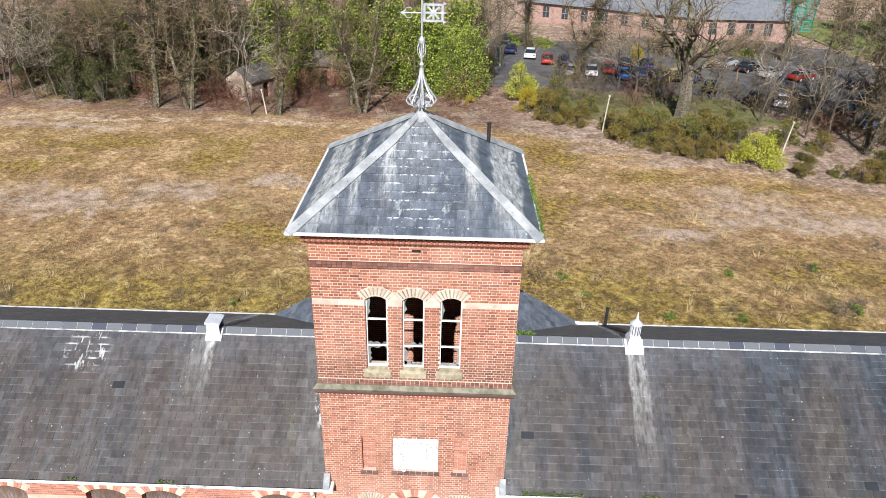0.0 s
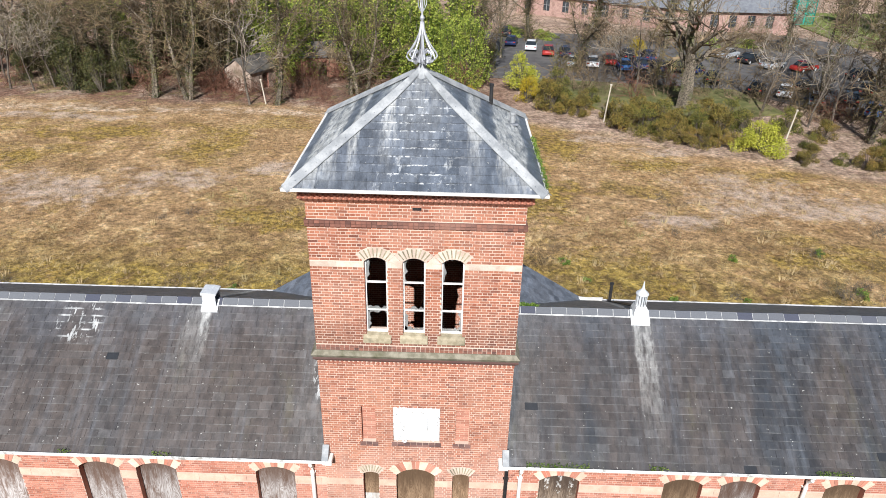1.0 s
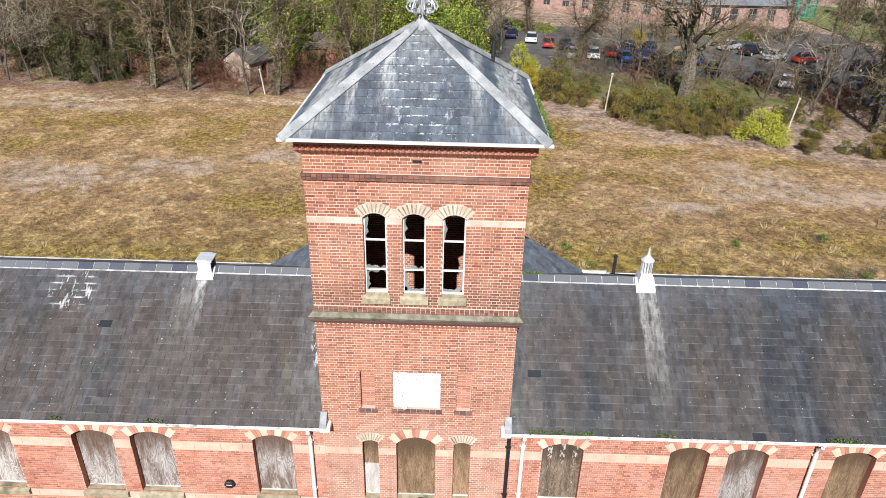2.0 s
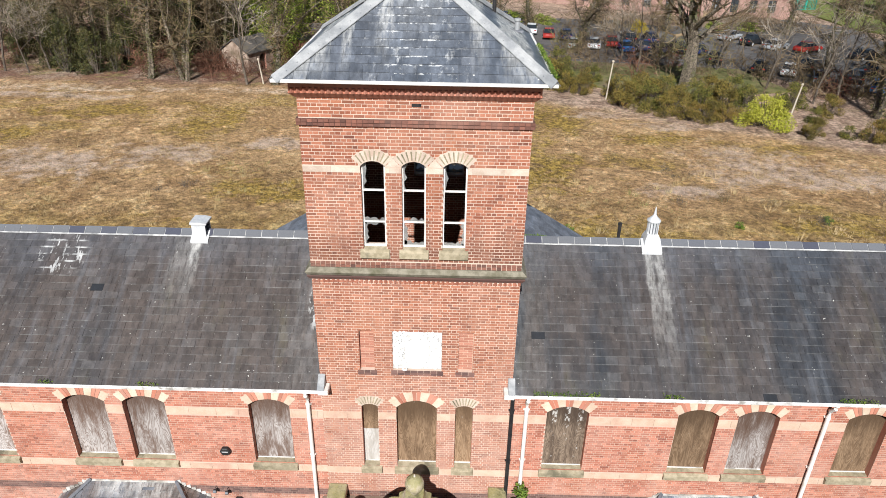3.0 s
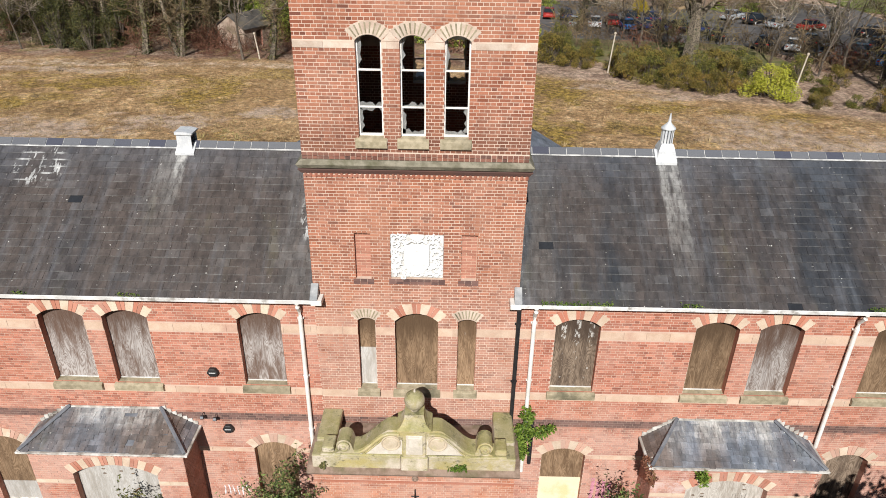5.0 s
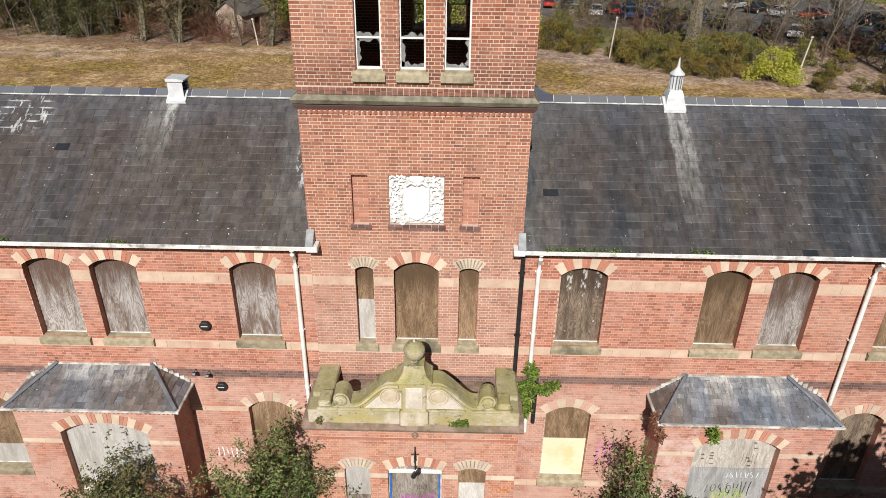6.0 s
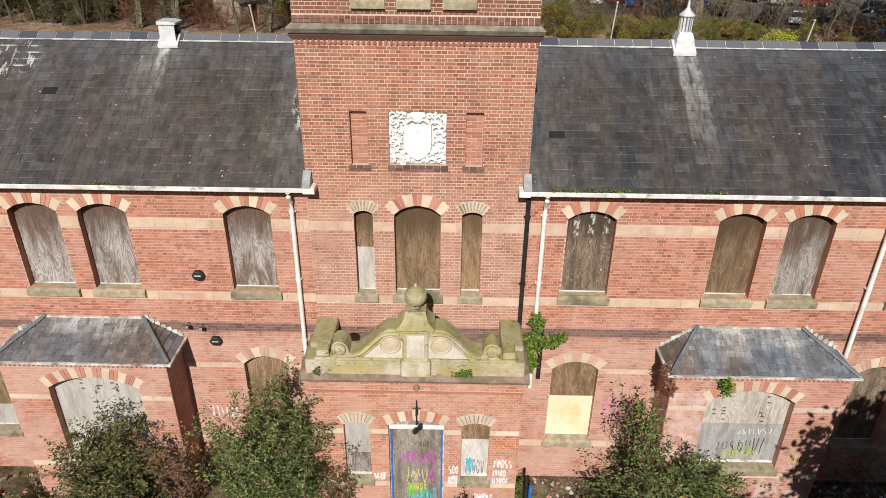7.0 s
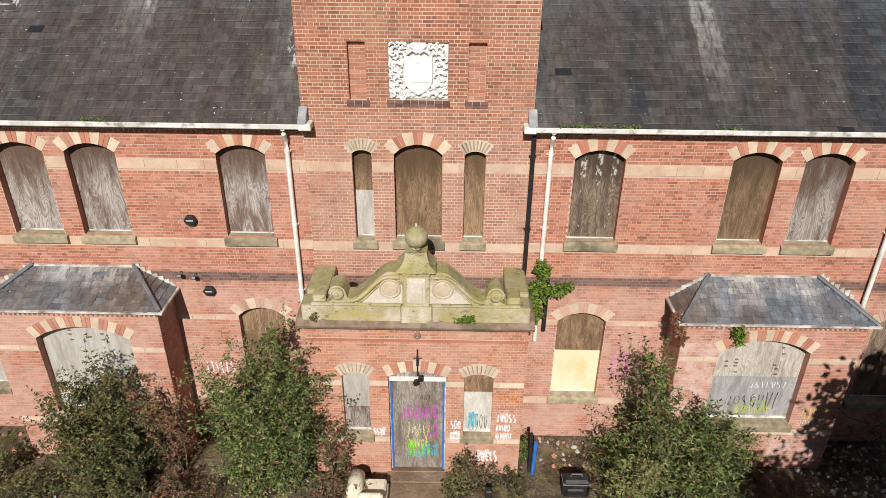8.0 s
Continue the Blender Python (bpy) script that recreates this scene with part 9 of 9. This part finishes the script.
def lay_bricks(parent, x0, x1, z0, z1, face, openings, bands, darks, seed, near=None, m=None, phase=0, clay="brick", joint=0.011):
    """English bond: courses of stretchers and of headers by turns, each brick standing a little proud of the mortar."""
    rnd = random.Random(seed)
    rise, tall = 0.0752, 0.0722 - joint
    red, dark, alone = [], [], []
    i = 0
    z = z0
    while z < z1 - 0.03:
        zm = z + 0.0325
        if not any(a - 0.012 < zm < b + 0.012 for a, b in bands):
            pitch = 0.1165 if (i + phase) % 2 else 0.233
            n = int(math.ceil((x1 - x0) / pitch)) + 1
            off = -0.06 if (i + phase) % 2 else 0.0
            cuts = x0 + off + pitch * np.arange(n + 1)
            # parts of the course that stand free of openings
            blocks = []
            for o in openings:
                if o.sill - 0.19 < zm < o.spring + o.rise + o.ring + 0.3:
                    s = np.arange(o.x0 - 0.5, o.x1 + 0.5, 0.0125)
                    dd = np.hypot(s - o.xc, zm - o.zc)
                    aa = np.abs(np.arctan2(s - o.xc, zm - o.zc))
                    hole = (s > o.x0) & (s < o.x1) & (zm > o.sill) & (zm < o.zc + np.sqrt(np.maximum(0, o.r ** 2 - (s - o.xc) ** 2)))
                    ring = (zm > o.zc) & (dd < o.r + o.ring - 0.01) & (dd > o.r - 0.02) & (aa < o.half)
                    hit = s[hole | ring]
                    if len(hit):
                        blocks.append((hit.min() - 0.006, hit.max() + 0.006))
            for a, b in zip(cuts, cuts[1:]):
                a, b = max(a, x0), min(b - joint * (0.85 if clay == "brick_tower" else 1.0), x1)
                if b - a < 0.03:
                    continue
                bits = [(a, b)]
                for lo, hi in blocks:
                    bits = [q for p in bits for q in ((p[0], min(p[1], lo)), (max(p[0], hi), p[1])) if q[1] - q[0] > 0.025]
                for p, q in bits:
                    y = face - 0.004 - rnd.uniform(0, 0.003)
                    j = rnd.uniform(-0.0015, 0.0015)
                    c = [(p, y, z + j), (q, y + rnd.uniform(-0.001, 0.001), z + j), (q, y, z + tall + j), (p, y, z + tall + j)]
                    c += [(px, face + 0.004, pz) for px, _, pz in c]
                    if any(d0 < zm < d1 for d0, d1 in darks):
                        dark.append(c)
                    elif near and near[0] < p < near[1] and near[2] < z < near[3] and len(alone) < 300:
                        alone.append(c)
                    else:
                        red.append(c)
        z, i = z + rise, i + 1
    if m is not None:
        red = [[tuple(m @ Vector(p)) for p in c] for c in red]
        dark = [[tuple(m @ Vector(p)) for p in c] for c in dark]
    if red:
        join_boxes("brickwork", red, M[clay], parent)
    if dark:
        join_boxes("dark_brickwork", dark, M["brick_dark"], parent)
    shared = {}
    for c in alone:
        w = round(c[1][0] - c[0][0], 3)
        if w not in shared:
            me = bpy.data.meshes.new("brick")
            h = w / 2
            me.from_pydata([(-h, 0, 0), (h, 0, 0), (h, 0, tall), (-h, 0, tall), (-h, 0.014, 0), (h, 0.014, 0), (h, 0.014, tall), (-h, 0.014, tall)], [], [(0, 1, 2, 3), (0, 4, 5, 1), (1, 5, 6, 2), (2, 6, 7, 3), (3, 7, 4, 0)])
            me.materials.append(M[clay])
            shared[w] = me
        b = new("brick", shared[w])
        b.parent = parent
        b.location = Vector(((c[0][0] + c[1][0]) / 2, c[0][1], c[0][2])) - parent.location


wing_bands = [(7.555, 7.775), (5.62, 5.82), (3.60, 3.72), (1.16, 1.30)]
lay_bricks(wall_west, -END, TX0, 0.0, 8.42, 0.0, west_up + west_low + far_west, wing_bands, [(4.72, 4.94)], 401, (-6.5, -4.5, 6.3, 7.5))
lay_bricks(wall_east, TX1, END, 0.0, 8.42, 0.0, east_up + east_low + far_east, wing_bands, [(4.72, 4.94)], 402, (4.7, 6.7, 6.3, 7.5))
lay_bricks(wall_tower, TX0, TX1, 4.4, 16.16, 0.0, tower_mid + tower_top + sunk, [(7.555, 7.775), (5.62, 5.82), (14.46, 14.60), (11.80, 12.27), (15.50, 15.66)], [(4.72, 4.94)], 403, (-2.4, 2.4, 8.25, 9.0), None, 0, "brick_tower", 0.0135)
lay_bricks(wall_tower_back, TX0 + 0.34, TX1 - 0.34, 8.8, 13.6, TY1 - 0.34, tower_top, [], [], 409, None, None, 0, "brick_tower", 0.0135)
for name, x, turn in (("wall_tower_west", TX0, -90), ("wall_tower_east", TX1, 90)):
    w = bpy.data.objects[name]
    m = Matrix.Translation((x, 0 if turn > 0 else TY1, 0)) @ Matrix.Rotation(radians(turn), 4, "Z")
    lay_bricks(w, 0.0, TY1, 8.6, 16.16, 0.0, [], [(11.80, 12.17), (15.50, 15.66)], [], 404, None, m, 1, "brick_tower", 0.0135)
lay_bricks(porch, PX0, PX1, 0.0, 4.42, PY, porch_open, [(2.78, 2.93), (1.05, 1.18), (4.05, 4.11)], [], 405, (0.7, 2.4, 1.2, 2.8), None, 0, "brick_porch")
lay_bricks(bay_w, -9.98, -5.98, 0.0, 4.34, -1.0, [Opening(-8.97, -6.75, 1.45, 3.67, 0.34, 0.30, 13)], [(3.34, 3.46), (1.12, 1.26)], [], 406, (-9.9, -5.9, 3.5, 4.2))
lay_bricks(bay_e, 6.08, 10.24, 0.0, 4.28, -1.0, [Opening(7.00, 9.12, 1.45, 3.60, 0.34, 0.30, 13)], [(3.34, 3.46), (1.12, 1.26)], [], 407, (6.1, 10.2, 3.5, 4.2), None, 0, "brick_bay")
for bay, x, turn in ((bay_w, -9.98, -90), (bay_w, -5.98, 90), (bay_e, 6.08, -90), (bay_e, 10.24, 90), (porch, PX0, -90), (porch, PX1, 90)):
    f = PY if bay is porch else -1.0
    m = Matrix.Translation((x, f if turn > 0 else 0.0, 0)) @ Matrix.Rotation(radians(turn), 4, "Z")
    lay_bricks(bay, 0.0, -f, 0.0, 4.4, 0.0, [], [], [], 408, None, m, 1)
